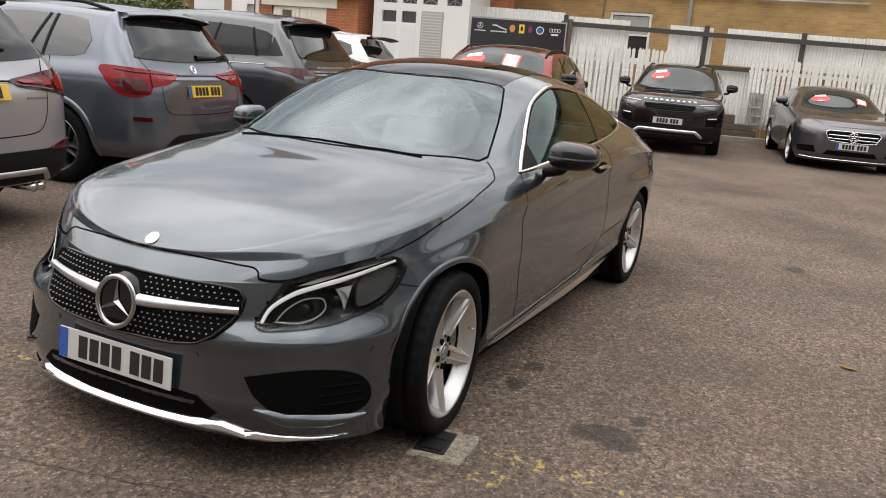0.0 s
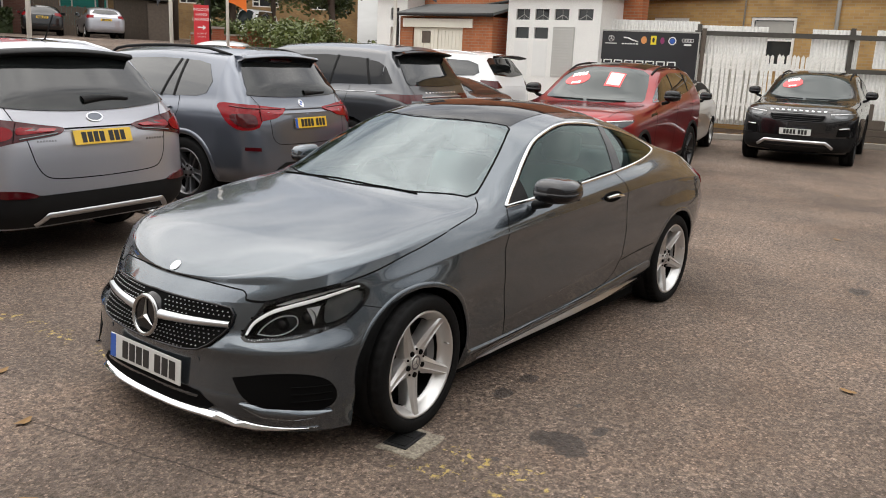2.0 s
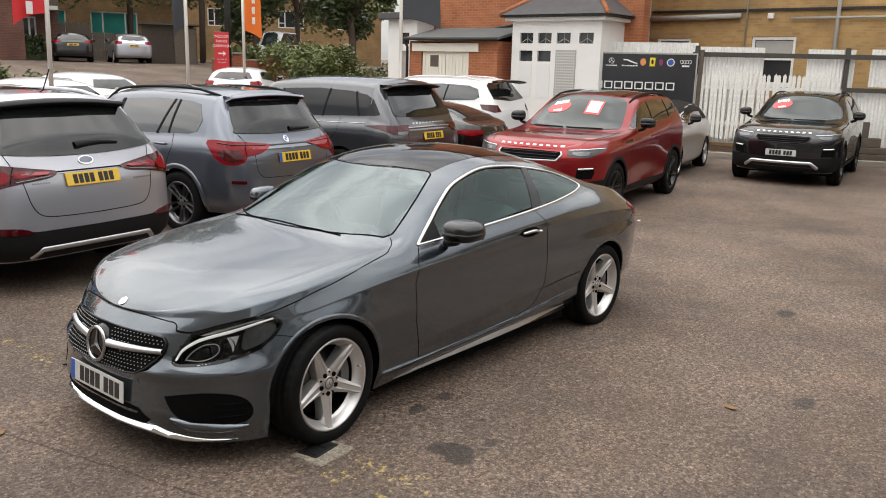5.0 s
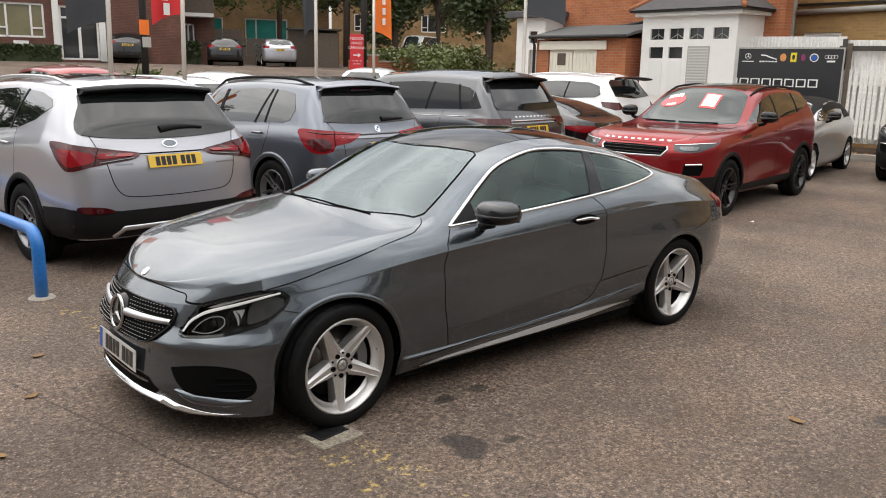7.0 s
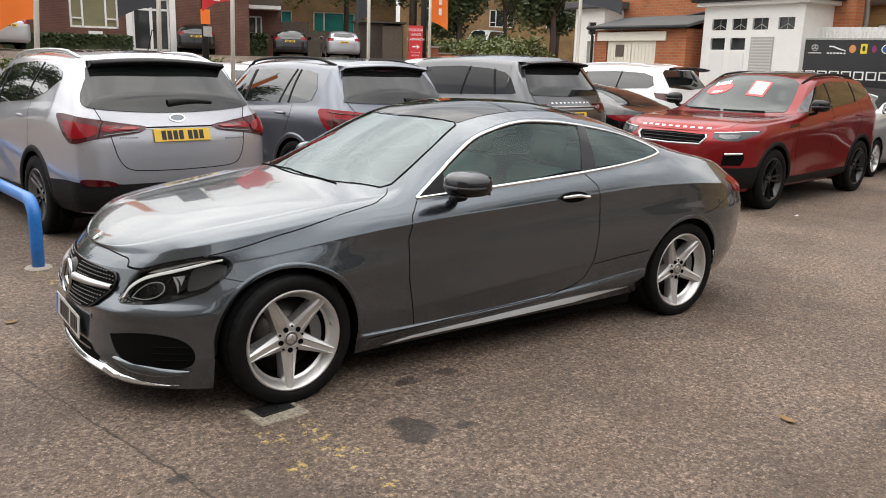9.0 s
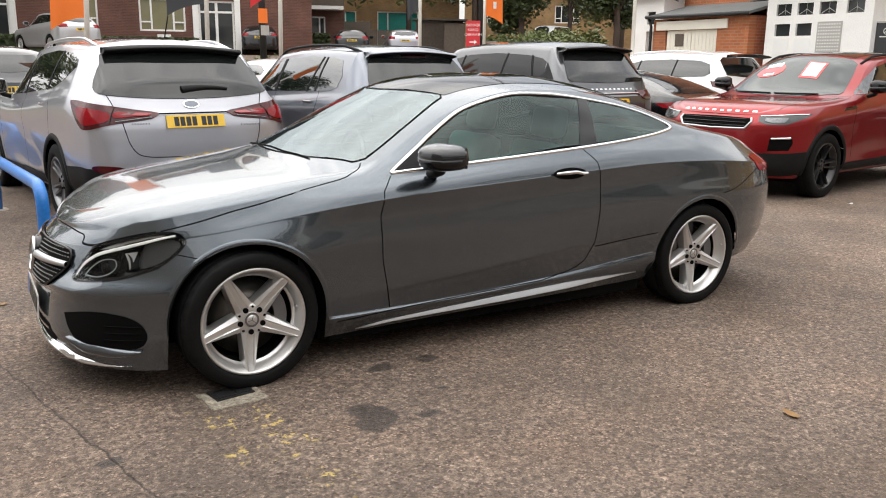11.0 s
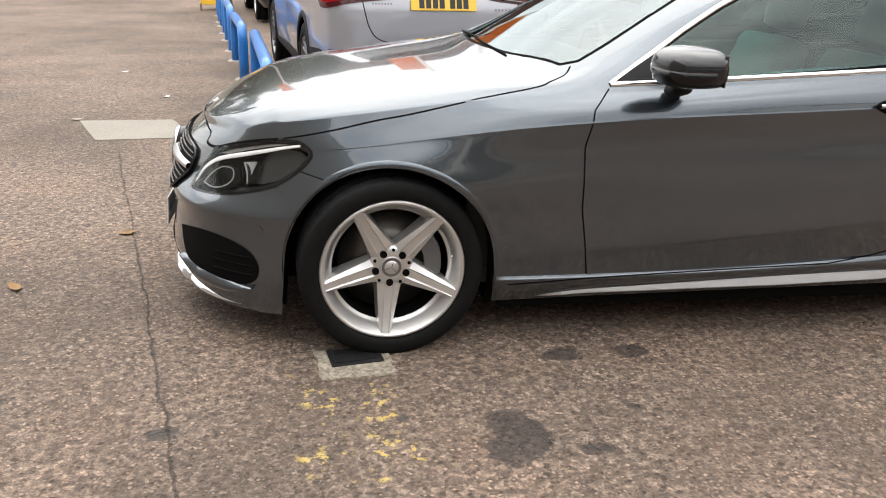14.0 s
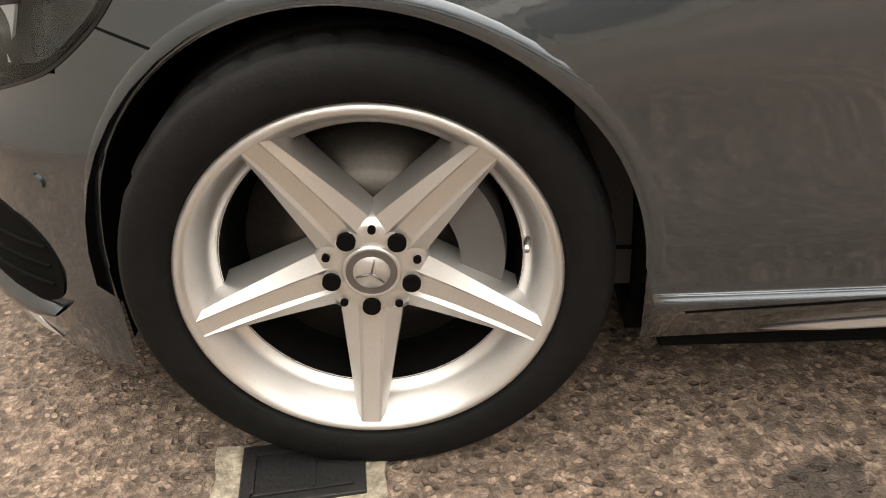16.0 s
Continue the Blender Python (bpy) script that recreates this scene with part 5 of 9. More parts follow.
for sd in (-1, 1):
    vs, fs = [], []
    bl = np.linspace(0.53, 2.36, 40)
    for i, x in enumerate(bl):
        t_ = i / 39
        z = float(np.interp(x, [0.53, 0.70, 1.0, 1.31, 1.64, 1.99, 2.2, 2.36], [0.178, 0.199, 0.212, 0.225, 0.237, 0.248, 0.252, 0.252]))
        w = 0.002 + 0.031 * min(1.0, 0.25 + 1.5 * t_, 8 * t_, 3.5 * (1 - t_))
        p, _ = HS.cast(x, z + w / 2, "side", sd)
        q, _ = HS.cast(x, z - w / 2, "side", sd)
        y0, y1 = abs(p.y) + 0.001, abs(p.y) + 0.001 + 0.40 * w
        prof_ = [(y0 - 0.004, z + w / 2), (y0 + 0.002, z + w / 2), (y1, z - w / 2 + 0.003), (y1 - 0.001, z - w / 2), (min(abs(q.y), y0) - 0.004, z - w / 2)]
        vs += [(x, sd * y_, z_) for y_, z_ in prof_]
        if i:
            fs += [((i - 1) * 5 + k, (i - 1) * 5 + k + 1, i * 5 + k + 1, i * 5 + k) for k in range(4)]
    blade = obj("sill_strip", mesh_from("sill_strip", vs, fs, M_SATIN), coupe, None, "bright sill blade")
    sharpen(blade, 30)
    ya, yb = sorted((sd * 0.68, sd * 0.786))
    # black strip added below the sill in place of the shade there
    part("sill_shade_strip", box(bmesh.new(), 0.40, 2.44, ya, yb, 0.124, 0.21, 0.012), M_DARK, coupe)

# headlamps: a clear lens over a dark hollow with projectors, blades and a light guide
for sd in (-1, 1):
    lamp = HS.patch("headlamp", shrink(HL, -0.004), "fcorner", M_SMOKE, coupe, -0.050, 0.03, sd, "dark headlamp with bright light guide", 0)
    lens = HS.patch("lens", shrink(HL, 0.002), "fcorner", M_LENS, lamp, 0.002, 0.03, sd, "clear lens", 0)
    lens.visible_shadow = False
    HS.strip("lamp_border", shrink(HL, 0.005), "fcorner", M_GLOSSBLACK, lamp, 0.016, 0.0010, 0.0, sd, 0.015, "", True)
    guide = rounded([(-0.124, 0.530), (-0.092, 0.577), (-0.024, 0.621), (0.051, 0.647), (0.126, 0.667), (0.204, 0.688), (0.280, 0.708), (0.334, 0.719)], (0, 7), 6)[:43]
    HS.line("light_guide", [HS.cast(u, z, "fcorner", sd)[0] for u, z in guide[::3]], M_GUIDE, lamp, lambda s: 0.007 + 0.009 * math.sin(math.pi * min(1, s * 0.85 + 0.12)), 0.0012, 0.0015, "bright white light guide")
    HS.patch("lamp_upper", rounded([(-0.010, 0.648), (0.060, 0.674), (0.150, 0.699), (0.250, 0.718), (0.300, 0.721), (0.210, 0.702), (0.120, 0.679), (0.040, 0.656)], (0, 4), 3), "fcorner", M_LAMPSILVER, lamp, -0.005, 0.02, sd, "silver upper reflector", 0.01)
    HS.patch("lamp_side", rounded([(0.200, 0.582), (0.285, 0.608), (0.340, 0.652), (0.352, 0.690), (0.300, 0.702), (0.220, 0.684), (0.192, 0.630)], (), 3), "fcorner", M_LAMPGREY, lamp, -0.026, 0.02, sd, "", 0.01)
    for u, z, rad in ((0.018, 0.580, 0.034), (0.128, 0.606, 0.036)):
        p, q = HS.cast(u, z, "fcorner", sd)
        mm = Matrix.Translation(p - q * 0.045) @ Vector((-1, sd * 0.30, 0.05)).to_track_quat("Z", "Y").to_matrix().to_4x4()
        bm = bmesh.new()
        bmesh.ops.create_uvsphere(bm, u_segments=24, v_segments=12, radius=rad * 0.82)
        pj = part("projector", bm, M_GLOSSBLACK, lamp, "glossy round projector", True, mm)
        prof_ = [(rad * 1.25, -0.02), (rad * 1.22, 0.026), (rad * 1.12, 0.029), (rad * 0.90, 0.012)]
        bz = lathe("bezel", [(r_, -y_) for r_, y_ in prof_], M_LAMPGREY, 28)
        obj("bezel", bz, lamp, mm @ pose(0, 0, 0, 90, 0, 0))
    HS.patch("reflector_blade", [(0.118, 0.640), (0.176, 0.650), (0.158, 0.600), (0.148, 0.574), (0.140, 0.604)], "fcorner", M_LAMPSILVER, lamp, -0.012, 0.02, sd, "", 0.016)
    loop = rounded([(0.070, 0.610), (0.010, 0.606), (-0.045, 0.574), (-0.080, 0.538), (-0.010, 0.536), (0.050, 0.552), (0.082, 0.580)], (3,), 5)
    HS.strip("reflector_edge", loop, "fcorner", M_LAMPSILVER, lamp, 0.0045, -0.008, 0.002, sd, 0.02, "", True)
    HS.patch("tail_lamp", rounded([(3.315, 0.897), (3.40, 0.908), (3.48, 0.893), (3.57, 0.862), (3.62, 0.822), (3.56, 0.800), (3.45, 0.798), (3.38, 0.822)], (0,), 3), "side", M_REDLENS, coupe, 0.004, 0.02, sd, "red tail lamp")
c, nrm = HS.cast(-0.655, -0.005, "top")
HS.patch("bonnet_badge", [(-0.655 + 0.021 * math.cos(a), -0.005 + 0.026 * math.sin(a)) for a in np.linspace(0, 2 * math.pi, 21)[:-1]], "top", M_STAR, coupe, 0.004, 0.03, -1, "round pale bonnet badge")


def door_mirror(parent, sd, x, y, z, sx, sy, sz, cap, name="door_mirror"):
    """A shell with a painted cap over a black lower half, on a foot that reaches the door."""
    g = new(name)
    g.parent = parent
    g.matrix_basis = pose(x, sd * y, z)
    bm = bmesh.new()
    bmesh.ops.create_uvsphere(bm, u_segments=28, v_segments=18, radius=1.0)
    for v in bm.verts:
        p = v.co
        e = 0.72
        p.x, p.y, p.z = [math.copysign(abs(c) ** e, c) for c in p]
        k = 1 - 0.18 * (p.y * sd + 1) / 2
        v.co = Vector((p.x * sx * k + 0.02 * (1 if p.x > 0 else 0), p.y * sy, p.z * sz * k))
        if v.co.x > sx * 0.62:
            v.co.x = sx * 0.62
    part("shell", bm, cap, g, "", True)
    bm = bmesh.new()
    bmesh.ops.create_uvsphere(bm, u_segments=28, v_segments=12, radius=1.0)
    for v in bm.verts:
        p = v.co
        p.x, p.y, p.z = [math.copysign(abs(c) ** 0.72, c) for c in p]
        k = 1 - 0.18 * (p.y * sd + 1) / 2
        v.co = Vector((p.x * sx * k * 1.012, p.y * sy * 1.012, min(p.z * sz * k * 1.012, -sz * 0.02)))
        if v.co.x > sx * 0.63:
            v.co.x = sx * 0.63
    part("lower_shell", bm, M_GLOSSBLACK, g, "", True)
    part("mirror_glass", box(bmesh.new(), sx * 0.60, sx * 0.635, -sy * 0.8, sy * 0.8, -sz * 0.7, sz * 0.72, 0.004), M_SIDEPANE, g)
    obj("foot", tube_mesh("foot", [(0.005, -sd * sy * 0.25, -sz * 0.55), (0.01, -sd * sy * 0.55, -sz * 1.05), (0.015, -sd * sy * 1.25, -sz * 1.35)], 0.034, M_PLASTIC, 12, flat=0.7), g)
    return g


for sd in (-1, 1):
    if sd < 0:
        door_mirror(coupe, sd, 0.925, 0.990, 1.022, 0.122, 0.112, 0.070, M_MIRRORCAP)
    else:  # the far mirror is folded in
        door_mirror(coupe, sd, 0.985, 0.935, 1.005, 0.110, 0.070, 0.066, M_GREY)
    # flat near-black oval: the recess is drawn by its shade alone
    rec = HS.patch("handle_recess_shade", [(1.782 + 0.108 * math.cos(a), 0.884 + 0.030 * math.sin(a)) for a in np.linspace(0, 2 * math.pi, 25)[:-1]], "side", M_DARK, coupe, 0.007, 0.02, sd)
    hp = [HS.cast(x, 0.883 + 0.003 * math.cos((x - 1.782) / 0.11 * 1.4), "side", sd) for x in np.linspace(1.675, 1.89, 14)]
    ribbon("door_handle", hp, lambda s: 0.015 + 0.006 * math.sin(math.pi * s), 0.014, 0.014, M_CHROME, coupe, "bright door handle")
for y0, y1 in ((0.10, -0.45), (0.55, 0.05)):
    wp = [HS.cast(0.42 + 0.02 * abs(s - 0.5) + 0.12 * (y0 + (y1 - y0) * s) ** 2, y0 + (y1 - y0) * s, "top") for s in np.linspace(0, 1, 12)]
    ribbon("wiper", wp, 0.010, 0.001, 0.006, M_DARK, coupe)

# cabin
for sd in (-1, 1):
    part("door_lining", box(bmesh.new(), 0.62, 2.9, sd * 0.75 - 0.02, sd * 0.75 + 0.02, 0.24, 0.93), M_LEATHER, coupe)
part("cabin_floor", box(bmesh.new(), 0.3, 3.2, -0.725, 0.725, 0.20, 0.26), M_LEATHER, coupe)
part("bulkhead", box(bmesh.new(), 0.28, 0.62, -0.72, 0.72, 0.264, 0.90), M_LEATHER, coupe)
part("rear_bulkhead", box(bmesh.new(), 3.05, 3.2, -0.70, 0.70, 0.264, 1.02), M_LEATHER, coupe)
bm = bmesh.new()
box(bm, 0.50, 1.0, -0.72, 0.72, 0.62, 0.935, 0.06)
part("dashboard", bm, M_LEATHER, coupe, "", True)
for sd in (-1, 1):
    seat = new("front_seat")
    seat.parent = coupe
    seat.matrix_basis = pose(1.45, sd * 0.37, 0.3)
    part("cushion", box(bmesh.new(), -0.25, 0.28, -0.25, 0.25, 0.0, 0.22, 0.07), M_PALELEATHER, seat, "", True)
    part("backrest", box(bmesh.new(), -0.07, 0.09, -0.24, 0.24, 0.0, 0.60, 0.07), M_PALELEATHER, seat, "", True, pose(0.33, 0, 0.14, 0, 20, 0))
    part("headrest", box(bmesh.new(), -0.05, 0.06, -0.13, 0.13, 0.0, 0.19, 0.05), M_PALELEATHER, seat, "", True, pose(0.555, 0, 0.73, 0, 12, 0))
part("rear_seat", box(bmesh.new(), 2.35, 2.95, -0.62, 0.62, 0.4, 0.60, 0.06), M_LEATHER, coupe, "", True)
part("rear_backrest", box(bmesh.new(), -0.07, 0.07, -0.62, 0.62, 0.0, 0.55, 0.06), M_LEATHER, coupe, "", True, pose(2.82, 0, 0.50, 0, 24, 0))
wheel_ring = [(0.145 * math.sin(a) * 0.3, 0.175 * math.cos(a), 0.175 * math.sin(a)) for a in np.linspace(0, 2 * math.pi, 33)[:-1]]
obj("steering_wheel", tube_mesh("steering_wheel", wheel_ring, 0.016, M_LEATHER, 8, True), coupe, pose(1.06, 0.37, 0.86, 0, -10, 0))
obj("room_mirror", tube_mesh("room_mirror", [(1.08, -0.11, 1.19), (1.08, 0.11, 1.19)], 0.035, M_PLASTIC, 8), coupe)
HS.patch("headlining", [(1.1, -0.50), (2.4, -0.45), (2.4, 0.45), (1.1, 0.50)], "top", M_PALELEATHER, coupe, -0.035, 0.08, -1, "", 0)

# ---------------------------------------------------------------- the other cars


def car_spec(L, W, H, wb, fo, tyre, hood0, hood1, cowl, top0, top1, tail, belt0, belt1, tailz, clear=0.22, arch=0.0, n=2.9, nr=4.5, dr=0.55, roofw=0.27, nose=0.0):
    """The curves of a car from its main measures. cowl, top0, top1, tail: where the windscreen starts and ends and the rear glass starts and ends."""
    w, x0, x1 = W / 2, -fo, L - fo
    arch = arch or tyre + 0.045
    b0, b1 = belt0, belt1
    zs = [(x0, hood0 - 0.06), (x0 + 0.3, hood0 + 0.0), (cowl, (hood1 + b0) / 2 - 0.03), (cowl + 0.3, b0), (top1, b1), (x1 - 0.15, (b1 + tailz) / 2), (x1, tailz)]
    z5 = spline(zs)
    mid = lambda f: spline([(x, clear + 0.2 + (z - clear - 0.2) * f) for x, z in zs])
    return dict(
        x0=x0, x1=x1, wb=wb, arch=arch, hub=tyre - 0.008, wy=w - 0.10, floor=clear - 0.02, n=n, nr=nr, df=0.7, dr=dr, tumble=0.02, crown=2.6, tyre=tyre, w=w, H=H,
        rows=[
            dict(f=0.08 + nose, r=-0.08, y=spline([(x0, w - 0.10), (x1, w - 0.10)]), z=spline([(x0, clear), (wb / 2, clear), (x1, clear + 0.06)])),
            dict(f=0.02, r=-0.01, y=spline([(x0, w - 0.03), (wb / 2, w - 0.035), (x1, w - 0.03)]), z=spline([(x0, clear + 0.10), (wb / 2, clear + 0.09), (x1, clear + 0.16)])),
            dict(f=0.0, r=0.0, y=spline([(x0, w - 0.01), (0, w - 0.005), (wb / 2, w - 0.035), (wb, w - 0.005), (x1, w - 0.01)]), z=spline([(x0, clear + 0.22), (wb / 2, clear + 0.24), (x1, clear + 0.30)])),
            dict(f=0.0, r=-0.01, y=spline([(x0, w), (wb / 2, w - 0.012), (x1, w - 0.005)]), z=mid(0.45)),
            dict(f=0.02, r=-0.03, y=spline([(x0, w - 0.01), (wb / 2, w - 0.004), (x1, w - 0.015)]), z=mid(0.80)),
            dict(f=0.10, r=-0.06, y=spline([(x0, w - 0.09), (cowl + 0.3, w - 0.06), (top1, w - 0.075), (x1, w - 0.09)]), z=z5),
        ],
        zr=spline([(x0, hood0 - 0.06), (x0 + 0.12, hood0 + 0.03), (x0 + 0.4, hood0 + 0.08), (cowl, hood1), (cowl + 0.12, hood1 + 0.05), (top0, H - 0.055), ((top0 + top1) / 2, H), (top1, H - 0.045), (tail - 0.03, tailz + 0.16), (tail, tailz + 0.11), (x1, tailz)]),
        yc=spline([(x0, w * 0.70), (cowl, w * 0.80), (cowl + 0.25, w - 0.15), (top0 + 0.15, w - roofw), (top1, w - roofw), (tail - 0.1, w - roofw + 0.06), (x1, w - 0.2)]),
        zc=spline([(x0, hood0 - 0.06), (x0 + 0.4, hood0 + 0.06), (cowl + 0.18, b0 + 0.035), (top0 + 0.20, H - 0.12), ((top0 + top1) / 2, H - 0.075), (top1 - 0.05, H - 0.12), (tail - 0.03, tailz + 0.12), (x1 - 0.06, tailz + 0.03), (x1, tailz)]),
    )


def arc(cx, cy, rx, ry, n=20):
    return [(cx + rx * math.cos(a), cy + ry * math.sin(a)) for a in np.linspace(0, 2 * math.pi, n + 1)[:-1]]


def sym(half):
    return half + [(-a, b) for a, b in reversed(half)]


def car(name, label, S, paint_m, m, side_glass, pillars=(), wheels=("ten", M_DARKALLOY, 0.72), roof=None, group="", sills=None, arches=None, pane=None):
    """Body, wheels, side glass and mirrors of a parked car; returns the car and its skin."""
    g = new(name)
    tagged(g, label, "car", group)
    g.matrix_basis = m
    S_REAR[0] = S["x1"]
    body, K = car_skin("body", S, paint_m, g)
    wells(S, g)
    style, alloy, rf = wheels
    R = S["tyre"]
    for sd in (-1, 1):
        for c in (0.0, S["wb"]):
            wh = new("wheel")
            wh.parent = g
            wh.matrix_basis = pose(c, sd * (S["w"] - 0.125), R - 0.008, 0, 0, 0 if sd < 0 else 180)
            wheel(wh, R, R * rf, 0.235, style, alloy, pose(0, 0, 0), 17 + 31 * c, 0.008)
        K.patch("side_window", side_glass, "side", pane or M_SIDEPANE, g, 0.004, 0.06, sd, "dark tinted side glass")
        for p in pillars:
            K.strip("window_pillar", p, "side", M_PLASTIC, g, 0.035, 0.007, 0.003, sd)
        if arches:
            for c in (0.0, S["wb"]):
                pts = [(c + (S["arch"] + 0.022) * math.cos(a), S["hub"] + (S["arch"] + 0.022) * math.sin(a)) for a in np.linspace(-0.25, math.pi + 0.25, 32)]
                K.strip("arch_trim", pts, "side", arches, g, 0.058, 0.0, 0.012, sd)
        if sills:
            z = S["floor"] + 0.10
            K.strip("sill_trim", [(S["arch"] + 0.03, z), (S["wb"] - S["arch"] - 0.03, z + 0.02)], "side", sills, g, 0.11, 0.0, 0.015, sd)
        door_mirror(g, sd, side_glass[0][0] + 0.18, S["w"] + 0.085, side_glass[0][1] + 0.10, 0.10, 0.11, 0.085, M_GLOSSBLACK if roof == "blackmirror" else paint_m)
    return g, K


def gaps(K, g, lines, plane="side", sides=(-1, 1)):
    for sd in sides:
        for p in lines:
            K.strip("panel_gap", p, plane, M_DARK, g, 0.007, 0.001, 0, sd, 0.03)


def rails(K, g, x0, x1, y, mat_, h=0.05):
    for sd in (-1, 1):
        pts = []
        for s in np.linspace(0, 1, 14):
            p, q = K.cast(x0 + (x1 - x0) * s, sd * y, "top")
            pts.append(p + Vector((0, 0, h * min(1, 6 * s, 6 * (1 - s)) - 0.005)))
        obj("roof_rail", tube_mesh("roof_rail", pts, 0.016, mat_, 8), g)


def spoiler(K, g, S, y, x, z, mat_, depth=0.20, under=None):
    """A roof spoiler over the rear glass."""
    vs, fs = [], []
    n = 18
    for i in range(n + 1):
        u = -1 + 2 * i / n
        yy = u * y
        drop = 0.035 * u * u
        bend = 0.05 * u * u
        for a, b in ((x - depth, z + 0.022 - drop), (x - depth * 0.4, z + 0.018 - drop), (x - bend, z - drop), (x - bend + 0.006, z - 0.010 - drop), (x - bend - 0.03, z - 0.026 - drop), (x - depth, z - 0.05 - drop)):
            vs.append((a, yy, b))
    for i in range(n):
        for k in range(6):
            fs.append((i * 6 + k, i * 6 + (k + 1) % 6, (i + 1) * 6 + (k + 1) % 6, (i + 1) * 6 + k))
    fs += [tuple(range(6)), tuple(range(n * 6, n * 6 + 6))[::-1]]
    me = mesh_from("roof_spoiler", vs, fs, mat_)
    me.materials.append(M_PLASTIC)
    for f in me.polygons:
        if f.index < n * 6 and f.index % 6 in (3, 4):
            f.material_index = 1
    obj("roof_spoiler", me, g)


def rear_plate(K, g, z, yellow=True, y=0.0, w=0.52, blue=False):
    p, q = K.cast(y, z, "rear")
    tilt = math.degrees(math.asin(max(-1, min(1, q.z))))
    plate(g, pose(p.x + 0.012, y, z, 0, 0, 180) @ pose(0, 0, 0, 0, tilt, 0), yellow, w, 0.111, blue)


def front_plate(K, g, z, w=0.52, blue=False):
    p, q = K.cast(0, z, "front")
    plate(g, pose(p.x - 0.014, 0, z), False, w, 0.111, blue)


def lettering(K, g, z, y0, y1, plane, mat_, h=0.03, n=10):
    """A maker's name, as a row of plain bars."""
    for i in range(n):
        a = y0 + (y1 - y0) * i / n
        b = a + (y1 - y0) / n * 0.5
        K.patch("name_bar", [(a, z - h / 2), (b, z - h / 2), (b, z + h / 2), (a, z + h / 2)], plane, mat_, g, 0.003, 0.2, -1, "", 0.003)


# silver sport-utility car
S1 = car_spec(4.69, 1.88, 1.66, 2.70, 0.93, 0.36, 0.98, 1.10, 0.45, 1.25, 3.36, 3.68, 1.03, 1.22, 0.98, 0.24)
WIN1 = [(0.72, 1.08), (1.05, 1.27), (1.35, 1.42), (1.7, 1.50), (2.3, 1.535), (2.8, 1.51), (3.05, 1.46), (3.13, 1.40), (2.9, 1.28), (2.6, 1.20), (1.6, 1.125)]
suv, K = car("sport_utility_car", "silver five-door sport utility car with dark plastic lower bumper", S1, M_SILVER, pose(0.217, 6.62, 0, 0, 0, -82), WIN1,
             pillars=[[(1.53, 1.12), (1.62, 1.50)], [(2.43, 1.18), (2.52, 1.53)]], wheels=("ten", M_DARKALLOY, 0.66), arches=M_PLASTIC, sills=M_PLASTIC)
RG = sym([(0.0, 1.535), (-0.35, 1.535), (-0.61, 1.51), (-0.665, 1.42), (-0.765, 1.225), (-0.70, 1.172), (-0.35, 1.140), (0.0, 1.132)])
K.patch("rear_window", rounded(RG[:8] + RG[9:-1], (), 3), "rear", M_TINT, suv, 0.009, 0.03, -1, "dark heated rear window")
spoiler(K, suv, S1, 0.62, 3.405, 1.572, M_PLASTIC, 0.16)
for sd in (-1, 1):
    tl = K.patch("tail_lamp", rounded([(0.285, 1.018), (0.285, 0.985), (0.34, 0.965), (0.46, 0.948), (0.60, 0.922), (0.715, 0.893), (0.79, 0.900), (0.87, 0.965), (0.955, 1.085), (0.965, 1.118), (0.92, 1.124), (0.78, 1.112), (0.60, 1.082), (0.42, 1.045)], (9,), 3), "rcorner", M_DARKREDLENS, suv, 0.010, 0.02, sd, "dark red wraparound tail lamp")
    K.patch("lamp_segment", rounded([(0.58, 0.962), (0.68, 0.935), (0.76, 0.930), (0.83, 0.985), (0.87, 1.055), (0.80, 1.068), (0.68, 1.050), (0.58, 1.020)], (), 3), "rcorner", M_REDLENS, tl, 0.016, 0.02, sd)
    K.patch("lamp_segment", rounded([(0.33, 1.003), (0.44, 0.990), (0.54, 0.985), (0.545, 1.025), (0.44, 1.020), (0.34, 1.014)], (), 3), "rcorner", M_REDLENS, tl, 0.016, 0.02, sd)
    K.strip("lamp_clear", [(0.31, 0.984), (0.40, 0.972), (0.53, 0.954)], "rcorner", M_CLEARLAMP, tl, 0.012, 0.012, 0.005, sd)
    K.strip("lamp_joint", [(0.565, 0.932), (0.560, 1.0), (0.562, 1.07)], "rcorner", M_DARK, tl, 0.006, 0.0125, 0.0, sd)
    K.patch("fog_lamp", rounded([(0.43, 0.545), (0.56, 0.540), (0.66, 0.552), (0.70, 0.585), (0.66, 0.602), (0.50, 0.588)], (), 3), "rcorner", M_DARKREDLENS, suv, 0.018, 0.02, sd, "red rear fog lamp")
    gaps(K, suv, [[(0.55, 1.05), (0.50, 0.75), (0.55, 0.36)], [(1.55, 1.12), (1.57, 0.8), (1.52, 0.36)], [(2.55, 1.2), (2.62, 1.0), (2.55, 0.78), (2.35, 0.6)]], "side", (sd,))
    hp = [K.cast(x, 1.0, "side", sd) for x in np.linspace(1.32, 1.50, 6)]
    ribbon("door_handle", hp, 0.03, 0.008, 0.018, M_SILVER, suv)
    hp = [K.cast(x, 1.05, "side", sd) for x in np.linspace(2.33, 2.51, 6)]
    ribbon("door_handle", hp, 0.03, 0.008, 0.018, M_SILVER, suv)
LB = sym([(0.0, 0.545), (-0.55, 0.55), (-0.80, 0.58), (-0.88, 0.50), (-0.86, 0.30), (-0.7, 0.27), (0.0, 0.26)])
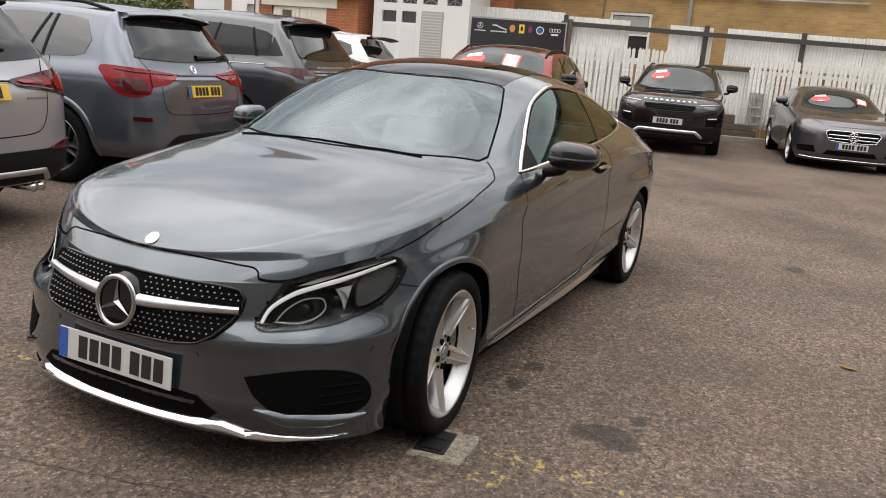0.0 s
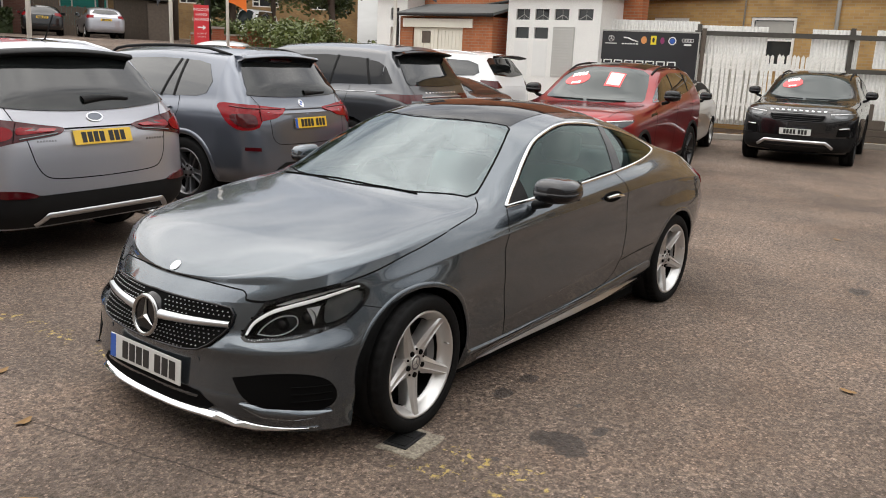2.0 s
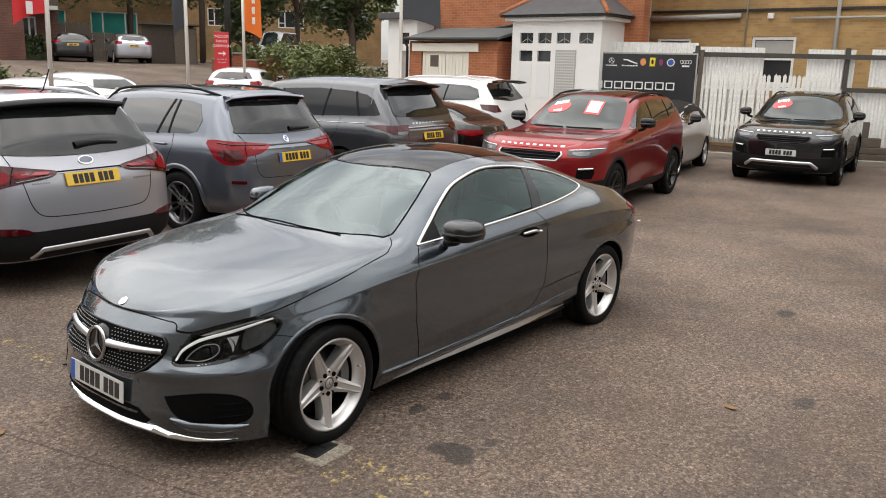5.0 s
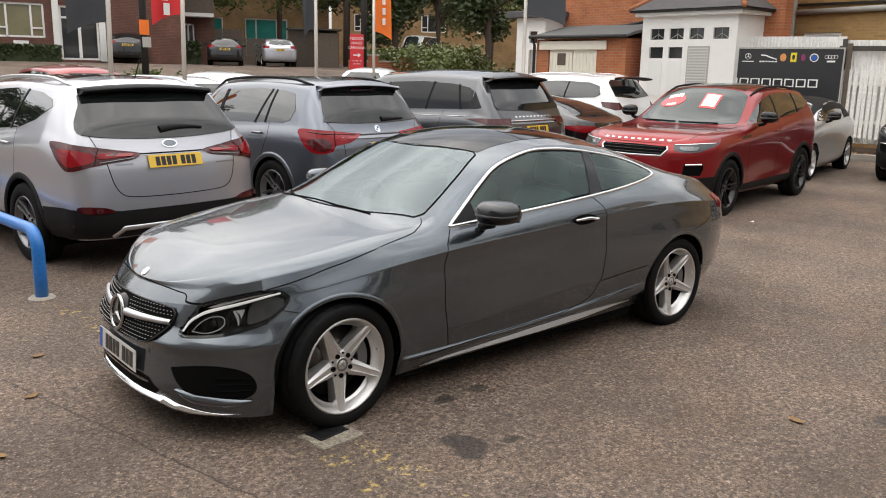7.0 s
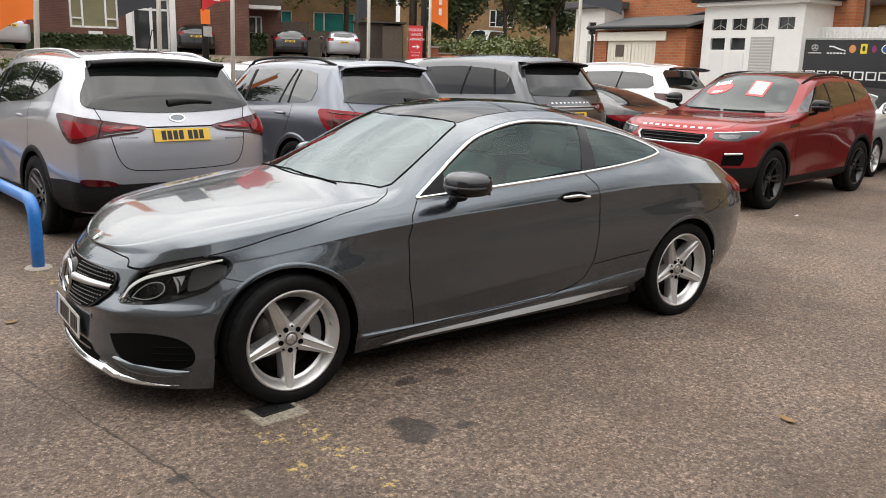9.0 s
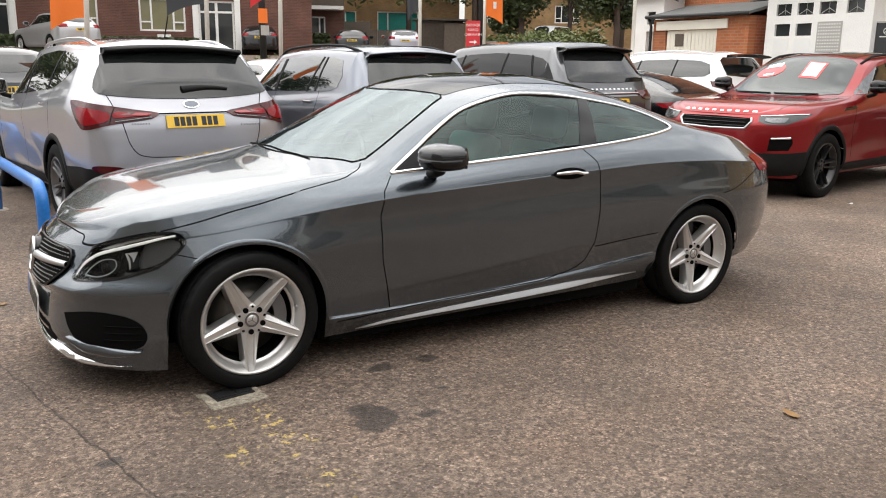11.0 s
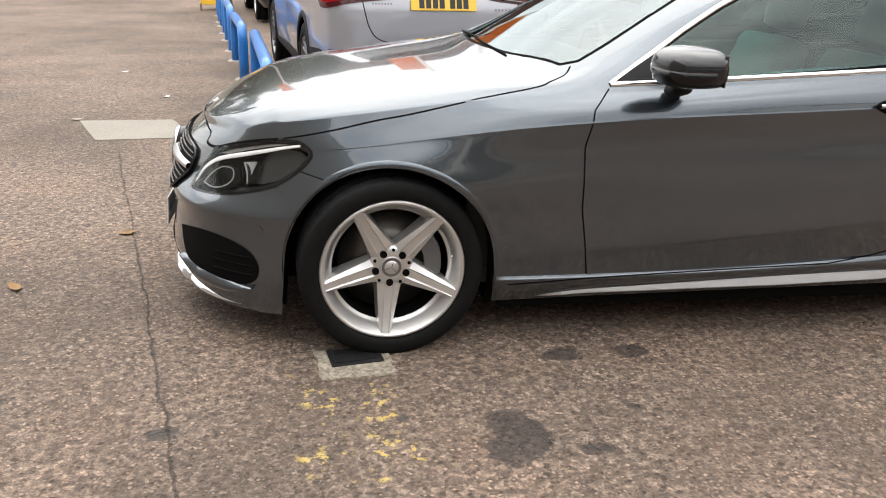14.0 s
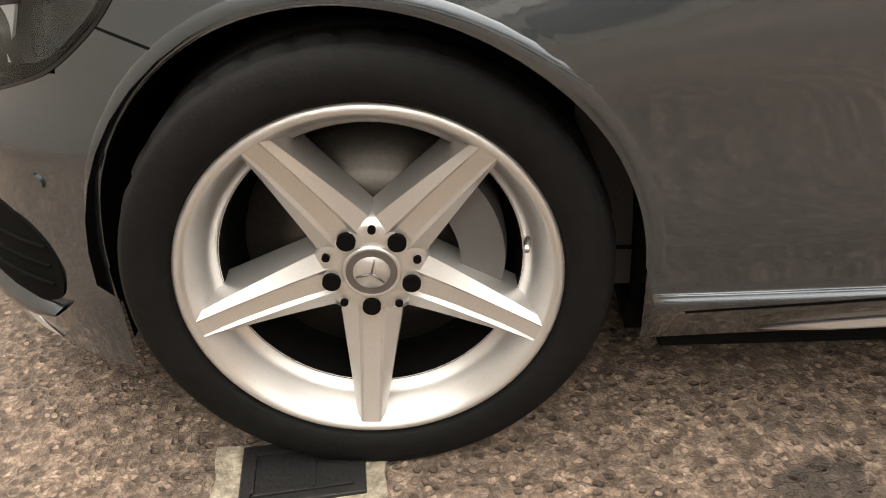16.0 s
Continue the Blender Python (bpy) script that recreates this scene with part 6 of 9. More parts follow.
K.patch("lower_bumper", LB[:7] + LB[8:-1], "rear", M_PLASTIC, suv, 0.010, 0.06, -1, "matt black plastic lower bumper")
for sd in (-1, 1):
    K.patch("lower_bumper_side", [(3.14, 0.56), (3.45, 0.58), (3.72, 0.57), (3.72, 0.28), (3.14, 0.30)], "side", M_PLASTIC, suv, 0.008, 0.06, sd)
K.strip("skid_plate", [(-0.60, 0.335), (-0.52, 0.40), (0.52, 0.40), (0.60, 0.335)], "rear", M_SATIN, suv, 0.045, 0.014, 0.012)
K.strip("tailgate_chrome", [(-0.36, 1.012), (0.36, 1.012)], "rear", M_DARK, suv, 0.012, 0.004, 0.0)
for sd in (-1, 1):
    tg = rounded([(0.72, 1.24), (0.665, 1.10), (0.625, 0.98), (0.60, 0.86), (0.575, 0.77), (0.525, 0.695), (0.44, 0.662), (0.25, 0.650), (0.0, 0.645)], (0, 8), 4)[:33]
    K.strip("tailgate_gap", [(sd * a, b) for a, b in tg], "rear", M_DARK, suv, 0.008, 0.001)
rear_plate(K, suv, 0.945)
K.patch("maker_badge", arc(0.0, 1.085, 0.075, 0.036), "rear", M_CHROME, suv, 0.008, 0.06, -1, "oval chrome maker's badge")
K.patch("badge_field", arc(0.0, 1.085, 0.062, 0.026), "rear", M_SPACEGREY, suv, 0.010, 0.06)
lettering(K, suv, 0.90, 0.60, 0.40, "rear", M_DARKALLOY, 0.015, 7)
lettering(K, suv, 0.935, -0.40, -0.56, "rear", M_DARKALLOY, 0.013, 7)
wp = [K.cast(-0.06 + 0.42 * s, 1.205 + 0.016 * math.sin(3 * s), "rear") for s in np.linspace(0, 1, 8)]
ribbon("rear_wiper", wp, lambda s: 0.075 - 0.045 * s, 0.006, 0.025, M_PLASTIC, suv)
rails(K, suv, 1.1, 3.1, 0.60, M_SATIN, 0.045)
K.patch("sunroof", [(1.35, -0.46), (2.75, -0.46), (2.75, 0.46), (1.35, 0.46)], "top", M_GLOSSBLACK, suv, 0.004, 0.08)
p, q = K.cast(3.05, 0.0, "top")
obj("aerial", tube_mesh("aerial", [p, p + Vector((0.05, 0, 0.02)), p + Vector((0.16, 0, 0.20))], 0.006, M_PLASTIC, 6), suv)
for y in (-0.55, -0.48):
    obj("tailpipe", tube_mesh("tailpipe", [(3.45, -y, 0.275), (3.70, -y, 0.27)], 0.035, M_CHROME, 12), suv)

# mid-grey sport-utility car
S2 = car_spec(4.65, 1.88, 1.66, 2.81, 0.88, 0.36, 0.96, 1.08, 0.50, 1.30, 3.36, 3.64, 1.02, 1.13, 0.98, 0.24, nr=4.0, dr=0.6)
WIN2 = [(0.78, 1.07), (1.1, 1.26), (1.4, 1.41), (1.75, 1.485), (2.3, 1.515), (2.85, 1.50), (3.02, 1.47), (3.13, 1.30), (3.08, 1.18), (2.95, 1.145), (1.6, 1.10)]
suv2, K = car("sport_utility_car", "mid-grey five-door sport utility car with split-spoke wheels", S2, M_SPACEGREY, pose(3.03, 7.25, 0, 0, 0, -83), WIN2,
              pillars=[[(1.60, 1.10), (1.66, 1.48)], [(1.63, 1.10), (1.69, 1.485)], [(2.42, 1.12), (2.60, 1.51)], [(2.62, 1.13), (2.68, 1.507)]], wheels=("ten", M_DARKALLOY, 0.68), arches=M_SPACEGREY)
RG = sym([(0.0, 1.50), (-0.50, 1.50), (-0.60, 1.46), (-0.70, 1.22), (-0.66, 1.175), (0.0, 1.150)])
K.patch("rear_window", rounded(RG[:6] + RG[7:-1], (1, 10), 3), "rear", M_TINT, suv2, 0.009, 0.03, -1, "dark rear window")
spoiler(K, suv2, S2, 0.60, 3.405, 1.580, M_SPACEGREY, 0.18)
K.patch("brake_light", [(-0.16, 1.515), (0.16, 1.515), (0.16, 1.535), (-0.16, 1.535)], "rear", M_DARKREDLENS, suv2, 0.02, 0.06)
for sd in (-1, 1):
    tl = K.patch("tail_lamp", rounded([(0.30, 1.040), (0.31, 1.015), (0.40, 0.955), (0.545, 0.930), (0.575, 0.868), (0.66, 0.842), (0.79, 0.850), (0.90, 0.925), (0.985, 1.06), (0.96, 1.095), (0.85, 1.100), (0.62, 1.082), (0.45, 1.058)], (0, 1, 3, 4, 8), 3), "rcorner", M_REDLENS, suv2, 0.010, 0.02, sd, "bright red L-shaped tail lamp")
    K.strip("lamp_band", [(0.35, 1.030), (0.60, 1.045), (0.72, 1.055), (0.86, 1.070)], "rcorner", M_DARKREDLENS, tl, 0.014, 0.012, 0.005, sd)
    K.patch("lamp_inner", rounded([(0.60, 0.89), (0.70, 0.87), (0.80, 0.90), (0.86, 0.98), (0.74, 1.0), (0.62, 0.98)], (), 3), "rcorner", M_DARKREDLENS, tl, 0.016, 0.02, sd)
    K.strip("lamp_joint", [(0.555, 0.925), (0.570, 1.0), (0.575, 1.075)], "rcorner", M_DARK, tl, 0.008, 0.014, 0.0, sd)
    K.patch("reflector", [(0.56, 0.63), (0.72, 0.64), (0.72, 0.675), (0.56, 0.665)], "rcorner", M_DARKREDLENS, suv2, 0.014, 0.04, sd)
    gaps(K, suv2, [[(0.58, 1.04), (0.53, 0.75), (0.58, 0.36)], [(1.63, 1.10), (1.62, 0.8), (1.58, 0.36)], [(2.70, 1.14), (2.74, 1.0), (2.62, 0.78), (2.45, 0.6), (2.40, 0.36)]], "side", (sd,))
    for x, z in ((1.40, 0.985), (2.45, 1.01)):
        ribbon("door_handle", [K.cast(a, z, "side", sd) for a in np.linspace(x, x + 0.18, 6)], 0.03, 0.008, 0.018, M_SPACEGREY, suv2)
    K.strip("tailgate_gap", rounded([(sd * 0.69, 1.18), (sd * 0.60, 1.02), (sd * 0.585, 0.86), (sd * 0.575, 0.77), (sd * 0.52, 0.705), (sd * 0.40, 0.685), (0.0, 0.675)], (0, 6), 4)[:25], "rear", M_DARK, suv2, 0.007, 0.001)
LB = sym([(0.0, 0.50), (-0.42, 0.50), (-0.52, 0.45), (-0.62, 0.34), (-0.55, 0.28), (0.0, 0.27)])
K.patch("lower_bumper", LB[:6] + LB[7:-1], "rear", M_PLASTIC, suv2, 0.010, 0.06)
K.strip("handle_bar", [(-0.30, 1.035), (0.30, 1.035)], "rear", M_SPACEGREY, suv2, 0.03, 0.002, 0.012)
rear_plate(K, suv2, 0.895, blue=True)
K.patch("maker_badge", arc(0.0, 1.085, 0.040, 0.040), "rear", M_STAR, suv2, 0.008, 0.06, -1, "round badge")
K.patch("badge_quarter", [(0, 1.085), (0.026, 1.085), (0.018, 1.103), (0, 1.111)], "rear", M_EUBLUE, suv2, 0.011, 0.06)
K.patch("badge_quarter", [(0, 1.085), (-0.026, 1.085), (-0.018, 1.067), (0, 1.059)], "rear", M_EUBLUE, suv2, 0.011, 0.06)
ribbon("rear_wiper", [K.cast(0.10 + 0.34 * s, 1.19, "rear") for s in np.linspace(0, 1, 8)], lambda s: 0.07 - 0.04 * s, 0.006, 0.025, M_PLASTIC, suv2)
rails(K, suv2, 1.1, 3.2, 0.60, M_PLASTIC, 0.045)
for y in (0.55, -0.55):
    obj("tailpipe", tube_mesh("tailpipe", [(3.40, y, 0.33), (3.72, y, 0.325)], 0.042, M_CHROME, 12), suv2)

# dark grey large sport-utility car
S3 = car_spec(4.85, 1.98, 1.78, 2.92, 0.90, 0.375, 1.05, 1.18, 0.52, 1.30, 3.52, 3.86, 1.10, 1.19, 1.02, 0.27, nr=4.2, dr=0.55, roofw=0.25)
WIN3 = [(0.78, 1.15), (1.1, 1.36), (1.4, 1.50), (1.8, 1.575), (2.4, 1.60), (3.0, 1.575), (3.30, 1.53), (3.42, 1.47), (3.56, 1.26), (3.50, 1.245), (1.7, 1.175)]
suv3, K = car("sport_utility_car", "dark grey large sport utility car with black roof spoiler", S3, M_RRGREY, pose(6.08, 7.97, 0, 0, 0, -82), WIN3,
              pillars=[[(1.62, 1.17), (1.70, 1.57)], [(2.55, 1.20), (2.62, 1.60)], [(3.22, 1.23), (3.10, 1.57)]], wheels=("ten", M_DARKALLOY, 0.70), pane=M_GLOSSBLACK)
RG = sym([(0.0, 1.63), (-0.50, 1.63), (-0.64, 1.58), (-0.76, 1.27), (-0.70, 1.235), (0.0, 1.215)])
K.patch("rear_window", RG[:6] + RG[7:-1], "rear", M_TINT, suv3, 0.009, 0.03, -1, "black rear window")
spoiler(K, suv3, S3, 0.67, 3.64, 1.690, M_GLOSSBLACK, 0.24)
for sd in (-1, 1):
    tl = K.patch("tail_lamp", [(0.46, 1.005), (0.70, 0.99), (0.90, 1.06), (1.10, 1.10), (0.90, 1.115), (0.46, 1.115)], "rcorner", M_DARKREDLENS, suv3, 0.012, 0.04, sd, "dark red tail lamp with clear lower band")
    K.patch("lamp_clear", [(0.50, 0.99), (0.66, 0.985), (0.66, 1.03), (0.50, 1.03)], "rcorner", M_CLEARLAMP, tl, 0.016, 0.04, sd)
    K.strip("waist_trim", [(1.0, 1.085), (3.35, 1.135)], "side", M_SATIN, suv3, 0.012, 0.002, 0.006, sd)
    gaps(K, suv3, [[(0.62, 1.1), (0.56, 0.8), (0.6, 0.4)], [(1.66, 1.17), (1.66, 0.8), (1.62, 0.4)], [(2.9, 1.2), (2.86, 1.0), (2.65, 0.78), (2.5, 0.6), (2.45, 0.4)]], "side", (sd,))
K.strip("tailgate_trim", [(-0.55, 1.075), (0.55, 1.075)], "rear", M_SATIN, suv3, 0.028, 0.006, 0.012)
lettering(K, suv3, 1.135, 0.44, -0.44, "rear", M_STAR, 0.020, 10)
rear_plate(K, suv3, 0.955)
K.strip("tailgate_gap", [(0.74, 1.25), (0.62, 1.0), (0.60, 0.80), (0.0, 0.76), (-0.60, 0.80), (-0.62, 1.0), (-0.74, 1.25)], "rear", M_DARK, suv3, 0.007, 0.001)

# dark low coupe beside it
S4 = car_spec(4.60, 1.81, 1.38, 2.80, 0.85, 0.33, 0.80, 0.95, 0.55, 1.35, 2.35, 3.45, 0.93, 1.00, 0.90, 0.17, nr=3.2, dr=0.8, roofw=0.30)
WIN4 = [(0.80, 0.99), (1.15, 1.15), (1.5, 1.235), (1.9, 1.255), (2.3, 1.21), (2.65, 1.11), (2.75, 1.06), (2.5, 1.035), (1.6, 1.005)]
cpe, K = car("coupe_car", "dark brown-black low coupe parked between larger cars", S4, M_BLACKPAINT, pose(8.98, 8.70, 0, 0, 0, -82), WIN4, wheels=("seven", M_ALLOY, 0.72))
K.patch("rear_window", sym([(0.0, 1.25), (-0.45, 1.25), (-0.58, 1.08), (-0.5, 1.02), (0.0, 1.01)])[:5] + [(0.5, 1.02), (0.58, 1.08), (0.45, 1.25)], "rear", M_TINT, cpe, 0.004, 0.06)
for sd in (-1, 1):
    K.patch("tail_lamp", [(0.34, 0.80), (0.60, 0.76), (0.85, 0.80), (0.95, 0.86), (0.70, 0.88), (0.40, 0.87)], "rcorner", M_REDLENS, cpe, 0.012, 0.04, sd, "red tail lamp")
rear_plate(K, cpe, 0.72)
K.patch("maker_badge", arc(0, 0.87, 0.04, 0.04), "rear", M_CHROME, cpe, 0.008, 0.06)

# white large estate-like utility car
S5 = car_spec(4.95, 1.95, 1.76, 2.98, 0.90, 0.37, 1.0, 1.14, 0.50, 1.28, 3.50, 3.98, 1.08, 1.17, 1.02, 0.25, nr=4.2, dr=0.55)
WIN5 = [(0.78, 1.13), (1.1, 1.33), (1.4, 1.47), (1.8, 1.55), (2.5, 1.575), (3.2, 1.55), (3.45, 1.48), (3.52, 1.30), (3.40, 1.24), (1.7, 1.16)]
wsu, K = car("sport_utility_car", "white large family utility car with dark glass", S5, M_WHITE, pose(12.44, 11.0, 0, 0, 0, -82), WIN5, pillars=[[(1.66, 1.16), (1.72, 1.55)], [(2.6, 1.2), (2.66, 1.57)]], wheels=("ten", M_ALLOY, 0.7))
RG = sym([(0.0, 1.62), (-0.52, 1.62), (-0.64, 1.56), (-0.74, 1.27), (0.0, 1.22)])
K.patch("rear_window", RG[:5] + RG[6:-1], "rear", M_TINT, wsu, 0.004, 0.06)
spoiler(K, wsu, S5, 0.66, 3.98, 1.68, M_GLOSSBLACK, 0.25)
rails(K, wsu, 1.1, 3.4, 0.62, M_SATIN, 0.045)
for sd in (-1, 1):
    K.patch("tail_lamp", [(0.50, 1.0), (0.70, 0.98), (0.95, 1.05), (0.98, 1.15), (0.60, 1.14)], "rcorner", M_DARKREDLENS, wsu, 0.012, 0.04, sd)


def price_sticker(K, g, x, y, w, h, red=True, text=""):
    """A sticker inside the windscreen, facing forward."""
    if red:
        pts = [(x + 0.35 * h * math.sin(a) * 0.9, y + w / 2 * math.cos(a)) for a in np.linspace(0, 2 * math.pi, 25)[:-1]]
        st = K.patch("price_sticker", pts, "top", M_STICKER, g, 0.009, 0.05, -1, "red oval price sticker", 0.002)
        for k, (dx, ww, hh) in enumerate(((0.05, 0.62, 0.07), (-0.09, 0.40, 0.035))):
            for i in range(5):
                a = y + w * ww * (-0.5 + i / 5)
                b = a + w * ww / 5 * 0.68
                K.patch("writing_bar", [(x + dx, a), (x + dx, b), (x + dx + hh, b), (x + dx + hh, a)], "top", M_STAR, st, 0.012, 0.2, -1, "", 0)
    else:
        st = K.patch("paper_notice", [(x - h / 2, y - w / 2), (x - h / 2, y + w / 2), (x + h / 2, y + w / 2), (x + h / 2, y - w / 2)], "top", M_STICKER, g, 0.009, 0.1, -1, "red-edged white paper notice", 0.002)
        K.patch("paper", [(x - h * 0.4, y - w * 0.4), (x - h * 0.4, y + w * 0.4), (x + h * 0.42, y + w * 0.4), (x + h * 0.42, y - w * 0.4)], "top", M_PAPER, st, 0.012, 0.1, -1, "", 0)


M_STICKER = mat("sticker_red", (0.75, 0.045, 0.05), 0.4, 0, 0.3, 0.06, 5)
M_PAPER = mat("paper_white", (0.80, 0.80, 0.78), 0.7, 0, 0, 0.04, 5)


def compact_suv(label, paint_m, m, black_roof, stickers):
    S = car_spec(4.36, 1.92, 1.66, 2.66, 0.88, 0.37, 0.98, 1.10, 0.42, 1.28, 3.05, 3.40, 1.08, 1.26, 1.05, 0.24, nr=3.6, dr=0.6, n=2.6, nose=0.05)
    win = [(0.72, 1.14), (1.05, 1.32), (1.4, 1.465), (1.8, 1.53), (2.4, 1.535), (2.85, 1.50), (3.0, 1.44), (2.93, 1.36), (2.4, 1.26), (1.5, 1.185)]
    g, K = car("compact_utility_car", label, S, paint_m, m, win, pillars=[[(1.62, 1.19), (1.66, 1.51)], [(2.42, 1.27), (2.46, 1.535)]], wheels=("ten", M_BLACKALLOY, 0.70), arches=M_PLASTIC, sills=M_PLASTIC, roof="blackmirror")
    half = [(0.46, 0.0), (0.47, -0.3), (0.53, -0.55), (0.62, -0.70), (0.70, -0.715), (1.0, -0.66), (1.22, -0.60), (1.27, -0.50), (1.22, -0.25), (1.20, 0.0)]
    K.patch("windscreen", half + [(x, -y) for x, y in half[-2:0:-1]], "top", M_SCREEN, g, 0.004, 0.06, -1, "windscreen with price stickers")
    for x, y, w, h, red in stickers:
        price_sticker(K, g, x, y, w, h, red)
    gr = sym([(0.0, 0.905), (-0.44, 0.895), (-0.46, 0.86), (-0.40, 0.785), (0.0, 0.775)])
    gr = gr[:5] + gr[6:-1]
    gl = K.patch("grille", gr, "front", M_DARK, g, 0.004, 0.05)
    K.strip("grille_frame", [(-0.44, 0.895), (-0.46, 0.86), (-0.40, 0.785), (0, 0.775), (0.40, 0.785), (0.46, 0.86), (0.44, 0.895)], "front", M_SATIN if not black_roof else M_GLOSSBLACK, gl, 0.022, 0.004, 0.012)
    for z in (0.81, 0.845, 0.88):
        K.strip("grille_slat", [(-0.40, z), (0.40, z)], "front", M_GLOSSBLACK, gl, 0.012, 0.004, 0.008)
    lettering(K, g, 0.965, 0.48, -0.50, "front", M_STAR, 0.017, 10)
    for sd in (-1, 1):
        hl = K.patch("headlamp", [(-0.20 + 0.02, 0.86), (-0.10, 0.835), (0.10, 0.84), (0.36, 0.93), (0.40, 0.955), (0.20, 0.955), (-0.16, 0.925)], "fcorner", M_LAMPGREY, g, 0.005, 0.04, sd, "slim dark headlamp with a bright upper line")
        K.strip("lamp_line", [(-0.15, 0.918), (0.0, 0.930), (0.2, 0.946), (0.35, 0.948)], "fcorner", M_STAR, hl, 0.014, 0.008, 0.004, sd)
        K.patch("lamp_inner", [(-0.12, 0.872), (-0.05, 0.853), (0.08, 0.862), (0.12, 0.905), (-0.10, 0.900)], "fcorner", M_CLEARLAMP, hl, 0.010, 0.04, sd)
        K.patch("fog_recess", [(-0.08, 0.55), (0.14, 0.56), (0.18, 0.64), (0.16, 0.71), (-0.06, 0.70)], "fcorner", M_DARK, g, 0.004, 0.05, sd)
        K.patch("lower_bumper_side", [(-0.12, 0.525), (0.12, 0.528), (0.36, 0.545), (0.36, 0.30), (0.10, 0.27), (-0.12, 0.27)], "fcorner", M_PLASTIC, g, 0.006, 0.05, sd)
        K.strip("fog_strip", [(-0.05, 0.685), (0.15, 0.695)], "fcorner", M_STAR, g, 0.025, 0.008, 0.012, sd)
        gaps(K, g, [[(0.60, 1.08), (0.54, 0.8), (0.58, 0.4)], [(1.64, 1.19), (1.62, 0.8), (1.60, 0.4)], [(2.55, 1.26), (2.55, 1.0), (2.40, 0.75), (2.25, 0.5), (2.22, 0.4)]], "side", (sd,))
        K.strip("bonnet_gap", [(-0.62, -sd * 0.66), (-0.3, -sd * 0.74), (0.2, -sd * 0.77), (0.52, -sd * 0.76)], "top", M_DARK, g, 0.007, 0.001)
        K.patch("wing_vent", [(0.30, 0.97), (0.62, 0.995), (0.60, 1.02), (0.36, 1.005)], "side", M_GLOSSBLACK, g, 0.005, 0.05, sd)
        for x, z in ((1.45, 1.03), (2.36, 1.09)):
            ribbon("door_handle", [K.cast(a, z, "side", sd) for a in np.linspace(x, x + 0.17, 6)], 0.028, 0.008, 0.016, paint_m, g)
    lb = sym([(0.0, 0.525), (-0.5, 0.525), (-0.74, 0.515), (-0.80, 0.40), (-0.66, 0.27), (0.0, 0.26)])
    K.patch("lower_bumper", lb[:6] + lb[7:-1], "front", M_PLASTIC, g, 0.005, 0.06)
    sk = [(-0.62, 0.34), (-0.50, 0.43), (0.50, 0.43), (0.62, 0.34)]
    K.strip("skid_bar", sk, "front", M_SATIN if black_roof else M_PLASTIC, g, 0.055, 0.008, 0.016)
    front_plate(K, g, 0.60)
    K.patch("roof_glass" if black_roof else "sunroof", [(1.35, -0.5), (2.7, -0.48), (2.7, 0.48), (1.35, 0.5)], "top", M_GLOSSBLACK if black_roof else M_TINT, g, 0.004, 0.08)
    rails(K, g, 1.25, 2.95, 0.62, M_PLASTIC, 0.03)
    for y0, y1 in ((0.05, -0.5), (0.6, 0.1)):
        ribbon("wiper", [K.cast(0.50 + 0.12 * (y0 + (y1 - y0) * s) ** 2, y0 + (y1 - y0) * s, "top") for s in np.linspace(0, 1, 8)], 0.016, 0.008, 0.012, M_PLASTIC, g)
    return g


compact_suv("bright red compact utility car with black wheels and price stickers", M_RED, pose(7.27, 2.37, 0, 0, 0, 8), False, [(0.93, 0.36, 0.36, 0.36, True), (0.93, -0.20, 0.24, 0.26, False)])
compact_suv("black compact utility car with silver skid bar and price sticker", M_BLACKPAINT, pose(13.47, 1.02, 0, 0, 0, 8), True, [(0.93, 0.36, 0.36, 0.36, True)])

# dark grey saloon nose to the yard
S8 = car_spec(4.92, 1.85, 1.45, 2.94, 0.84, 0.33, 0.82, 0.98, 0.55, 1.45, 2.75, 3.7, 0.96, 1.04, 0.95, 0.16, n=2.7, nr=3.2, dr=0.8, roofw=0.29)
WIN8 = [(0.85, 1.02), (1.25, 1.21), (1.6, 1.30), (2.1, 1.325), (2.6, 1.28), (3.0, 1.15), (2.9, 1.08), (1.7, 1.035)]
sal, K = car("saloon_car", "dark grey saloon with chrome grille and price sticker", S8, M_DARKGREY, pose(14.1, -2.0, 0, 0, 0, 12), WIN8, wheels=("seven", M_ALLOY, 0.72))
half = [(0.58, 0.0), (0.60, -0.3), (0.70, -0.6), (0.82, -0.68), (1.15, -0.62), (1.38, -0.54), (1.36, -0.25), (1.34, 0.0)]
K.patch("windscreen", half + [(x, -y) for x, y in half[-2:0:-1]], "top", M_SCREEN, sal, 0.004, 0.06)
price_sticker(K, sal, 1.02, 0.32, 0.34, 0.34, True)
price_sticker(K, sal, 1.02, -0.42, 0.18, 0.2, False)
gr = sym([(0.0, 0.70), (-0.40, 0.70), (-0.45, 0.66), (-0.38, 0.53), (0.0, 0.51)])
gl = K.patch("grille", gr[:5] + gr[6:-1], "front", M_DARK, sal, 0.004, 0.05)
K.strip("grille_frame", gr[:5] + gr[6:-1], "front", M_CHROME, gl, 0.016, 0.004, 0.010, -1, 0.02, "", True)
for z in (0.57, 0.63):
    K.strip("grille_bar", [(-0.40, z), (0.40, z)], "front", M_CHROME, gl, 0.022, 0.005, 0.012)
p, q = K.cast(0, 0.61, "front")
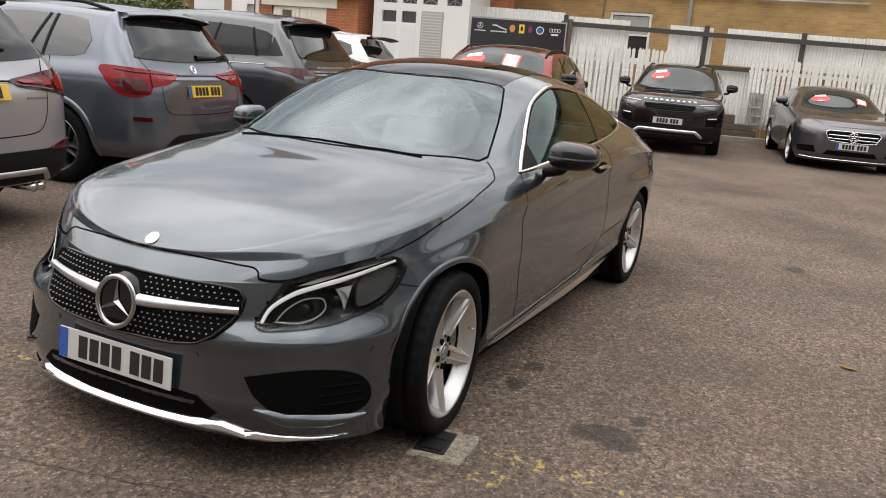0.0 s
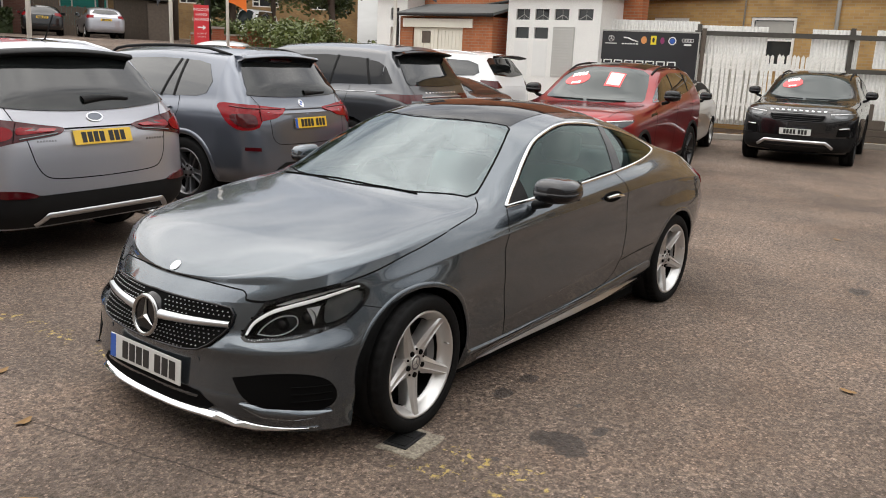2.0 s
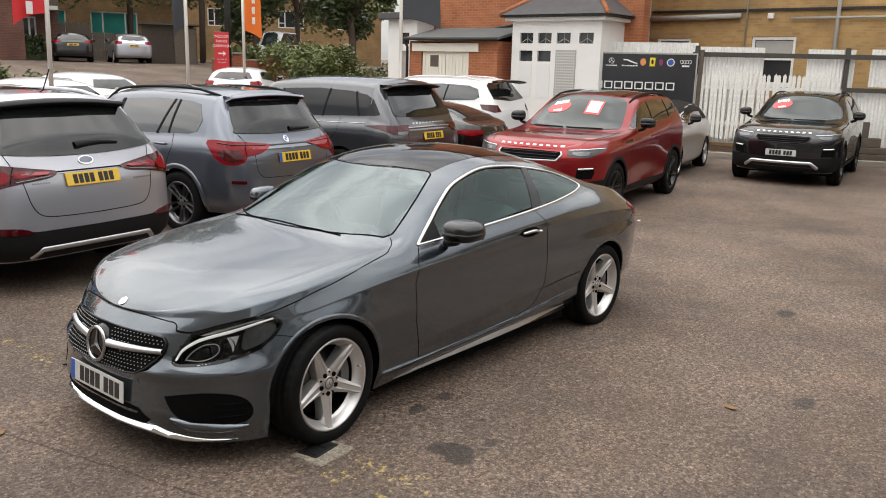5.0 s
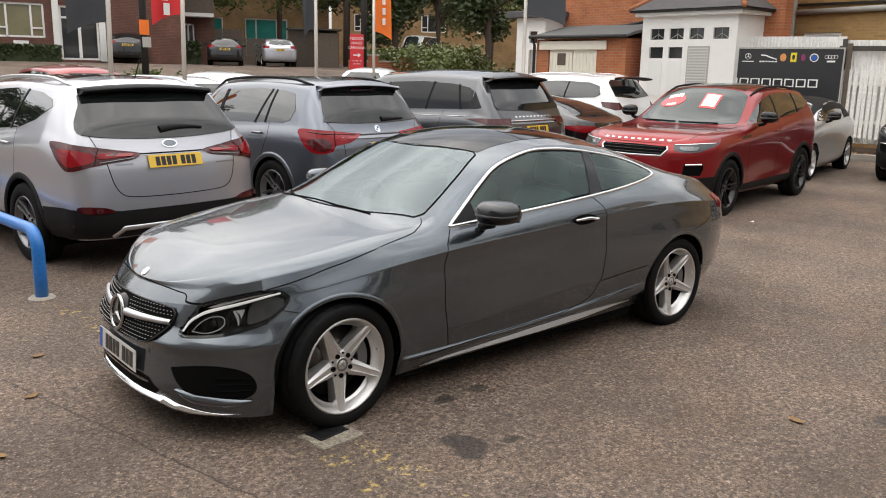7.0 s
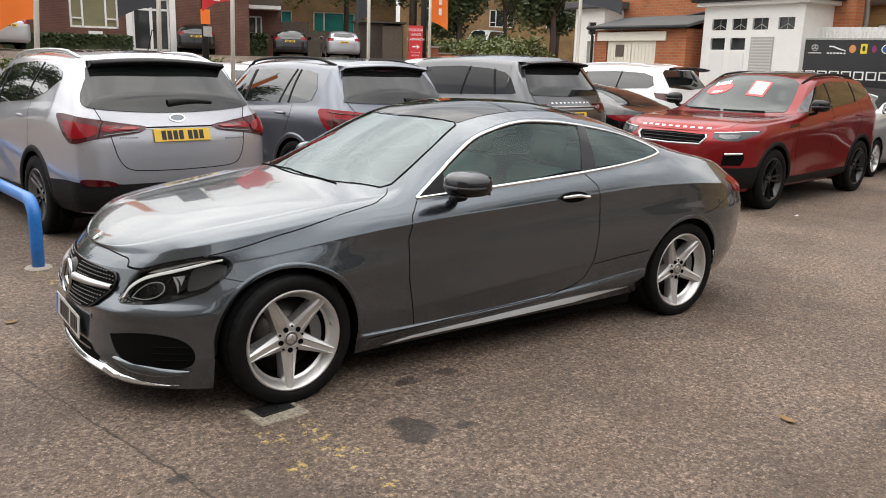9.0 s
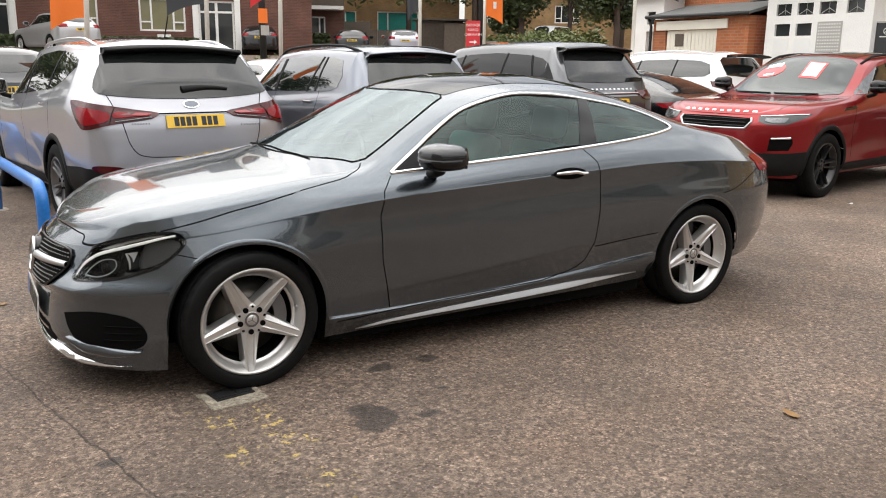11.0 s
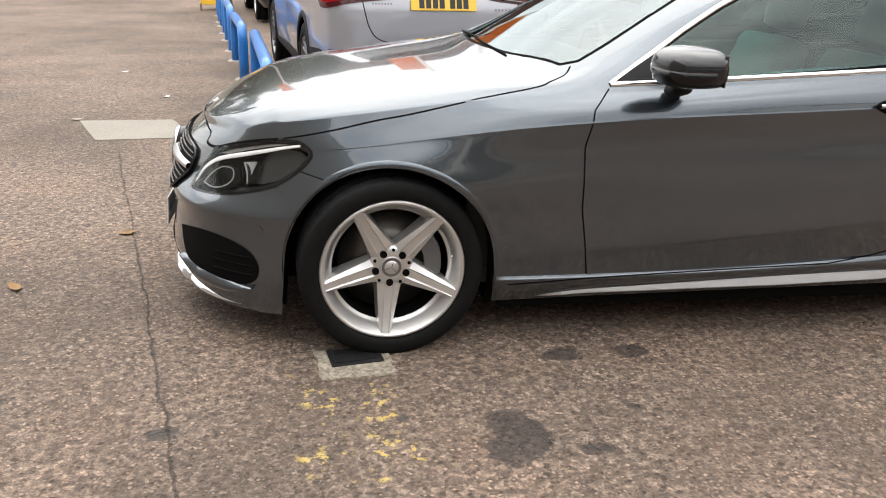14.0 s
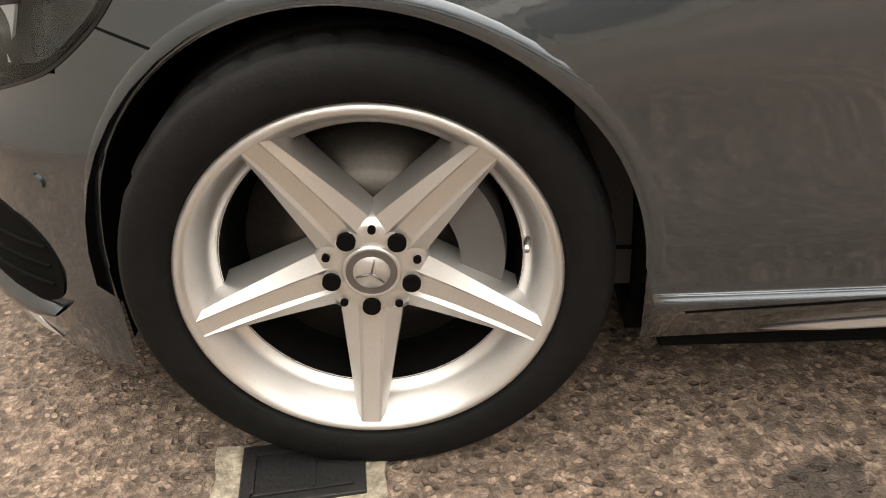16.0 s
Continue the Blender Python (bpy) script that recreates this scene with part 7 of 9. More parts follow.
obj("badge_ring", tube_mesh("badge_ring", [(p.x - 0.02, 0.075 * math.cos(a), 0.61 + 0.075 * math.sin(a)) for a in np.linspace(0, 2 * math.pi, 25)[:-1]], 0.009, M_CHROME, 8, True), sal)
for k in range(3):
    a = math.pi / 2 + k * 2.0944
    obj("badge_arm", tube_mesh("badge_arm", [(p.x - 0.02, 0, 0.61), (p.x - 0.02, 0.07 * math.cos(a), 0.61 + 0.07 * math.sin(a))], 0.008, M_CHROME, 6), sal)
for sd in (-1, 1):
    K.patch("headlamp", [(-0.10, 0.62), (0.05, 0.60), (0.28, 0.68), (0.33, 0.75), (0.10, 0.74), (-0.08, 0.68)], "fcorner", M_CLEARLAMP, sal, 0.005, 0.04, sd, "bright headlamp")
    K.patch("side_intake", [(-0.14, 0.30), (0.20, 0.30), (0.24, 0.40), (-0.10, 0.42)], "fcorner", M_DARK, sal, 0.004, 0.05, sd)
K.patch("lower_intake", [(-0.45, 0.28), (0.45, 0.28), (0.38, 0.36), (-0.38, 0.36)], "front", M_DARK, sal, 0.004, 0.05)
K.strip("splitter", [(-0.85, 0.21), (-0.5, 0.20), (0, 0.205), (0.5, 0.20), (0.85, 0.21)], "front", M_CHROME, sal, 0.022, 0.003, 0.012)
front_plate(K, sal, 0.445, blue=True)

# small silver convertible behind the red car
S9 = car_spec(3.75, 1.68, 1.41, 2.47, 0.66, 0.31, 0.88, 0.98, 0.30, 0.95, 2.25, 2.85, 0.95, 1.0, 0.92, 0.17, n=2.8, nr=3.5, dr=0.5, roofw=0.22)
WIN9 = [(0.55, 1.0), (0.80, 1.15), (1.05, 1.24), (1.6, 1.28), (2.0, 1.24), (2.1, 1.05), (1.5, 1.015)]
mini, K = car("convertible_car", "small silver convertible with black fabric roof", S9, M_LIGHTSILVER, pose(11.9, 3.40, 0, 0, 0, 11), WIN9, wheels=("seven", M_ALLOY, 0.72), roof="blackmirror")
K.patch("fabric_roof", [(0.95, -0.70), (2.3, -0.70), (2.75, -0.66), (2.75, 0.66), (2.3, 0.70), (0.95, 0.70)], "top", M_PLASTIC, mini, 0.008, 0.06, -1, "black fabric folding roof")
half = [(0.34, 0.0), (0.40, -0.45), (0.50, -0.58), (0.88, -0.55), (0.92, 0.0)]
K.patch("windscreen", half + [(x, -y) for x, y in half[-2:0:-1]], "top", M_SCREEN, mini, 0.004, 0.06)
price_sticker(K, mini, 0.66, -0.30, 0.24, 0.26, False)
for sd in (-1, 1):
    K.patch("fabric_side", [(0.62, 1.07), (0.80, 1.165), (1.05, 1.25), (1.6, 1.29), (2.0, 1.25), (2.11, 1.05), (2.10, 1.02), (2.62, 1.04), (2.50, 1.20), (2.2, 1.34), (1.5, 1.37), (1.0, 1.32), (0.75, 1.19)], "side", M_PLASTIC, mini, 0.007, 0.05, sd, "black fabric roof side")
for sd in (-1, 1):
    K.patch("headlamp", arc(0.12, 0.74, 0.10, 0.09), "fcorner", M_CLEARLAMP, mini, 0.006, 0.04, sd, "round chrome-rimmed headlamp")

# cars further off: plain bodies with glass, lamps and plates


def far_car(name, label, spec, paint_m, m, tint=M_TINT):
    L, W, H, wb, fo, ty, b0, b1, tz = spec
    S = car_spec(L, W, H, wb, fo, ty, b0 - 0.12, b0, 0.45, 1.2, L - fo - 0.75, L - fo - 0.12, b0, b1, tz, 0.2, nr=3.8, dr=0.55)
    x1 = L - fo
    win = [(0.72, b0 + 0.05), (1.1, b0 + (H - b0) * 0.5), (1.5, H - 0.17), (2.0, H - 0.14), (x1 - 0.95, H - 0.16), (x1 - 0.72, H - 0.26), (x1 - 0.75, b1 + 0.09), (1.6, (b0 + b1) / 2 + 0.06)]
    g, K = car(name, label, S, paint_m, m, win, pillars=[[(1.6, (b0 + b1) / 2 + 0.06), (1.66, H - 0.16)]], wheels=("seven", M_ALLOY, 0.68))
    t = [(0.0, H - 0.16), (-0.45, H - 0.16), (-0.60, b1 + 0.10), (0.0, b1 + 0.05)]
    K.patch("rear_window", t + [(0.60, b1 + 0.10), (0.45, H - 0.16)], "rear", tint, g, 0.004, 0.08)
    half = [(0.52, 0.0), (0.56, -0.4), (0.66, -0.6), (1.1, -0.55), (1.15, 0.0)]
    K.patch("windscreen", half + [(x, -y) for x, y in half[-2:0:-1]], "top", M_SCREEN, g, 0.004, 0.08)
    for sd in (-1, 1):
        K.patch("tail_lamp", [(0.45, tz - 0.02), (0.72, tz - 0.04), (0.92, tz + 0.04), (0.80, tz + 0.12), (0.50, tz + 0.10)], "rcorner", M_REDLENS, g, 0.012, 0.05, sd)
    rear_plate(K, g, tz - 0.10)
    return g


HATCH = (4.35, 1.84, 1.48, 2.64, 0.88, 0.32, 0.96, 1.04, 0.95)
SUVF = (4.55, 1.86, 1.64, 2.68, 0.90, 0.35, 1.02, 1.14, 1.02)
SALF = (4.75, 1.84, 1.44, 2.85, 0.85, 0.32, 0.92, 1.0, 0.92)
far_car("hatchback_car", "white hatchback parked in the second row", HATCH, M_WHITE, pose(5.2, 16.2, 0.03, 0, 0, -82))
far_car("hatchback_car", "white hatchback parked in the second row", HATCH, M_WHITE, pose(7.2, 18.2, 0.12, 0, 0, -82))
far_car("hatchback_car", "white hatchback beside the red sign", HATCH, M_WHITE, pose(15.2, 19.4, 0.3, 0, 0, 220))
far_car("sport_utility_car", "red utility car parked in the second row", SUVF, M_RED, pose(3.0, 16.8, 0.06, 0, 0, -82))
far_car("sport_utility_car", "near-black utility car parked beside blue rails", SUVF, M_NIGHTGREY, pose(-0.70, 14.5, 0.03, 0, 0, -82))
far_car("hatchback_car", "silver hatchback parked at the yard's entrance", HATCH, M_SILVER, pose(-0.9, 20.2, 0.2, 0, 0, -95))

# ---------------------------------------------------------------- ground


def ground_z(x, y):
    s = min(1.0, max(0.0, (y - 13.0) / 22.0))
    return 1.68 * s * s * (3 - 2 * s) + 0.012 * max(0.0, min(y, 200) - 35)


xs = [-900, -200, -60, -30] + list(np.arange(-20, 61, 2.0)) + [100, 200, 900]
ys = [-900, -200, -60, -30, -16] + list(np.arange(-8, 70, 1.5)) + [80, 120, 200, 900]
vs = [(x, y, ground_z(x, y)) for y in ys for x in xs]
fs = [(j * len(xs) + i, j * len(xs) + i + 1, (j + 1) * len(xs) + i + 1, (j + 1) * len(xs) + i) for j in range(len(ys) - 1) for i in range(len(xs) - 1)]
ground = new("ground", mesh_from("ground", vs, fs, M_ASPHALT))
tagged(ground, "worn brown-grey asphalt yard with stains and flaked yellow paint", "ground", kind="structure")


def thing(name, label, category, m=None, group="", kind=""):
    g = new(name)
    if m is not None:
        g.matrix_basis = m
    return tagged(g, label, category, group, kind)


# the lid in its concrete surround by the front wheel
cover = thing("utility_cover", "small black lid set in a stained ragged concrete surround", "drain cover", pose(-0.125, -0.935, 0.0, 0, 0, 9))
# the surround was cast by hand: its edge is ragged
rg_ = random.Random(17)
edge = []
for (xa, ya), (xb, yb) in (((-0.13, -0.10), (0.12, -0.11)), ((0.12, -0.11), (0.122, 0.10)), ((0.122, 0.10), (-0.125, 0.10)), ((-0.125, 0.10), (-0.13, -0.10))):
    for i in range(7):
        edge.append((xa + (xb - xa) * i / 7 + rg_.uniform(-0.008, 0.008), ya + (yb - ya) * i / 7 + rg_.uniform(-0.008, 0.008)))
bm = bmesh.new()
lo = [bm.verts.new((x * 1.04, y * 1.04, -0.02)) for x, y in edge]
hi = [bm.verts.new((x, y, 0.005)) for x, y in edge]
bm.faces.new(hi)
for i in range(len(edge)):
    j = (i + 1) % len(edge)
    bm.faces.new((lo[i], lo[j], hi[j], hi[i]))
bmesh.ops.recalc_face_normals(bm, faces=bm.faces)
part("surround", bm, M_STAINED, cover)
part("lid", box(bmesh.new(), -0.085, 0.098, -0.025, 0.095, -0.01, 0.010, 0.003), M_LID, cover)
part("lid_rib", box(bmesh.new(), -0.068, 0.080, -0.010, -0.004, 0.009, 0.014, 0.001), M_LID, cover)
part("lid_rib", box(bmesh.new(), -0.068, 0.080, 0.070, 0.076, 0.009, 0.014, 0.001), M_LID, cover)
part("lid_rib", box(bmesh.new(), -0.068, -0.062, -0.010, 0.076, 0.009, 0.014, 0.001), M_LID, cover)
part("lid_rib", box(bmesh.new(), 0.020, 0.026, -0.010, 0.076, 0.009, 0.014, 0.001), M_LID, cover)
bm = bmesh.new()
q = [bm.verts.new(v) for v in ((-1.76, 2.44, 0), (-1.08, 2.54, 0), (-1.35, 3.16, 0), (-2.03, 3.10, 0))]
f = bm.faces.new(q)
r = bmesh.ops.extrude_face_region(bm, geom=[f])
for v in r["geom"]:
    if isinstance(v, bmesh.types.BMVert):
        v.co.z = 0.005
bmesh.ops.recalc_face_normals(bm, faces=bm.faces)
slab = part("concrete_slab", bm, M_SLAB, None)
tagged(slab, "pale concrete slab let into the asphalt", "slab", kind="structure")
# scattered fallen leaves and litter
for i, (x, y, rot, m_) in enumerate(((-2.05, 3.14, 20, M_CONC), (-1.55, 4.15, 70, M_PAPER), (-0.95, 1.1, 10, M_DEADLEAF), (-1.9, 0.9, 50, M_DEADLEAF), (-1.45, -0.2, 130, M_DEADLEAF), (-2.2, 5.6, 30, M_PAPER), (1.9, -2.3, 80, M_DEADLEAF), (4.6, 0.7, 20, M_DEADLEAF), (6.2, -1.3, 75, M_DEADLEAF), (7.25, 0.98, 5, M_PAPER), (9.4, -0.6, 45, M_DEADLEAF), (-1.15, 0.45, 15, M_DEADLEAF))):
    bm = bmesh.new()
    a = [bm.verts.new((0.045 * math.cos(t) * (1 + 0.25 * math.sin(3 * t)), 0.022 * math.sin(t), 0.006 + 0.010 * abs(math.cos(t)))) for t in np.linspace(0, 2 * math.pi, 11)[:-1]]
    c = bm.verts.new((0, 0, 0.004))
    for k in range(10):
        bm.faces.new((c, a[k], a[(k + 1) % 10]))
    o = part("fallen_leaf", bm, m_, None, "", False, pose(x, y, 0, 0, 0, rot))
    tagged(o, "small curled leaf lying on the asphalt", "leaf", "fallen leaves")

# blue hoop rails along the bays
RUN = [(-0.565, 2.47), (-0.80, 4.72), (-0.95, 5.22), (-1.15, 6.6), (-1.27, 7.5), (-1.43, 8.7), (-1.55, 9.6), (-1.70, 10.7), (-1.80, 11.4), (-1.95, 12.6)]
for (xa, ya), (xb, yb) in zip(RUN[0::2], RUN[1::2]):
    d = Vector((xb - xa, yb - ya, 0))
    L = d.length
    bend = [(0.15 - 0.15 * math.cos(a), 0.37 + 0.15 * math.sin(a)) for a in np.linspace(0, math.pi / 2, 8)]
    pts = [(0, 0, -0.05), (0, 0, 0.2)] + [(x, 0, z) for x, z in bend] + [(L - x, 0, z) for x, z in reversed(bend)] + [(L, 0, 0.2), (L, 0, -0.05)]
    o = obj("hoop_rail", tube_mesh("hoop_rail", pts, 0.048, M_BLUE, 14), None, pose(xa, ya, 0, 0, 0, math.degrees(math.atan2(d.y, d.x))))
    tagged(o, "bright blue painted steel hoop rail set in asphalt", "rail", "blue hoop rails")
    for x, y in ((xa, ya), (xb, yb)):
        bm = bmesh.new()
        bmesh.ops.create_cone(bm, cap_ends=True, segments=18, radius1=0.10, radius2=0.085, depth=0.012, matrix=pose(x, y, 0.006))
        tagged(part("rail_footing", bm, M_CONC, None), "round concrete footing of a blue rail", "footing", "rail footings", "structure")

# yellow board on a trestle at the entrance
ab = thing("trestle_board", "yellow folding trestle board at the yard entrance", "sign", pose(-2.2, 13.9, 0, 0, 0, 10))
part("front_panel", box(bmesh.new(), -0.22, 0.22, -0.012, 0.012, 0.12, 1.02, 0.005), M_YELLOW, ab, "", False, pose(0, -0.22, 0, -12, 0, 0))
part("rear_panel", box(bmesh.new(), -0.22, 0.22, -0.012, 0.012, 0.12, 1.02, 0.005), M_YELLOW, ab, "", False, pose(0, 0.22, 0, 12, 0, 0))
for x in (-0.24, 0.24):
    part("leg", box(bmesh.new(), x - 0.015, x + 0.015, -0.02, 0.02, 0.0, 0.14), M_OLDWOOD, ab, "", False, pose(0, -0.245, 0, -12, 0, 0))

# ---------------------------------------------------------------- fence line


def along(s):
    """A point of the fence line at the run s (metres) from its first post."""
    d = Vector((0.33, -0.944, 0))
    return Vector((17.0, 4.40, 0)) + d * s


FANG = math.degrees(math.atan2(-0.944, 0.33))
picket_me = None
bm = bmesh.new()
prof = [(-0.038, 0.42), (0.038, 0.42), (0.038, 1.93), (0.0, 1.98), (-0.038, 1.93)]
fr = [bm.verts.new((a, -0.011, b)) for a, b in prof]
bk = [bm.verts.new((a, 0.011, b)) for a, b in prof]
bm.faces.new(fr)
bm.faces.new(bk[::-1])
for i in range(5):
    bm.faces.new((fr[i], bk[i], bk[(i + 1) % 5], fr[(i + 1) % 5]))
bmesh.ops.recalc_face_normals(bm, faces=bm.faces)
picket_me = bpy.data.meshes.new("picket")
bm.to_mesh(picket_me)
bm.free()
picket_me.materials.append(M_WPICKET)
fence = thing("picket_fence", "white painted close picket fence, weathered", "fence", None, "", "structure")
rng = random.Random(4)
for s0, s1 in ((0.0, 3.15), (4.4, 13.5)):
    s = s0
    while s < s1:
        p = along(s)
        o = obj("picket", picket_me, fence, pose(p.x, p.y, rng.uniform(-0.02, 0.02), 0, rng.uniform(-0.9, 0.9), FANG))
        s += 0.108
for z in (0.75, 1.6):
    for s0, s1 in ((0, 3.2), (4.35, 13.5)):
        p = along(s0)
        part("fence_rail", box(bmesh.new(), 0, s1 - s0, 0.012, 0.05, z, z + 0.08), M_WPICKET, fence, "", False, pose(p.x, p.y, 0, 0, 0, FANG))
for s in (-0.1, 3.25, 5.5, 8.2, 11.0):
    p = along(s)
    part("fence_post", box(bmesh.new(), -0.05, 0.05, 0.06, 0.16, 0, 2.62, 0.006), M_DARKWOOD, fence, "", False, pose(p.x, p.y, 0, 0, 0, FANG))
p = along(-0.2)
part("top_rail", box(bmesh.new(), 0, 14, 0.02, 0.06, 2.36, 2.47), M_DARKWOOD, fence, "dark weathered rail", False, pose(p.x, p.y, 0, 0, 0, FANG))
p = along(3.2)
part("middle_rail", box(bmesh.new(), 0, 1.9, 0.02, 0.07, 1.62, 1.72), M_DARKWOOD, fence, "", False, pose(p.x, p.y, 0, 0, 0, FANG))


def corrugated(parent, x0, x1, z0, z1, y, m):
    n = int((x1 - x0) / 0.012)
    vs, fs = [], []
    for i in range(n + 1):
        x = x0 + (x1 - x0) * i / n
        yy = y + 0.012 * math.sin(2 * math.pi * x / 0.076)
        vs += [(x, yy, z0), (x, yy, z1)]
    for i in range(n):
        fs.append((2 * i, 2 * i + 2, 2 * i + 3, 2 * i + 1))
    obj("corrugated_sheet", mesh_from("corrugated_sheet", vs, fs, M_CORR), parent, m)


sheets = thing("sheet_fence", "white painted corrugated sheets behind the pickets", "fence", None, "", "structure")
p = along(0)
fm = pose(p.x, p.y, 0, 0, 0, FANG)
for x0, x1, z0, z1 in ((-3.02, -0.12, 0.3, 2.70), (-0.10, 1.45, 0.3, 2.60), (2.40, 3.42, 1.15, 2.58), (3.45, 5.0, 0.3, 1.66), (3.75, 6.9, 1.75, 2.60), (6.92, 14.0, 0.3, 2.62)):
    corrugated(sheets, x0, x1, z0, z1, (0.62 if x0 < -2 else 0.16) + 0.012 * (x0 % 1), fm)
# raised bed edge under the fence, with fallen leaves and a stack of old timber
bed = thing("bed_edge", "low timber edge of the strip under the fence", "edging", fm, "", "structure")
part("edge_beam", box(bmesh.new(), -0.5, 14, -0.75, -0.60, 0, 0.13, 0.01), M_CONC, bed)
part("soil", box(bmesh.new(), -0.5, 14, -0.60, 0.3, 0, 0.09), M_BARK, bed)
for k, (x, w, h, z) in enumerate(((3.55, 1.1, 0.16, 0.09), (3.60, 0.95, 0.14, 0.26), (3.62, 0.5, 0.2, 0.41), (3.55, 0.30, 0.35, 0.62))):
    o = part("timber_baulk", box(bmesh.new(), x, x + w, -0.42 + 0.03 * k, -0.12, z, z + h, 0.012), M_OLDWOOD, None, "", False, fm)
    tagged(o, "old weathered timber baulk stacked by the fence", "timber", "stacked timber")
rk = thing("wire_rack", "small pale wire rack standing by the timber", "rack", fm @ pose(4.45, -0.3, 0.41))
for x in (0, 0.3):
    for y in (0, 0.25):
        part("upright", box(bmesh.new(), x, x + 0.015, y, y + 0.015, -0.32, 0.75), M_PIPE, rk)
for z in (0.0, 0.2, 0.4, 0.6, 0.74):
    part("wire_shelf", box(bmesh.new(), 0, 0.315, 0, 0.265, z, z + 0.012), M_PIPE, rk)


def leaf_cloud(name, n, place, size, material, seed, parent=None, smin=0.6):
    """Many small leaf blades; place(rng) gives the middle of each."""
    r = random.Random(seed)
    vs, fs = [], []
    for i in range(n):
        c = place(r)
        a, b = r.uniform(0, 2 * math.pi), r.uniform(-0.9, 0.9)
        u = Vector((math.cos(a) * math.cos(b), math.sin(a) * math.cos(b), math.sin(b)))
        w = u.cross(Vector((r.uniform(-1, 1), r.uniform(-1, 1), r.uniform(-1, 1)))).normalized()
        s = size * r.uniform(smin, 1.3)
        k = len(vs)
        vs += [c - u * s, c + w * s * 0.45, c + u * s, c - w * s * 0.45]
        fs.append((k, k + 1, k + 2, k + 3))
    return obj(name, mesh_from(name, vs, fs, material, False), parent)


ll = leaf_cloud("fallen_leaf_litter", 900, lambda r: along(r.uniform(-0.4, 9)) + Vector((-0.944 * r.uniform(0.1, 0.75), -0.33 * 0.4, r.uniform(0.095, 0.13))), 0.035, M_DEADLEAF, 8)
tagged(ll, "brown fallen leaves heaped under the fence", "leaves", kind="stuff")

# ---------------------------------------------------------------- the dealer's board
A, B = Vector((16.22, 7.32, 0)), Vector((16.90, 4.46, 0))
ang = math.degrees(math.atan2((B - A).y, (B - A).x))
LB_ = (B - A).length
board = thing("dealer_board", "large black dealer's board with pale emblems on posts", "sign", pose(A.x, A.y, 0, 0, 0, ang))
part("panel", box(bmesh.new(), 0, LB_, 0.0, 0.04, 0.62, 2.40, 0.004), M_SIGN, board)
for z0, z1, x0, x1 in ((2.395, 2.43, -0.03, LB_ + 0.03), (0.60, 0.63, -0.03, LB_ + 0.03)):
    part("frame", box(bmesh.new(), x0, x1, -0.012, 0.05, z0, z1), M_PIPE, board)
for x0, x1 in ((-0.03, 0.0), (LB_, LB_ + 0.03)):
    part("frame", box(bmesh.new(), x0, x1, -0.012, 0.05, 0.63, 2.395), M_PIPE, board)
for x in (-0.12, LB_ + 0.10):
    part("post", box(bmesh.new(), x - 0.05, x + 0.05, 0.05, 0.15, 0, 2.52, 0.005), M_OLDWOOD, board)


def flat_disc(name, parent, x, z, rx, rz, mat_, y=-0.006, ring=0.0, n=24):
    bm = bmesh.new()
    out = [bm.verts.new((x + rx * math.cos(a), y, z + rz * math.sin(a))) for a in np.linspace(0, 2 * math.pi, n + 1)[:-1]]
    if ring:
        inn = [bm.verts.new((x + (rx - ring) * math.cos(a), y, z + (rz - ring) * math.sin(a))) for a in np.linspace(0, 2 * math.pi, n + 1)[:-1]]
        for i in range(n):
            bm.faces.new((out[i], out[(i + 1) % n], inn[(i + 1) % n], inn[i]))
    else:
        bm.faces.new(out)
    r = bmesh.ops.extrude_face_region(bm, geom=bm.faces[:])
    for v in r["geom"]:
        if isinstance(v, bmesh.types.BMVert):
            v.co.y -= 0.006
    bmesh.ops.recalc_face_normals(bm, faces=bm.faces)
    return part(name, bm, mat_, parent)


def sign_bar(parent, x0, x1, z0, z1, mat_=None, y=-0.012):
    return part("sign_bar", box(bmesh.new(), x0, x1, y, -0.001, z0, z1), mat_ or M_PAPER, parent)


M_GOLD = mat("gold_emblem", (0.70, 0.30, 0.10), 0.4, 0, 0, 0.1, 9)
M_LEMON = mat("yellow_emblem", (0.85, 0.68, 0.03), 0.4, 0, 0, 0.1, 9)
M_PLUM = mat("plum_emblem", (0.25, 0.03, 0.12), 0.4, 0, 0, 0.1, 9)
def board_bar(x0, x1, z0, z1, mat_=None):
    return sign_bar(board, x0 * 1.03, x1 * 1.03, z0, z1, mat_)


def board_disc(x, z, rx, rz, mat_, y=-0.006, ring=0.0):
    return flat_disc("emblem", board, x * 1.03, z, rx, rz, mat_, y, ring)


ez = 2.20
for i in range(9):
    board_bar(0.08 + 0.052 * i, 0.08 + 0.052 * i + 0.036, ez - 0.10, ez - 0.055)
board_disc(0.30, ez + 0.02, 0.055, 0.022, M_PAPER)
board_disc(0.82, ez + 0.02, 0.072, 0.072, M_PAPER, ring=0.010)
for k in range(3):
    a = math.pi / 2 + k * 2.0944
    obj("emblem_arm", tube_mesh("emblem_arm", [(0.845, -0.01, ez + 0.02), (0.845 + 0.07 * math.cos(a), -0.01, ez + 0.02 + 0.07 * math.sin(a))], 0.007, M_PAPER, 6), board)
board_bar(0.68, 0.96, ez - 0.105, ez - 0.085)
obj("emblem", tube_mesh("emblem", [(1.15, -0.01, ez + 0.05), (1.25, -0.01, ez + 0.045), (1.36, -0.01, ez + 0.0), (1.51, -0.01, ez - 0.045)], 0.016, M_PAPER, 8), board)
for i in range(6):
    board_bar(1.08 + 0.068 * i, 1.08 + 0.068 * i + 0.048, ez - 0.11, ez - 0.08)
board_disc(1.60, ez, 0.07, 0.09, M_GOLD)
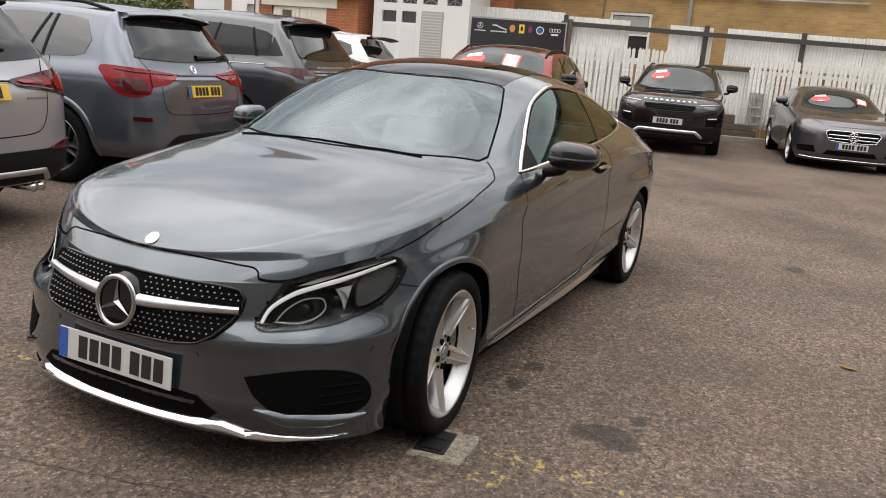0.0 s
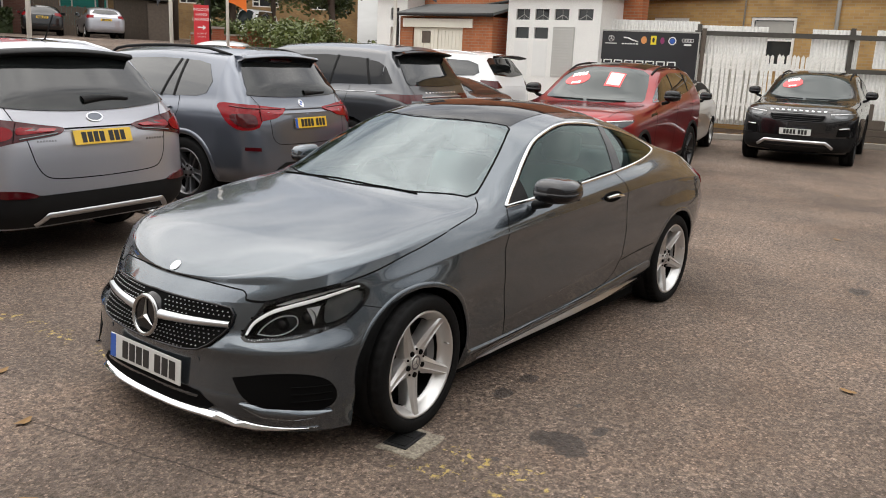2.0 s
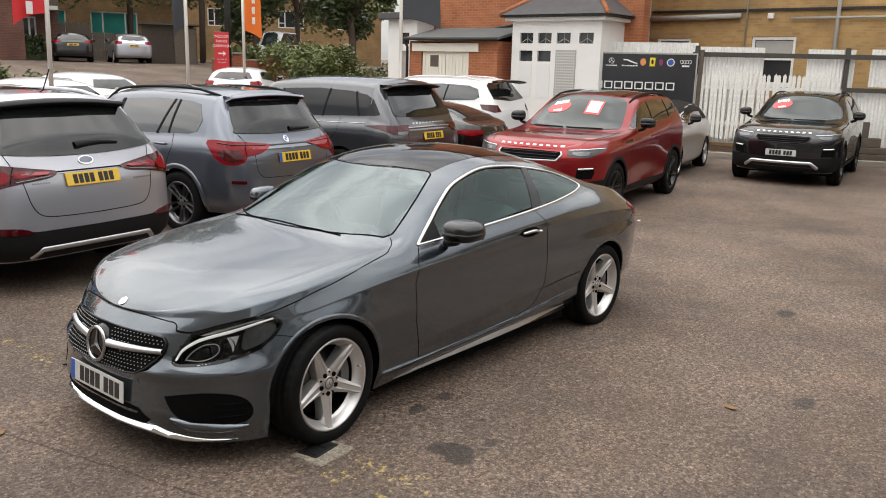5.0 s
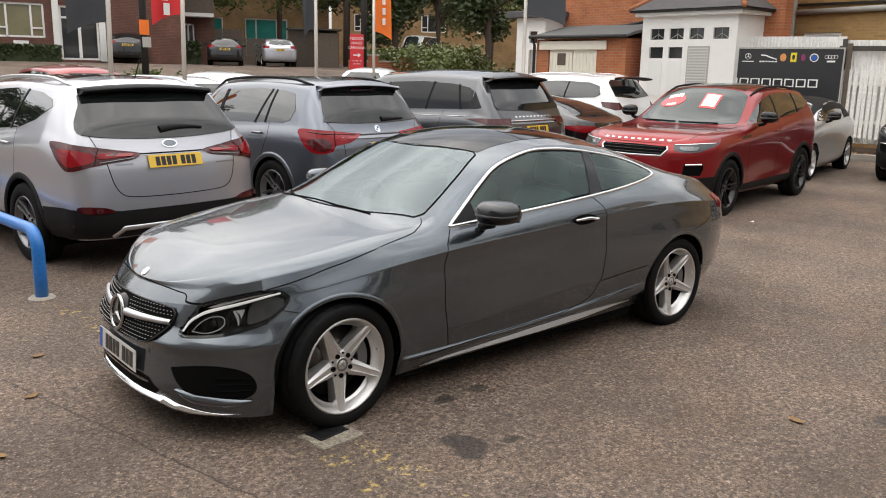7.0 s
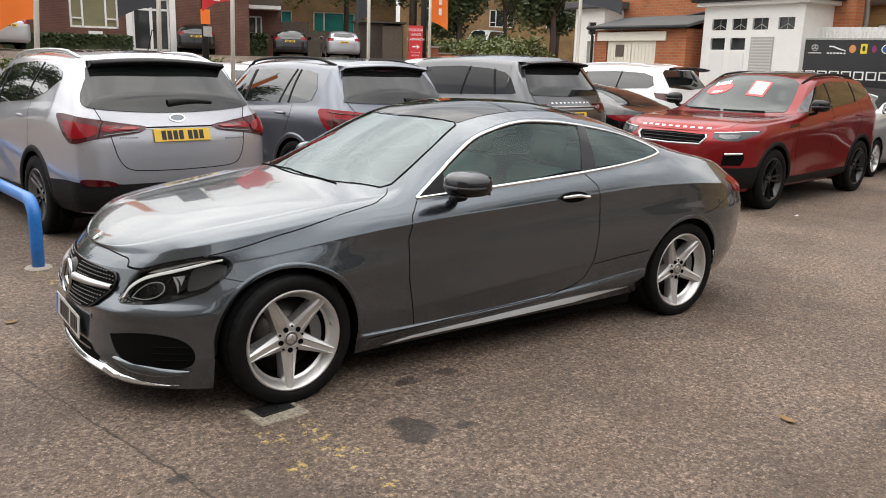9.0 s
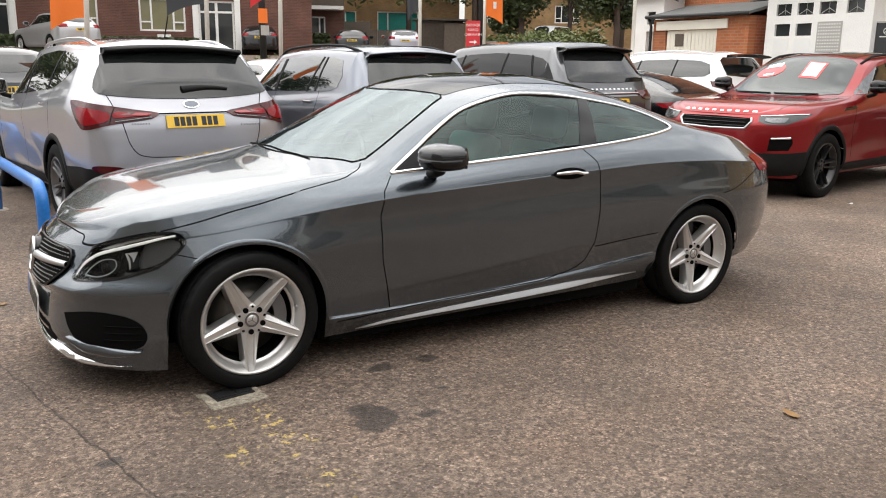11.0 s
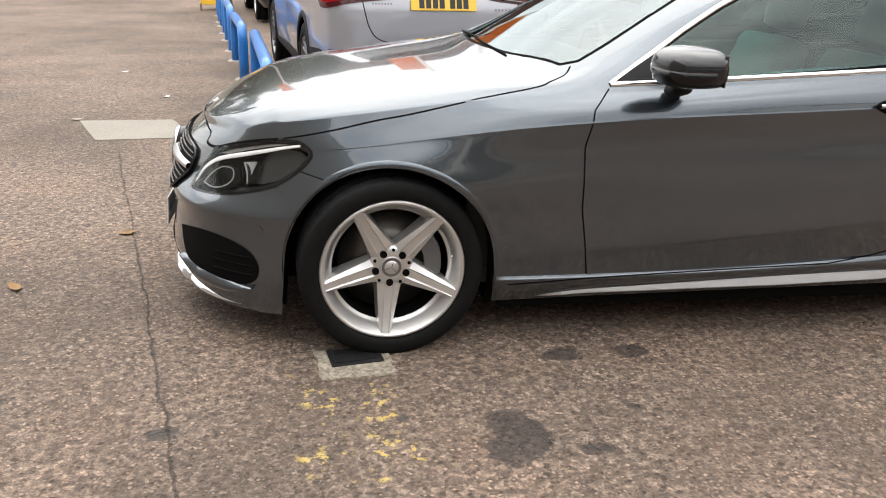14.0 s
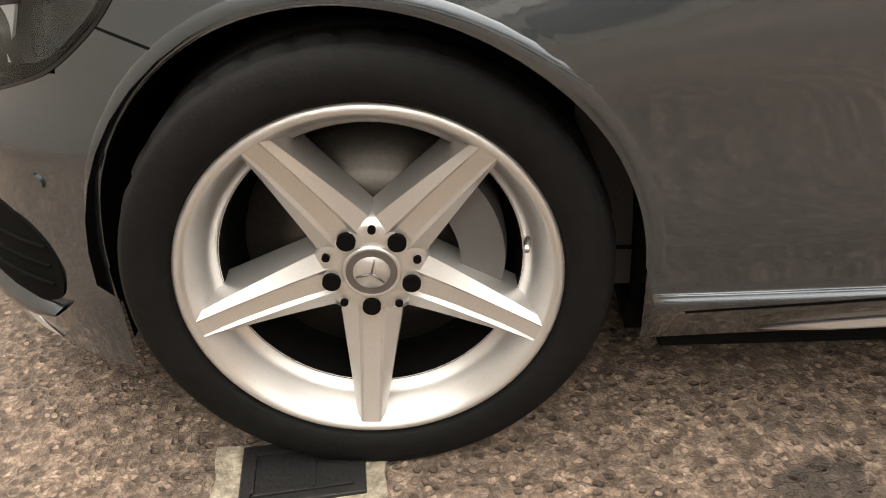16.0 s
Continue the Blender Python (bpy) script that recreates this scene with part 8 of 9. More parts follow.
board_bar(1.76, 1.89, ez - 0.10, ez + 0.11, M_LEMON)
board_disc(1.825, ez + 0.01, 0.03, 0.06, M_SIGN, -0.013)
board_disc(2.03, ez, 0.05, 0.08, M_PLUM)
board_disc(2.26, ez, 0.095, 0.095, M_PAPER, ring=0.022)
board_disc(2.26, ez, 0.06, 0.06, M_EUBLUE)
for k in range(4):
    board_disc(2.52 + 0.062 * k, ez + 0.02, 0.045, 0.045, M_PAPER, -0.006 - 0.001 * k, 0.010)
board_bar(2.53, 2.70, ez - 0.10, ez - 0.06)
for i in range(8):
    x = 0.42 + 0.252 * i
    for x0, x1, z0, z1 in ((x, x + 0.205, 1.69, 1.715), (x, x + 0.205, 1.53, 1.555), (x, x + 0.028, 1.555, 1.69), (x + 0.177, x + 0.205, 1.555, 1.69)):
        board_bar(x0, x1, z0, z1)

# ---------------------------------------------------------------- houses to the east


def pane_window(parent, x, y0, y1, z0, z1, frame_m, pane_m, bars=(), hbars=(), name="window", fr=0.07, depth=0.10):
    """A framed window in a wall that faces -x."""
    w = obj(name, None, parent)
    part("pane", box(bmesh.new(), x + 0.02, x + 0.03, y0, y1, z0, z1), pane_m, w)
    for a, b, c, d in ((y0 - fr, y1 + fr, z1, z1 + fr), (y0 - fr, y1 + fr, z0 - fr, z0), (y0 - fr, y0, z0, z1), (y1, y1 + fr, z0, z1)):
        part("window_frame", box(bmesh.new(), x - 0.03, x + depth, a, b, c, d, 0.004), frame_m, w)
    for y in bars:
        part("glazing_bar", box(bmesh.new(), x - 0.02, x + 0.05, y - 0.03, y + 0.03, z0, z1), frame_m, w)
    for z in hbars:
        part("glazing_bar", box(bmesh.new(), x - 0.02, x + 0.05, y0, y1, z - 0.025, z + 0.025), frame_m, w)
    part("window_sill", box(bmesh.new(), x - 0.07, x + 0.05, y0 - fr - 0.03, y1 + fr + 0.03, z0 - fr - 0.05, z0 - fr), frame_m, w)
    return w


def wall_x(name, material, x0, x1, y0, y1, z0, z1, holes, parent):
    """A wall facing -x, built of blocks round its openings (y0, y1, z0, z1)."""
    bm = bmesh.new()
    ysn = sorted({y0, y1, *[h[0] for h in holes], *[h[1] for h in holes]})
    for a, b in zip(ysn[:-1], ysn[1:]):
        hs = sorted((h[2], h[3]) for h in holes if h[0] <= a + 1e-6 and h[1] >= b - 1e-6)
        z = z0
        for c, d in hs:
            if c > z:
                box(bm, x0, x1, a, b, z, c)
            z = d
        if z < z1:
            box(bm, x0, x1, a, b, z, z1)
    bmesh.ops.remove_doubles(bm, verts=bm.verts, dist=0.0005)
    return part(name, bm, material, parent)


yh = thing("yellow_brick_building", "long yellow brick building with white windows and pipes", "building", None, "", "structure")
WY = [(5.98, 7.00, 1.75, 2.92), (3.12, 4.28, 1.70, 2.96), (-4.4, -3.2, 1.70, 2.96), (-9.0, -7.8, 1.70, 2.96)]
wall_x("wall", M_YBRICK, 20.0, 20.35, -26, 7.45, 0, 7.5, WY, yh)
for y0, y1, z0, z1 in WY:
    pane_window(yh, 20.05, y0 + 0.08, y1 - 0.08, z0 + 0.08, z1 - 0.08, M_WPAINT, M_WINDOW, (), ((z0 + z1) / 2 + 0.05,))
    part("roller_blind", box(bmesh.new(), 20.062, 20.066, y0 + 0.1, y1 - 0.1, (z0 + z1) / 2 + 0.08, z1 - 0.1), M_PIPE, yh)
for pts, r in (([(19.92, 7.30, 0), (19.92, 7.30, 7.5)], 0.07), ([(19.9, 7.2, 3.45), (19.9, 4.6, 3.50)], 0.075), ([(19.9, 3.3, 3.42), (19.9, -2.0, 3.42)], 0.03), ([(19.92, 2.15, 0), (19.92, 2.15, 7.5)], 0.05), ([(19.93, 4.45, 2.4), (19.93, 4.45, 7.5)], 0.022), ([(19.88, 7.6, 3.2), (19.88, 8.6, 3.2), (19.88, 8.6, 3.9), (19.88, 7.4, 3.9)], 0.05)):
    obj("pipe", tube_mesh("pipe", pts, r, M_PIPE, 10), yh)
part("string_course", box(bmesh.new(), 19.93, 20.0, -26, 7.2, 3.62, 3.68), M_IRON, yh)
part("vent_box", box(bmesh.new(), 19.9, 20.0, 3.75, 3.9, 3.42, 3.56, 0.01), M_WPAINT, yh)
part("roof", box(bmesh.new(), 19.7, 26.5, -26, 7.45, 7.5, 7.7), M_SLATE, yh)
part("wall_back", box(bmesh.new(), 26, 26.3, -26, 7.45, 0, 7.5), M_YBRICK, yh)

rh = thing("red_brick_house", "orange-red brick house with white bay and garage", "house", None, "", "structure")
wall_x("wall", M_RBRICK, 17.4, 17.75, 6.2, 14.5, 0, 8.0, [], rh)
part("wall_side", box(bmesh.new(), 17.75, 26, 14.2, 14.5, 0, 8.0), M_RBRICKX, rh)
part("wall_return", box(bmesh.new(), 17.75, 20.0, 7.46, 7.75, 0, 8.0), M_RBRICKX, rh)
part("roof", box(bmesh.new(), 17.0, 26, 6.2, 14.9, 8.0, 8.3), M_SLATE, rh)
# white bay
bay = obj("bay", None, rh)
BH = []
uw = [(9.20, 8.78), (8.62, 8.20), (8.04, 7.62), (7.36, 6.94)]
for a, b in uw:
    BH.append((b, a, 2.63, 2.90))
for a, b in uw[:2]:
    BH.append((b, a, 2.16, 2.44))
wall_x("bay_wall", M_WPAINT, 16.2, 16.35, 6.72, 9.46, 0, 3.20, BH, bay)
part("bay_side", box(bmesh.new(), 16.35, 17.4, 9.31, 9.46, 0, 3.2), M_WPAINT, bay)
part("bay_side", box(bmesh.new(), 16.35, 17.4, 6.72, 6.87, 0, 3.2), M_WPAINT, bay)
for a, b in uw:
    part("leaded_pane", box(bmesh.new(), 16.26, 16.27, b, a, 2.63, 2.90), M_WINDOW, bay)
    obj("leading", tube_mesh("leading", [(16.255, b + 0.02, 2.65), (16.255, (a + b) / 2, 2.76), (16.255, a - 0.02, 2.65)], 0.008, M_PIPE, 6), bay)
    obj("leading", tube_mesh("leading", [(16.255, (a + b) / 2, 2.64), (16.255, (a + b) / 2, 2.89)], 0.006, M_PIPE, 6), bay)
for a, b in uw[:2]:
    part("pane", box(bmesh.new(), 16.26, 16.27, b, a, 2.16, 2.44), M_WINDOW, bay)
    part("lower_panel", box(bmesh.new(), 16.19, 16.2, b, a, 1.2, 2.10), M_PAPER, bay)
part("lattice_panel", box(bmesh.new(), 16.185, 16.2, 7.42, 8.04, 1.2, 2.46), M_PIPE, bay)
bm = bmesh.new()
for i in range(9):
    for k in range(17):
        box(bm, 16.178, 16.186, 7.46 + i * 0.064, 7.46 + i * 0.064 + 0.03, 1.25 + k * 0.071, 1.25 + k * 0.071 + 0.03)
lat = part("lattice", bm, M_PAPER, bay)
lat["kind"] = "stuff"
part("cornice", box(bmesh.new(), 16.05, 17.4, 6.55, 9.62, 3.20, 3.30, 0.02), M_WPAINT, bay)
part("gutter", box(bmesh.new(), 15.95, 17.4, 6.45, 9.72, 3.30, 3.36, 0.02), M_IRON, bay)
bm = bmesh.new()
base = [bm.verts.new(v) for v in ((15.92, 6.42, 3.36), (15.92, 9.75, 3.36), (17.4, 9.75, 3.36), (17.4, 6.42, 3.36))]
top = [bm.verts.new(v) for v in ((17.1, 7.5, 4.15), (17.1, 8.65, 4.15), (17.4, 8.65, 4.15), (17.4, 7.5, 4.15))]
for i in range(4):
    bm.faces.new((base[i], base[(i + 1) % 4], top[(i + 1) % 4], top[i]))
bm.faces.new(top)
bmesh.ops.recalc_face_normals(bm, faces=bm.faces)
part("bay_roof", bm, M_SLATE, bay)
for a, b in (((15.92, 6.42, 3.37), (17.1, 7.5, 4.16)), ((15.92, 9.75, 3.37), (17.1, 8.65, 4.16))):
    obj("hip_tile", tube_mesh("hip_tile", [a, b], 0.06, M_RBRICK, 8), bay)
# lean-to garage
gar = obj("garage", None, rh)
wall_x("garage_wall", M_RBRICK, 16.0, 16.25, 9.80, 13.05, 0, 2.68, [(10.79, 12.58, 0, 2.66)], gar)
part("garage_side", box(bmesh.new(), 16.25, 17.4, 9.80, 10.05, 0, 2.68), M_RBRICKX, gar)
part("garage_side", box(bmesh.new(), 16.25, 17.4, 12.8, 13.05, 0, 2.68), M_RBRICKX, gar)
part("lintel", box(bmesh.new(), 15.96, 16.1, 10.45, 12.92, 2.38, 2.62, 0.01), M_CREAM, gar)
for y0, y1 in ((10.80, 11.67), (11.69, 12.57)):
    d = obj("garage_door", None, gar)
    part("leaf", box(bmesh.new(), 16.06, 16.11, y0, y1, 0.02, 2.37), M_CREAM, d)
    for k in range(7):
        yy = y0 + (y1 - y0) * (k + 0.5) / 7
        part("board", box(bmesh.new(), 16.045, 16.06, yy - 0.056, yy + 0.056, 0.1, 2.3, 0.003), M_CREAM, d)
part("door_vent", box(bmesh.new(), 16.03, 16.05, 11.95, 12.25, 1.95, 2.28), M_OLDWOOD, gar)
bm = bmesh.new()
q = [bm.verts.new(v) for v in ((15.85, 9.7, 2.70), (15.85, 13.15, 2.70), (17.4, 13.15, 3.05), (17.4, 9.7, 3.05))]
f = bm.faces.new(q)
r = bmesh.ops.extrude_face_region(bm, geom=[f])
for v in r["geom"]:
    if isinstance(v, bmesh.types.BMVert):
        v.co.z += 0.07
bmesh.ops.recalc_face_normals(bm, faces=bm.faces)
part("garage_roof", bm, M_FELT, gar)
obj("garage_gutter", tube_mesh("garage_gutter", [(15.83, 9.7, 2.72), (15.83, 13.2, 2.74)], 0.05, M_IRON, 8), gar)
obj("verge", tube_mesh("verge", [(17.35, 11.4, 3.02), (17.35, 9.5, 3.28)], 0.04, M_IRON, 8), gar)
obj("downpipe", tube_mesh("downpipe", [(15.9, 13.15, 2.7), (15.95, 13.1, 2.5), (15.95, 13.1, 0)], 0.04, M_IRON, 8), gar)
obj("downpipe", tube_mesh("downpipe", [(17.33, 9.62, 3.1), (17.33, 9.62, 0)], 0.04, M_IRON, 8), gar)
# the other bay at the corner
bay2 = obj("corner_bay", None, rh)
wall_x("corner_bay_wall", M_WPAINT, 16.6, 16.75, 13.3, 14.5, 0, 3.35, [(13.62, 13.95, 2.6, 2.95), (13.62, 13.95, 1.3, 2.4)], bay2)
part("pane", box(bmesh.new(), 16.66, 16.67, 13.62, 13.95, 2.6, 2.95), M_WINDOW, bay2)
part("pane", box(bmesh.new(), 16.66, 16.67, 13.62, 13.95, 1.3, 2.4), M_PIPE, bay2)
part("corner_bay_side", box(bmesh.new(), 16.75, 17.4, 14.35, 14.5, 0, 3.35), M_WPAINT, bay2)
part("corner_bay_side", box(bmesh.new(), 16.75, 17.4, 13.3, 13.45, 0, 3.35), M_WPAINT, bay2)
part("corner_bay_roof", box(bmesh.new(), 16.35, 17.4, 13.1, 14.75, 3.35, 3.55, 0.03), M_SLATE, bay2)


def flag_on_pole(x, y, h, mat_, fz0, fz1, fw, side, lean=0.0, writing=None):
    z = ground_z(x, y)
    g = thing("flag_pole", "pale flag pole with a hanging cloth flag", "flag pole", pose(x, y, z, 0, lean, 0), "flag poles")
    obj("pole", tube_mesh("pole", [(0, 0, 0), (0, 0, h)], 0.045, M_POLE, 12), g)
    vs, fs = [], []
    nx, nz = 10, 14
    for k in range(nz + 1):
        for i in range(nx + 1):
            u, v = i / nx, k / nz
            vs.append((side[0] * u * fw, side[1] * u * fw + 0.06 * math.sin(5 * u + 2 * v) * u, fz0 + (fz1 - fz0) * v - 0.25 * u * u * (0.4 + 0.6 * (1 - v))))
    for k in range(nz):
        for i in range(nx):
            a = k * (nx + 1) + i
            fs.append((a, a + 1, a + nx + 2, a + nx + 1))
    fl = obj("flag", mesh_from("flag", vs, fs, mat_), g)
    if writing:
        for u, z0, z1 in writing:
            a = Vector((side[0] * u * fw, side[1] * u * fw - 0.04, 0))
            part("writing_bar", box(bmesh.new(), a.x - 0.10 * fw, a.x + 0.10 * fw, a.y - 0.05, a.y - 0.04, z0, z1), M_PAPER, fl)
    return g


flag_on_pole(0.95, 11.4, 5.0, M_ORANGE, 2.15, 4.6, 0.62, (-0.9, 0.3), 3)
flag_on_pole(3.25, 12.0, 5.0, M_GREYFLAG, 2.5, 4.6, 0.75, (-0.95, 0.25), 1)
flag_on_pole(4.9, 12.5, 5.0, M_REDFLAG, 2.75, 4.6, 0.62, (-0.95, 0.3), 1, [(0.55, 2.72, 2.95), (0.6, 3.0, 3.15)])
flag_on_pole(9.45, 14.7, 5.0, M_GREYFLAG, 2.7, 4.6, 0.35, (-0.9, 0.4))
flag_on_pole(13.0, 17.1, 5.2, M_ORANGE, 2.7, 4.8, 0.55, (0.9, -0.35), 0, [(0.5, 2.9, 3.1), (0.5, 3.2, 3.4), (0.5, 3.5, 3.65)])
flag_on_pole(13.0, 10.65, 6.0, M_GREYFLAG, 3.12, 4.7, 0.95, (0.55, -0.85), 0)
flag_on_pole(-1.9, 14.4, 6.0, M_ORANGE, 4.3, 5.8, 0.5, (-0.9, 0.3), -3)

# red wash sign with its words
M_SIGNRED = mat("sign_red", (0.62, 0.03, 0.04), 0.45, 0, 0.2, 0.06, 3)
wash = thing("wash_sign", "tall red sign with white words and an arrow", "sign", pose(15.95, 22.35, ground_z(15.95, 22.35), 0, 0, -36))
part("panel", box(bmesh.new(), -0.26, 0.26, -0.02, 0.02, 0.75, 2.33, 0.005), M_SIGNRED, wash)
for x in (-0.2, 0.2):
    part("leg", box(bmesh.new(), x - 0.025, x + 0.025, 0.02, 0.06, 0, 2.2), M_IRON, wash)


def words(text, size, parent, m, material, name="writing"):
    c = bpy.data.curves.new(name, "FONT")
    c.body, c.size, c.align_x, c.extrude = text, size, "CENTER", 0.003
    c.materials.append(material)
    return obj(name, c, parent, m)


for k, s in enumerate(("INDOOR", "HAND", "CARWASH")):
    words(s, 0.135, wash, pose(0, -0.024, 2.13 - 0.17 * k, 90, 0, 0), M_PAPER)
part("arrow", box(bmesh.new(), -0.13, 0.06, -0.026, -0.02, 1.54, 1.585), M_PAPER, wash)
bm = bmesh.new()
bm.faces.new([bm.verts.new(v) for v in ((0.05, -0.026, 1.48), (0.16, -0.026, 1.5625), (0.05, -0.026, 1.645))])
part("arrow_head", bm, M_PAPER, wash)
for k in range(2):
    words(("to rear of", "car park")[k], 0.085, wash, pose(0, -0.024, 1.33 - 0.11 * k, 90, 0, 0), M_PAPER)

# lamp column with orange notice
lc = thing("lamp_column", "dark steel lamp column with a small orange notice", "street lamp", pose(7.75, 22.1, ground_z(7.75, 22.1)))
obj("column", tube_mesh("column", [(0, 0, 0), (0, 0, 7)], 0.11, M_IRON, 12), lc)
part("notice", box(bmesh.new(), -0.17, 0.13, -0.14, -0.12, 2.0, 2.45), M_ORANGE, lc)
part("notice", box(bmesh.new(), -0.10, 0.17, -0.14, -0.12, 1.62, 1.93), M_PIPE, lc)
tp = thing("tall_post", "tall dark timber post behind the red sign", "post", pose(17.0, 23.4, ground_z(17, 23.4)))
obj("post", tube_mesh("post", [(0, 0, 0), (0, 0, 7)], 0.12, M_IRON, 10), tp)

# ---------------------------------------------------------------- plants


def tree(x, y, h, r, seed, leaf=M_LEAF, n=5200, low=0.35, size=0.14):
    z = ground_z(x, y)
    g = thing("tree", "broad leafy tree with a dark trunk", "tree", pose(x, y, z), "street trees")
    rg = random.Random(seed)
    obj("trunk", tube_mesh("trunk", [(0, 0, 0), (0.05, 0, h * 0.25), (0.0, 0.08, h * 0.5), (0.1, 0.1, h * 0.8)], 0.17, M_BARK, 10), g)
    blobs = []
    for i in range(11):
        a = rg.uniform(0, 2 * math.pi)
        d = r * rg.uniform(0.2, 0.85)
        b = Vector((d * math.cos(a), d * math.sin(a), h * rg.uniform(low + 0.08, 0.95)))
        blobs.append((b, r * rg.uniform(0.28, 0.5)))
        obj("limb", tube_mesh("limb", [(0, 0, h * 0.3 + 0.2 * i / 11 * h), b * 0.5 + Vector((0, 0, h * 0.25)), b], 0.05, M_BARK, 6), g)

    def place(q):
        b, rad = q.choice(blobs)
        v = Vector((q.gauss(0, 1), q.gauss(0, 1), q.gauss(0, 1))).normalized() * rad * q.uniform(0.35, 1.05)
        return b + v
    leaf_cloud("crown", n, place, size, leaf, seed, g)
    return g


def bush(x, y, h, r, seed, leaf=M_LEAF, n=2200, size=0.085, name="bush", label="dense leafy green shrub"):
    z = ground_z(x, y)
    g = thing(name, label, "shrub", pose(x, y, z), "shrubs")
    rg = random.Random(seed)
    blobs = [(Vector((rg.uniform(-r, r) * 0.7, rg.uniform(-r, r) * 0.7, h * rg.uniform(0.2, 0.8))), r * rg.uniform(0.35, 0.6)) for _ in range(8)]
    for b, rad in blobs[:4]:
        obj("stem", tube_mesh("stem", [(0, 0, 0), b], 0.02, M_BARK, 5), g)

    def place(q):
        b, rad = q.choice(blobs)
        v = Vector((q.gauss(0, 1), q.gauss(0, 1), q.gauss(0, 1))).normalized() * rad * q.uniform(0.4, 1.08)
        p = b + v
        p.z = max(0.02, p.z)
        return p
    leaf_cloud("foliage", n, place, size, leaf, seed, g)
    return g


for i, (x, y, h, r) in enumerate(((18.0, 18.6, 2.1, 1.1), (18.9, 19.6, 2.3, 1.2), (18.2, 20.6, 2.2, 1.1), (19.6, 21.6, 2.5, 1.2), (19.0, 22.6, 2.1, 1.0), (20.6, 23.6, 2.2, 1.2), (19.2, 17.6, 1.9, 0.9), (18.4, 24.8, 1.7, 0.8), (20.2, 26, 1.9, 1.0))):
    bush(x, y, h, r, 20 + i)
for i, (x, y, h, r, lf) in enumerate(((24.5, 43.5, 12.5, 4.2, M_LEAF), (28.5, 42.0, 14, 4.6, M_LEAFDARK), (32.0, 47.0, 14, 4.8, M_LEAFDARK), (21.0, 47.0, 13, 3.8, M_LEAF), (26.5, 34.0, 7.5, 2.6, M_LEAFDARK), (38.0, 44.0, 10, 3.6, M_LEAF), (14.3, 41.0, 7, 2.4, M_LEAFDARK), (-3.0, 38.0, 8, 3.2, M_LEAFDARK), (-8.0, 36.0, 9, 3.8, M_LEAF), (-13, 33, 9, 4, M_LEAFDARK), (33, 33, 8, 2.6, M_LEAF), (29, 29, 7.0, 2.2, M_LEAFDARK))):
    tree(x, y, h, r, 50 + i, lf, 9000 if i < 6 else 6000, 0.22 if i < 6 else 0.3, 0.17)


def hedge(x0, y0, x1, y1, h, w, seed):
    d = Vector((x1 - x0, y1 - y0, 0))
    g = thing("hedge", "clipped dark green hedge before the flats", "hedge", None, "hedges")

    def place(q):
        p = Vector((x0, y0, 0)) + d * q.random()
        o = Vector((-d.y, d.x, 0)).normalized() * q.uniform(-w, w)
        p += o
        p.z = ground_z(p.x, p.y) + h * (q.random() ** 0.5)
        return p
    core = part("hedge_core", box(bmesh.new(), 0, d.length, -w * 0.7, w * 0.7, 0, h * 0.88), M_LEAFDARK, g, "", False, pose(x0, y0, ground_z((x0 + x1) / 2, (y0 + y1) / 2), 0, 0, math.degrees(math.atan2(d.y, d.x))))
    leaf_cloud("foliage", 5000, place, 0.11, M_LEAFDARK, seed, g)


hedge(4.2, 38.6, 9.6, 37.5, 0.75, 0.45, 91)
hedge(-6, 39.5, 3.0, 38.9, 0.75, 0.45, 92)
hedge(13.2, 40.2, 17.2, 39.2, 1.2, 0.5, 93)
for i, (x, y) in enumerate(((6.3, 24.5), (8.6, 24.6), (4.6, 22.5), (10.5, 24.3), (2.0, 23.0), (7.2, 22.8))):
    bush(x, y, 0.55, 0.75, 120 + i, M_LEAF, 900, 0.07, "verge_shrub", "low straggling shrub on the road verge")

# ---------------------------------------------------------------- across the street


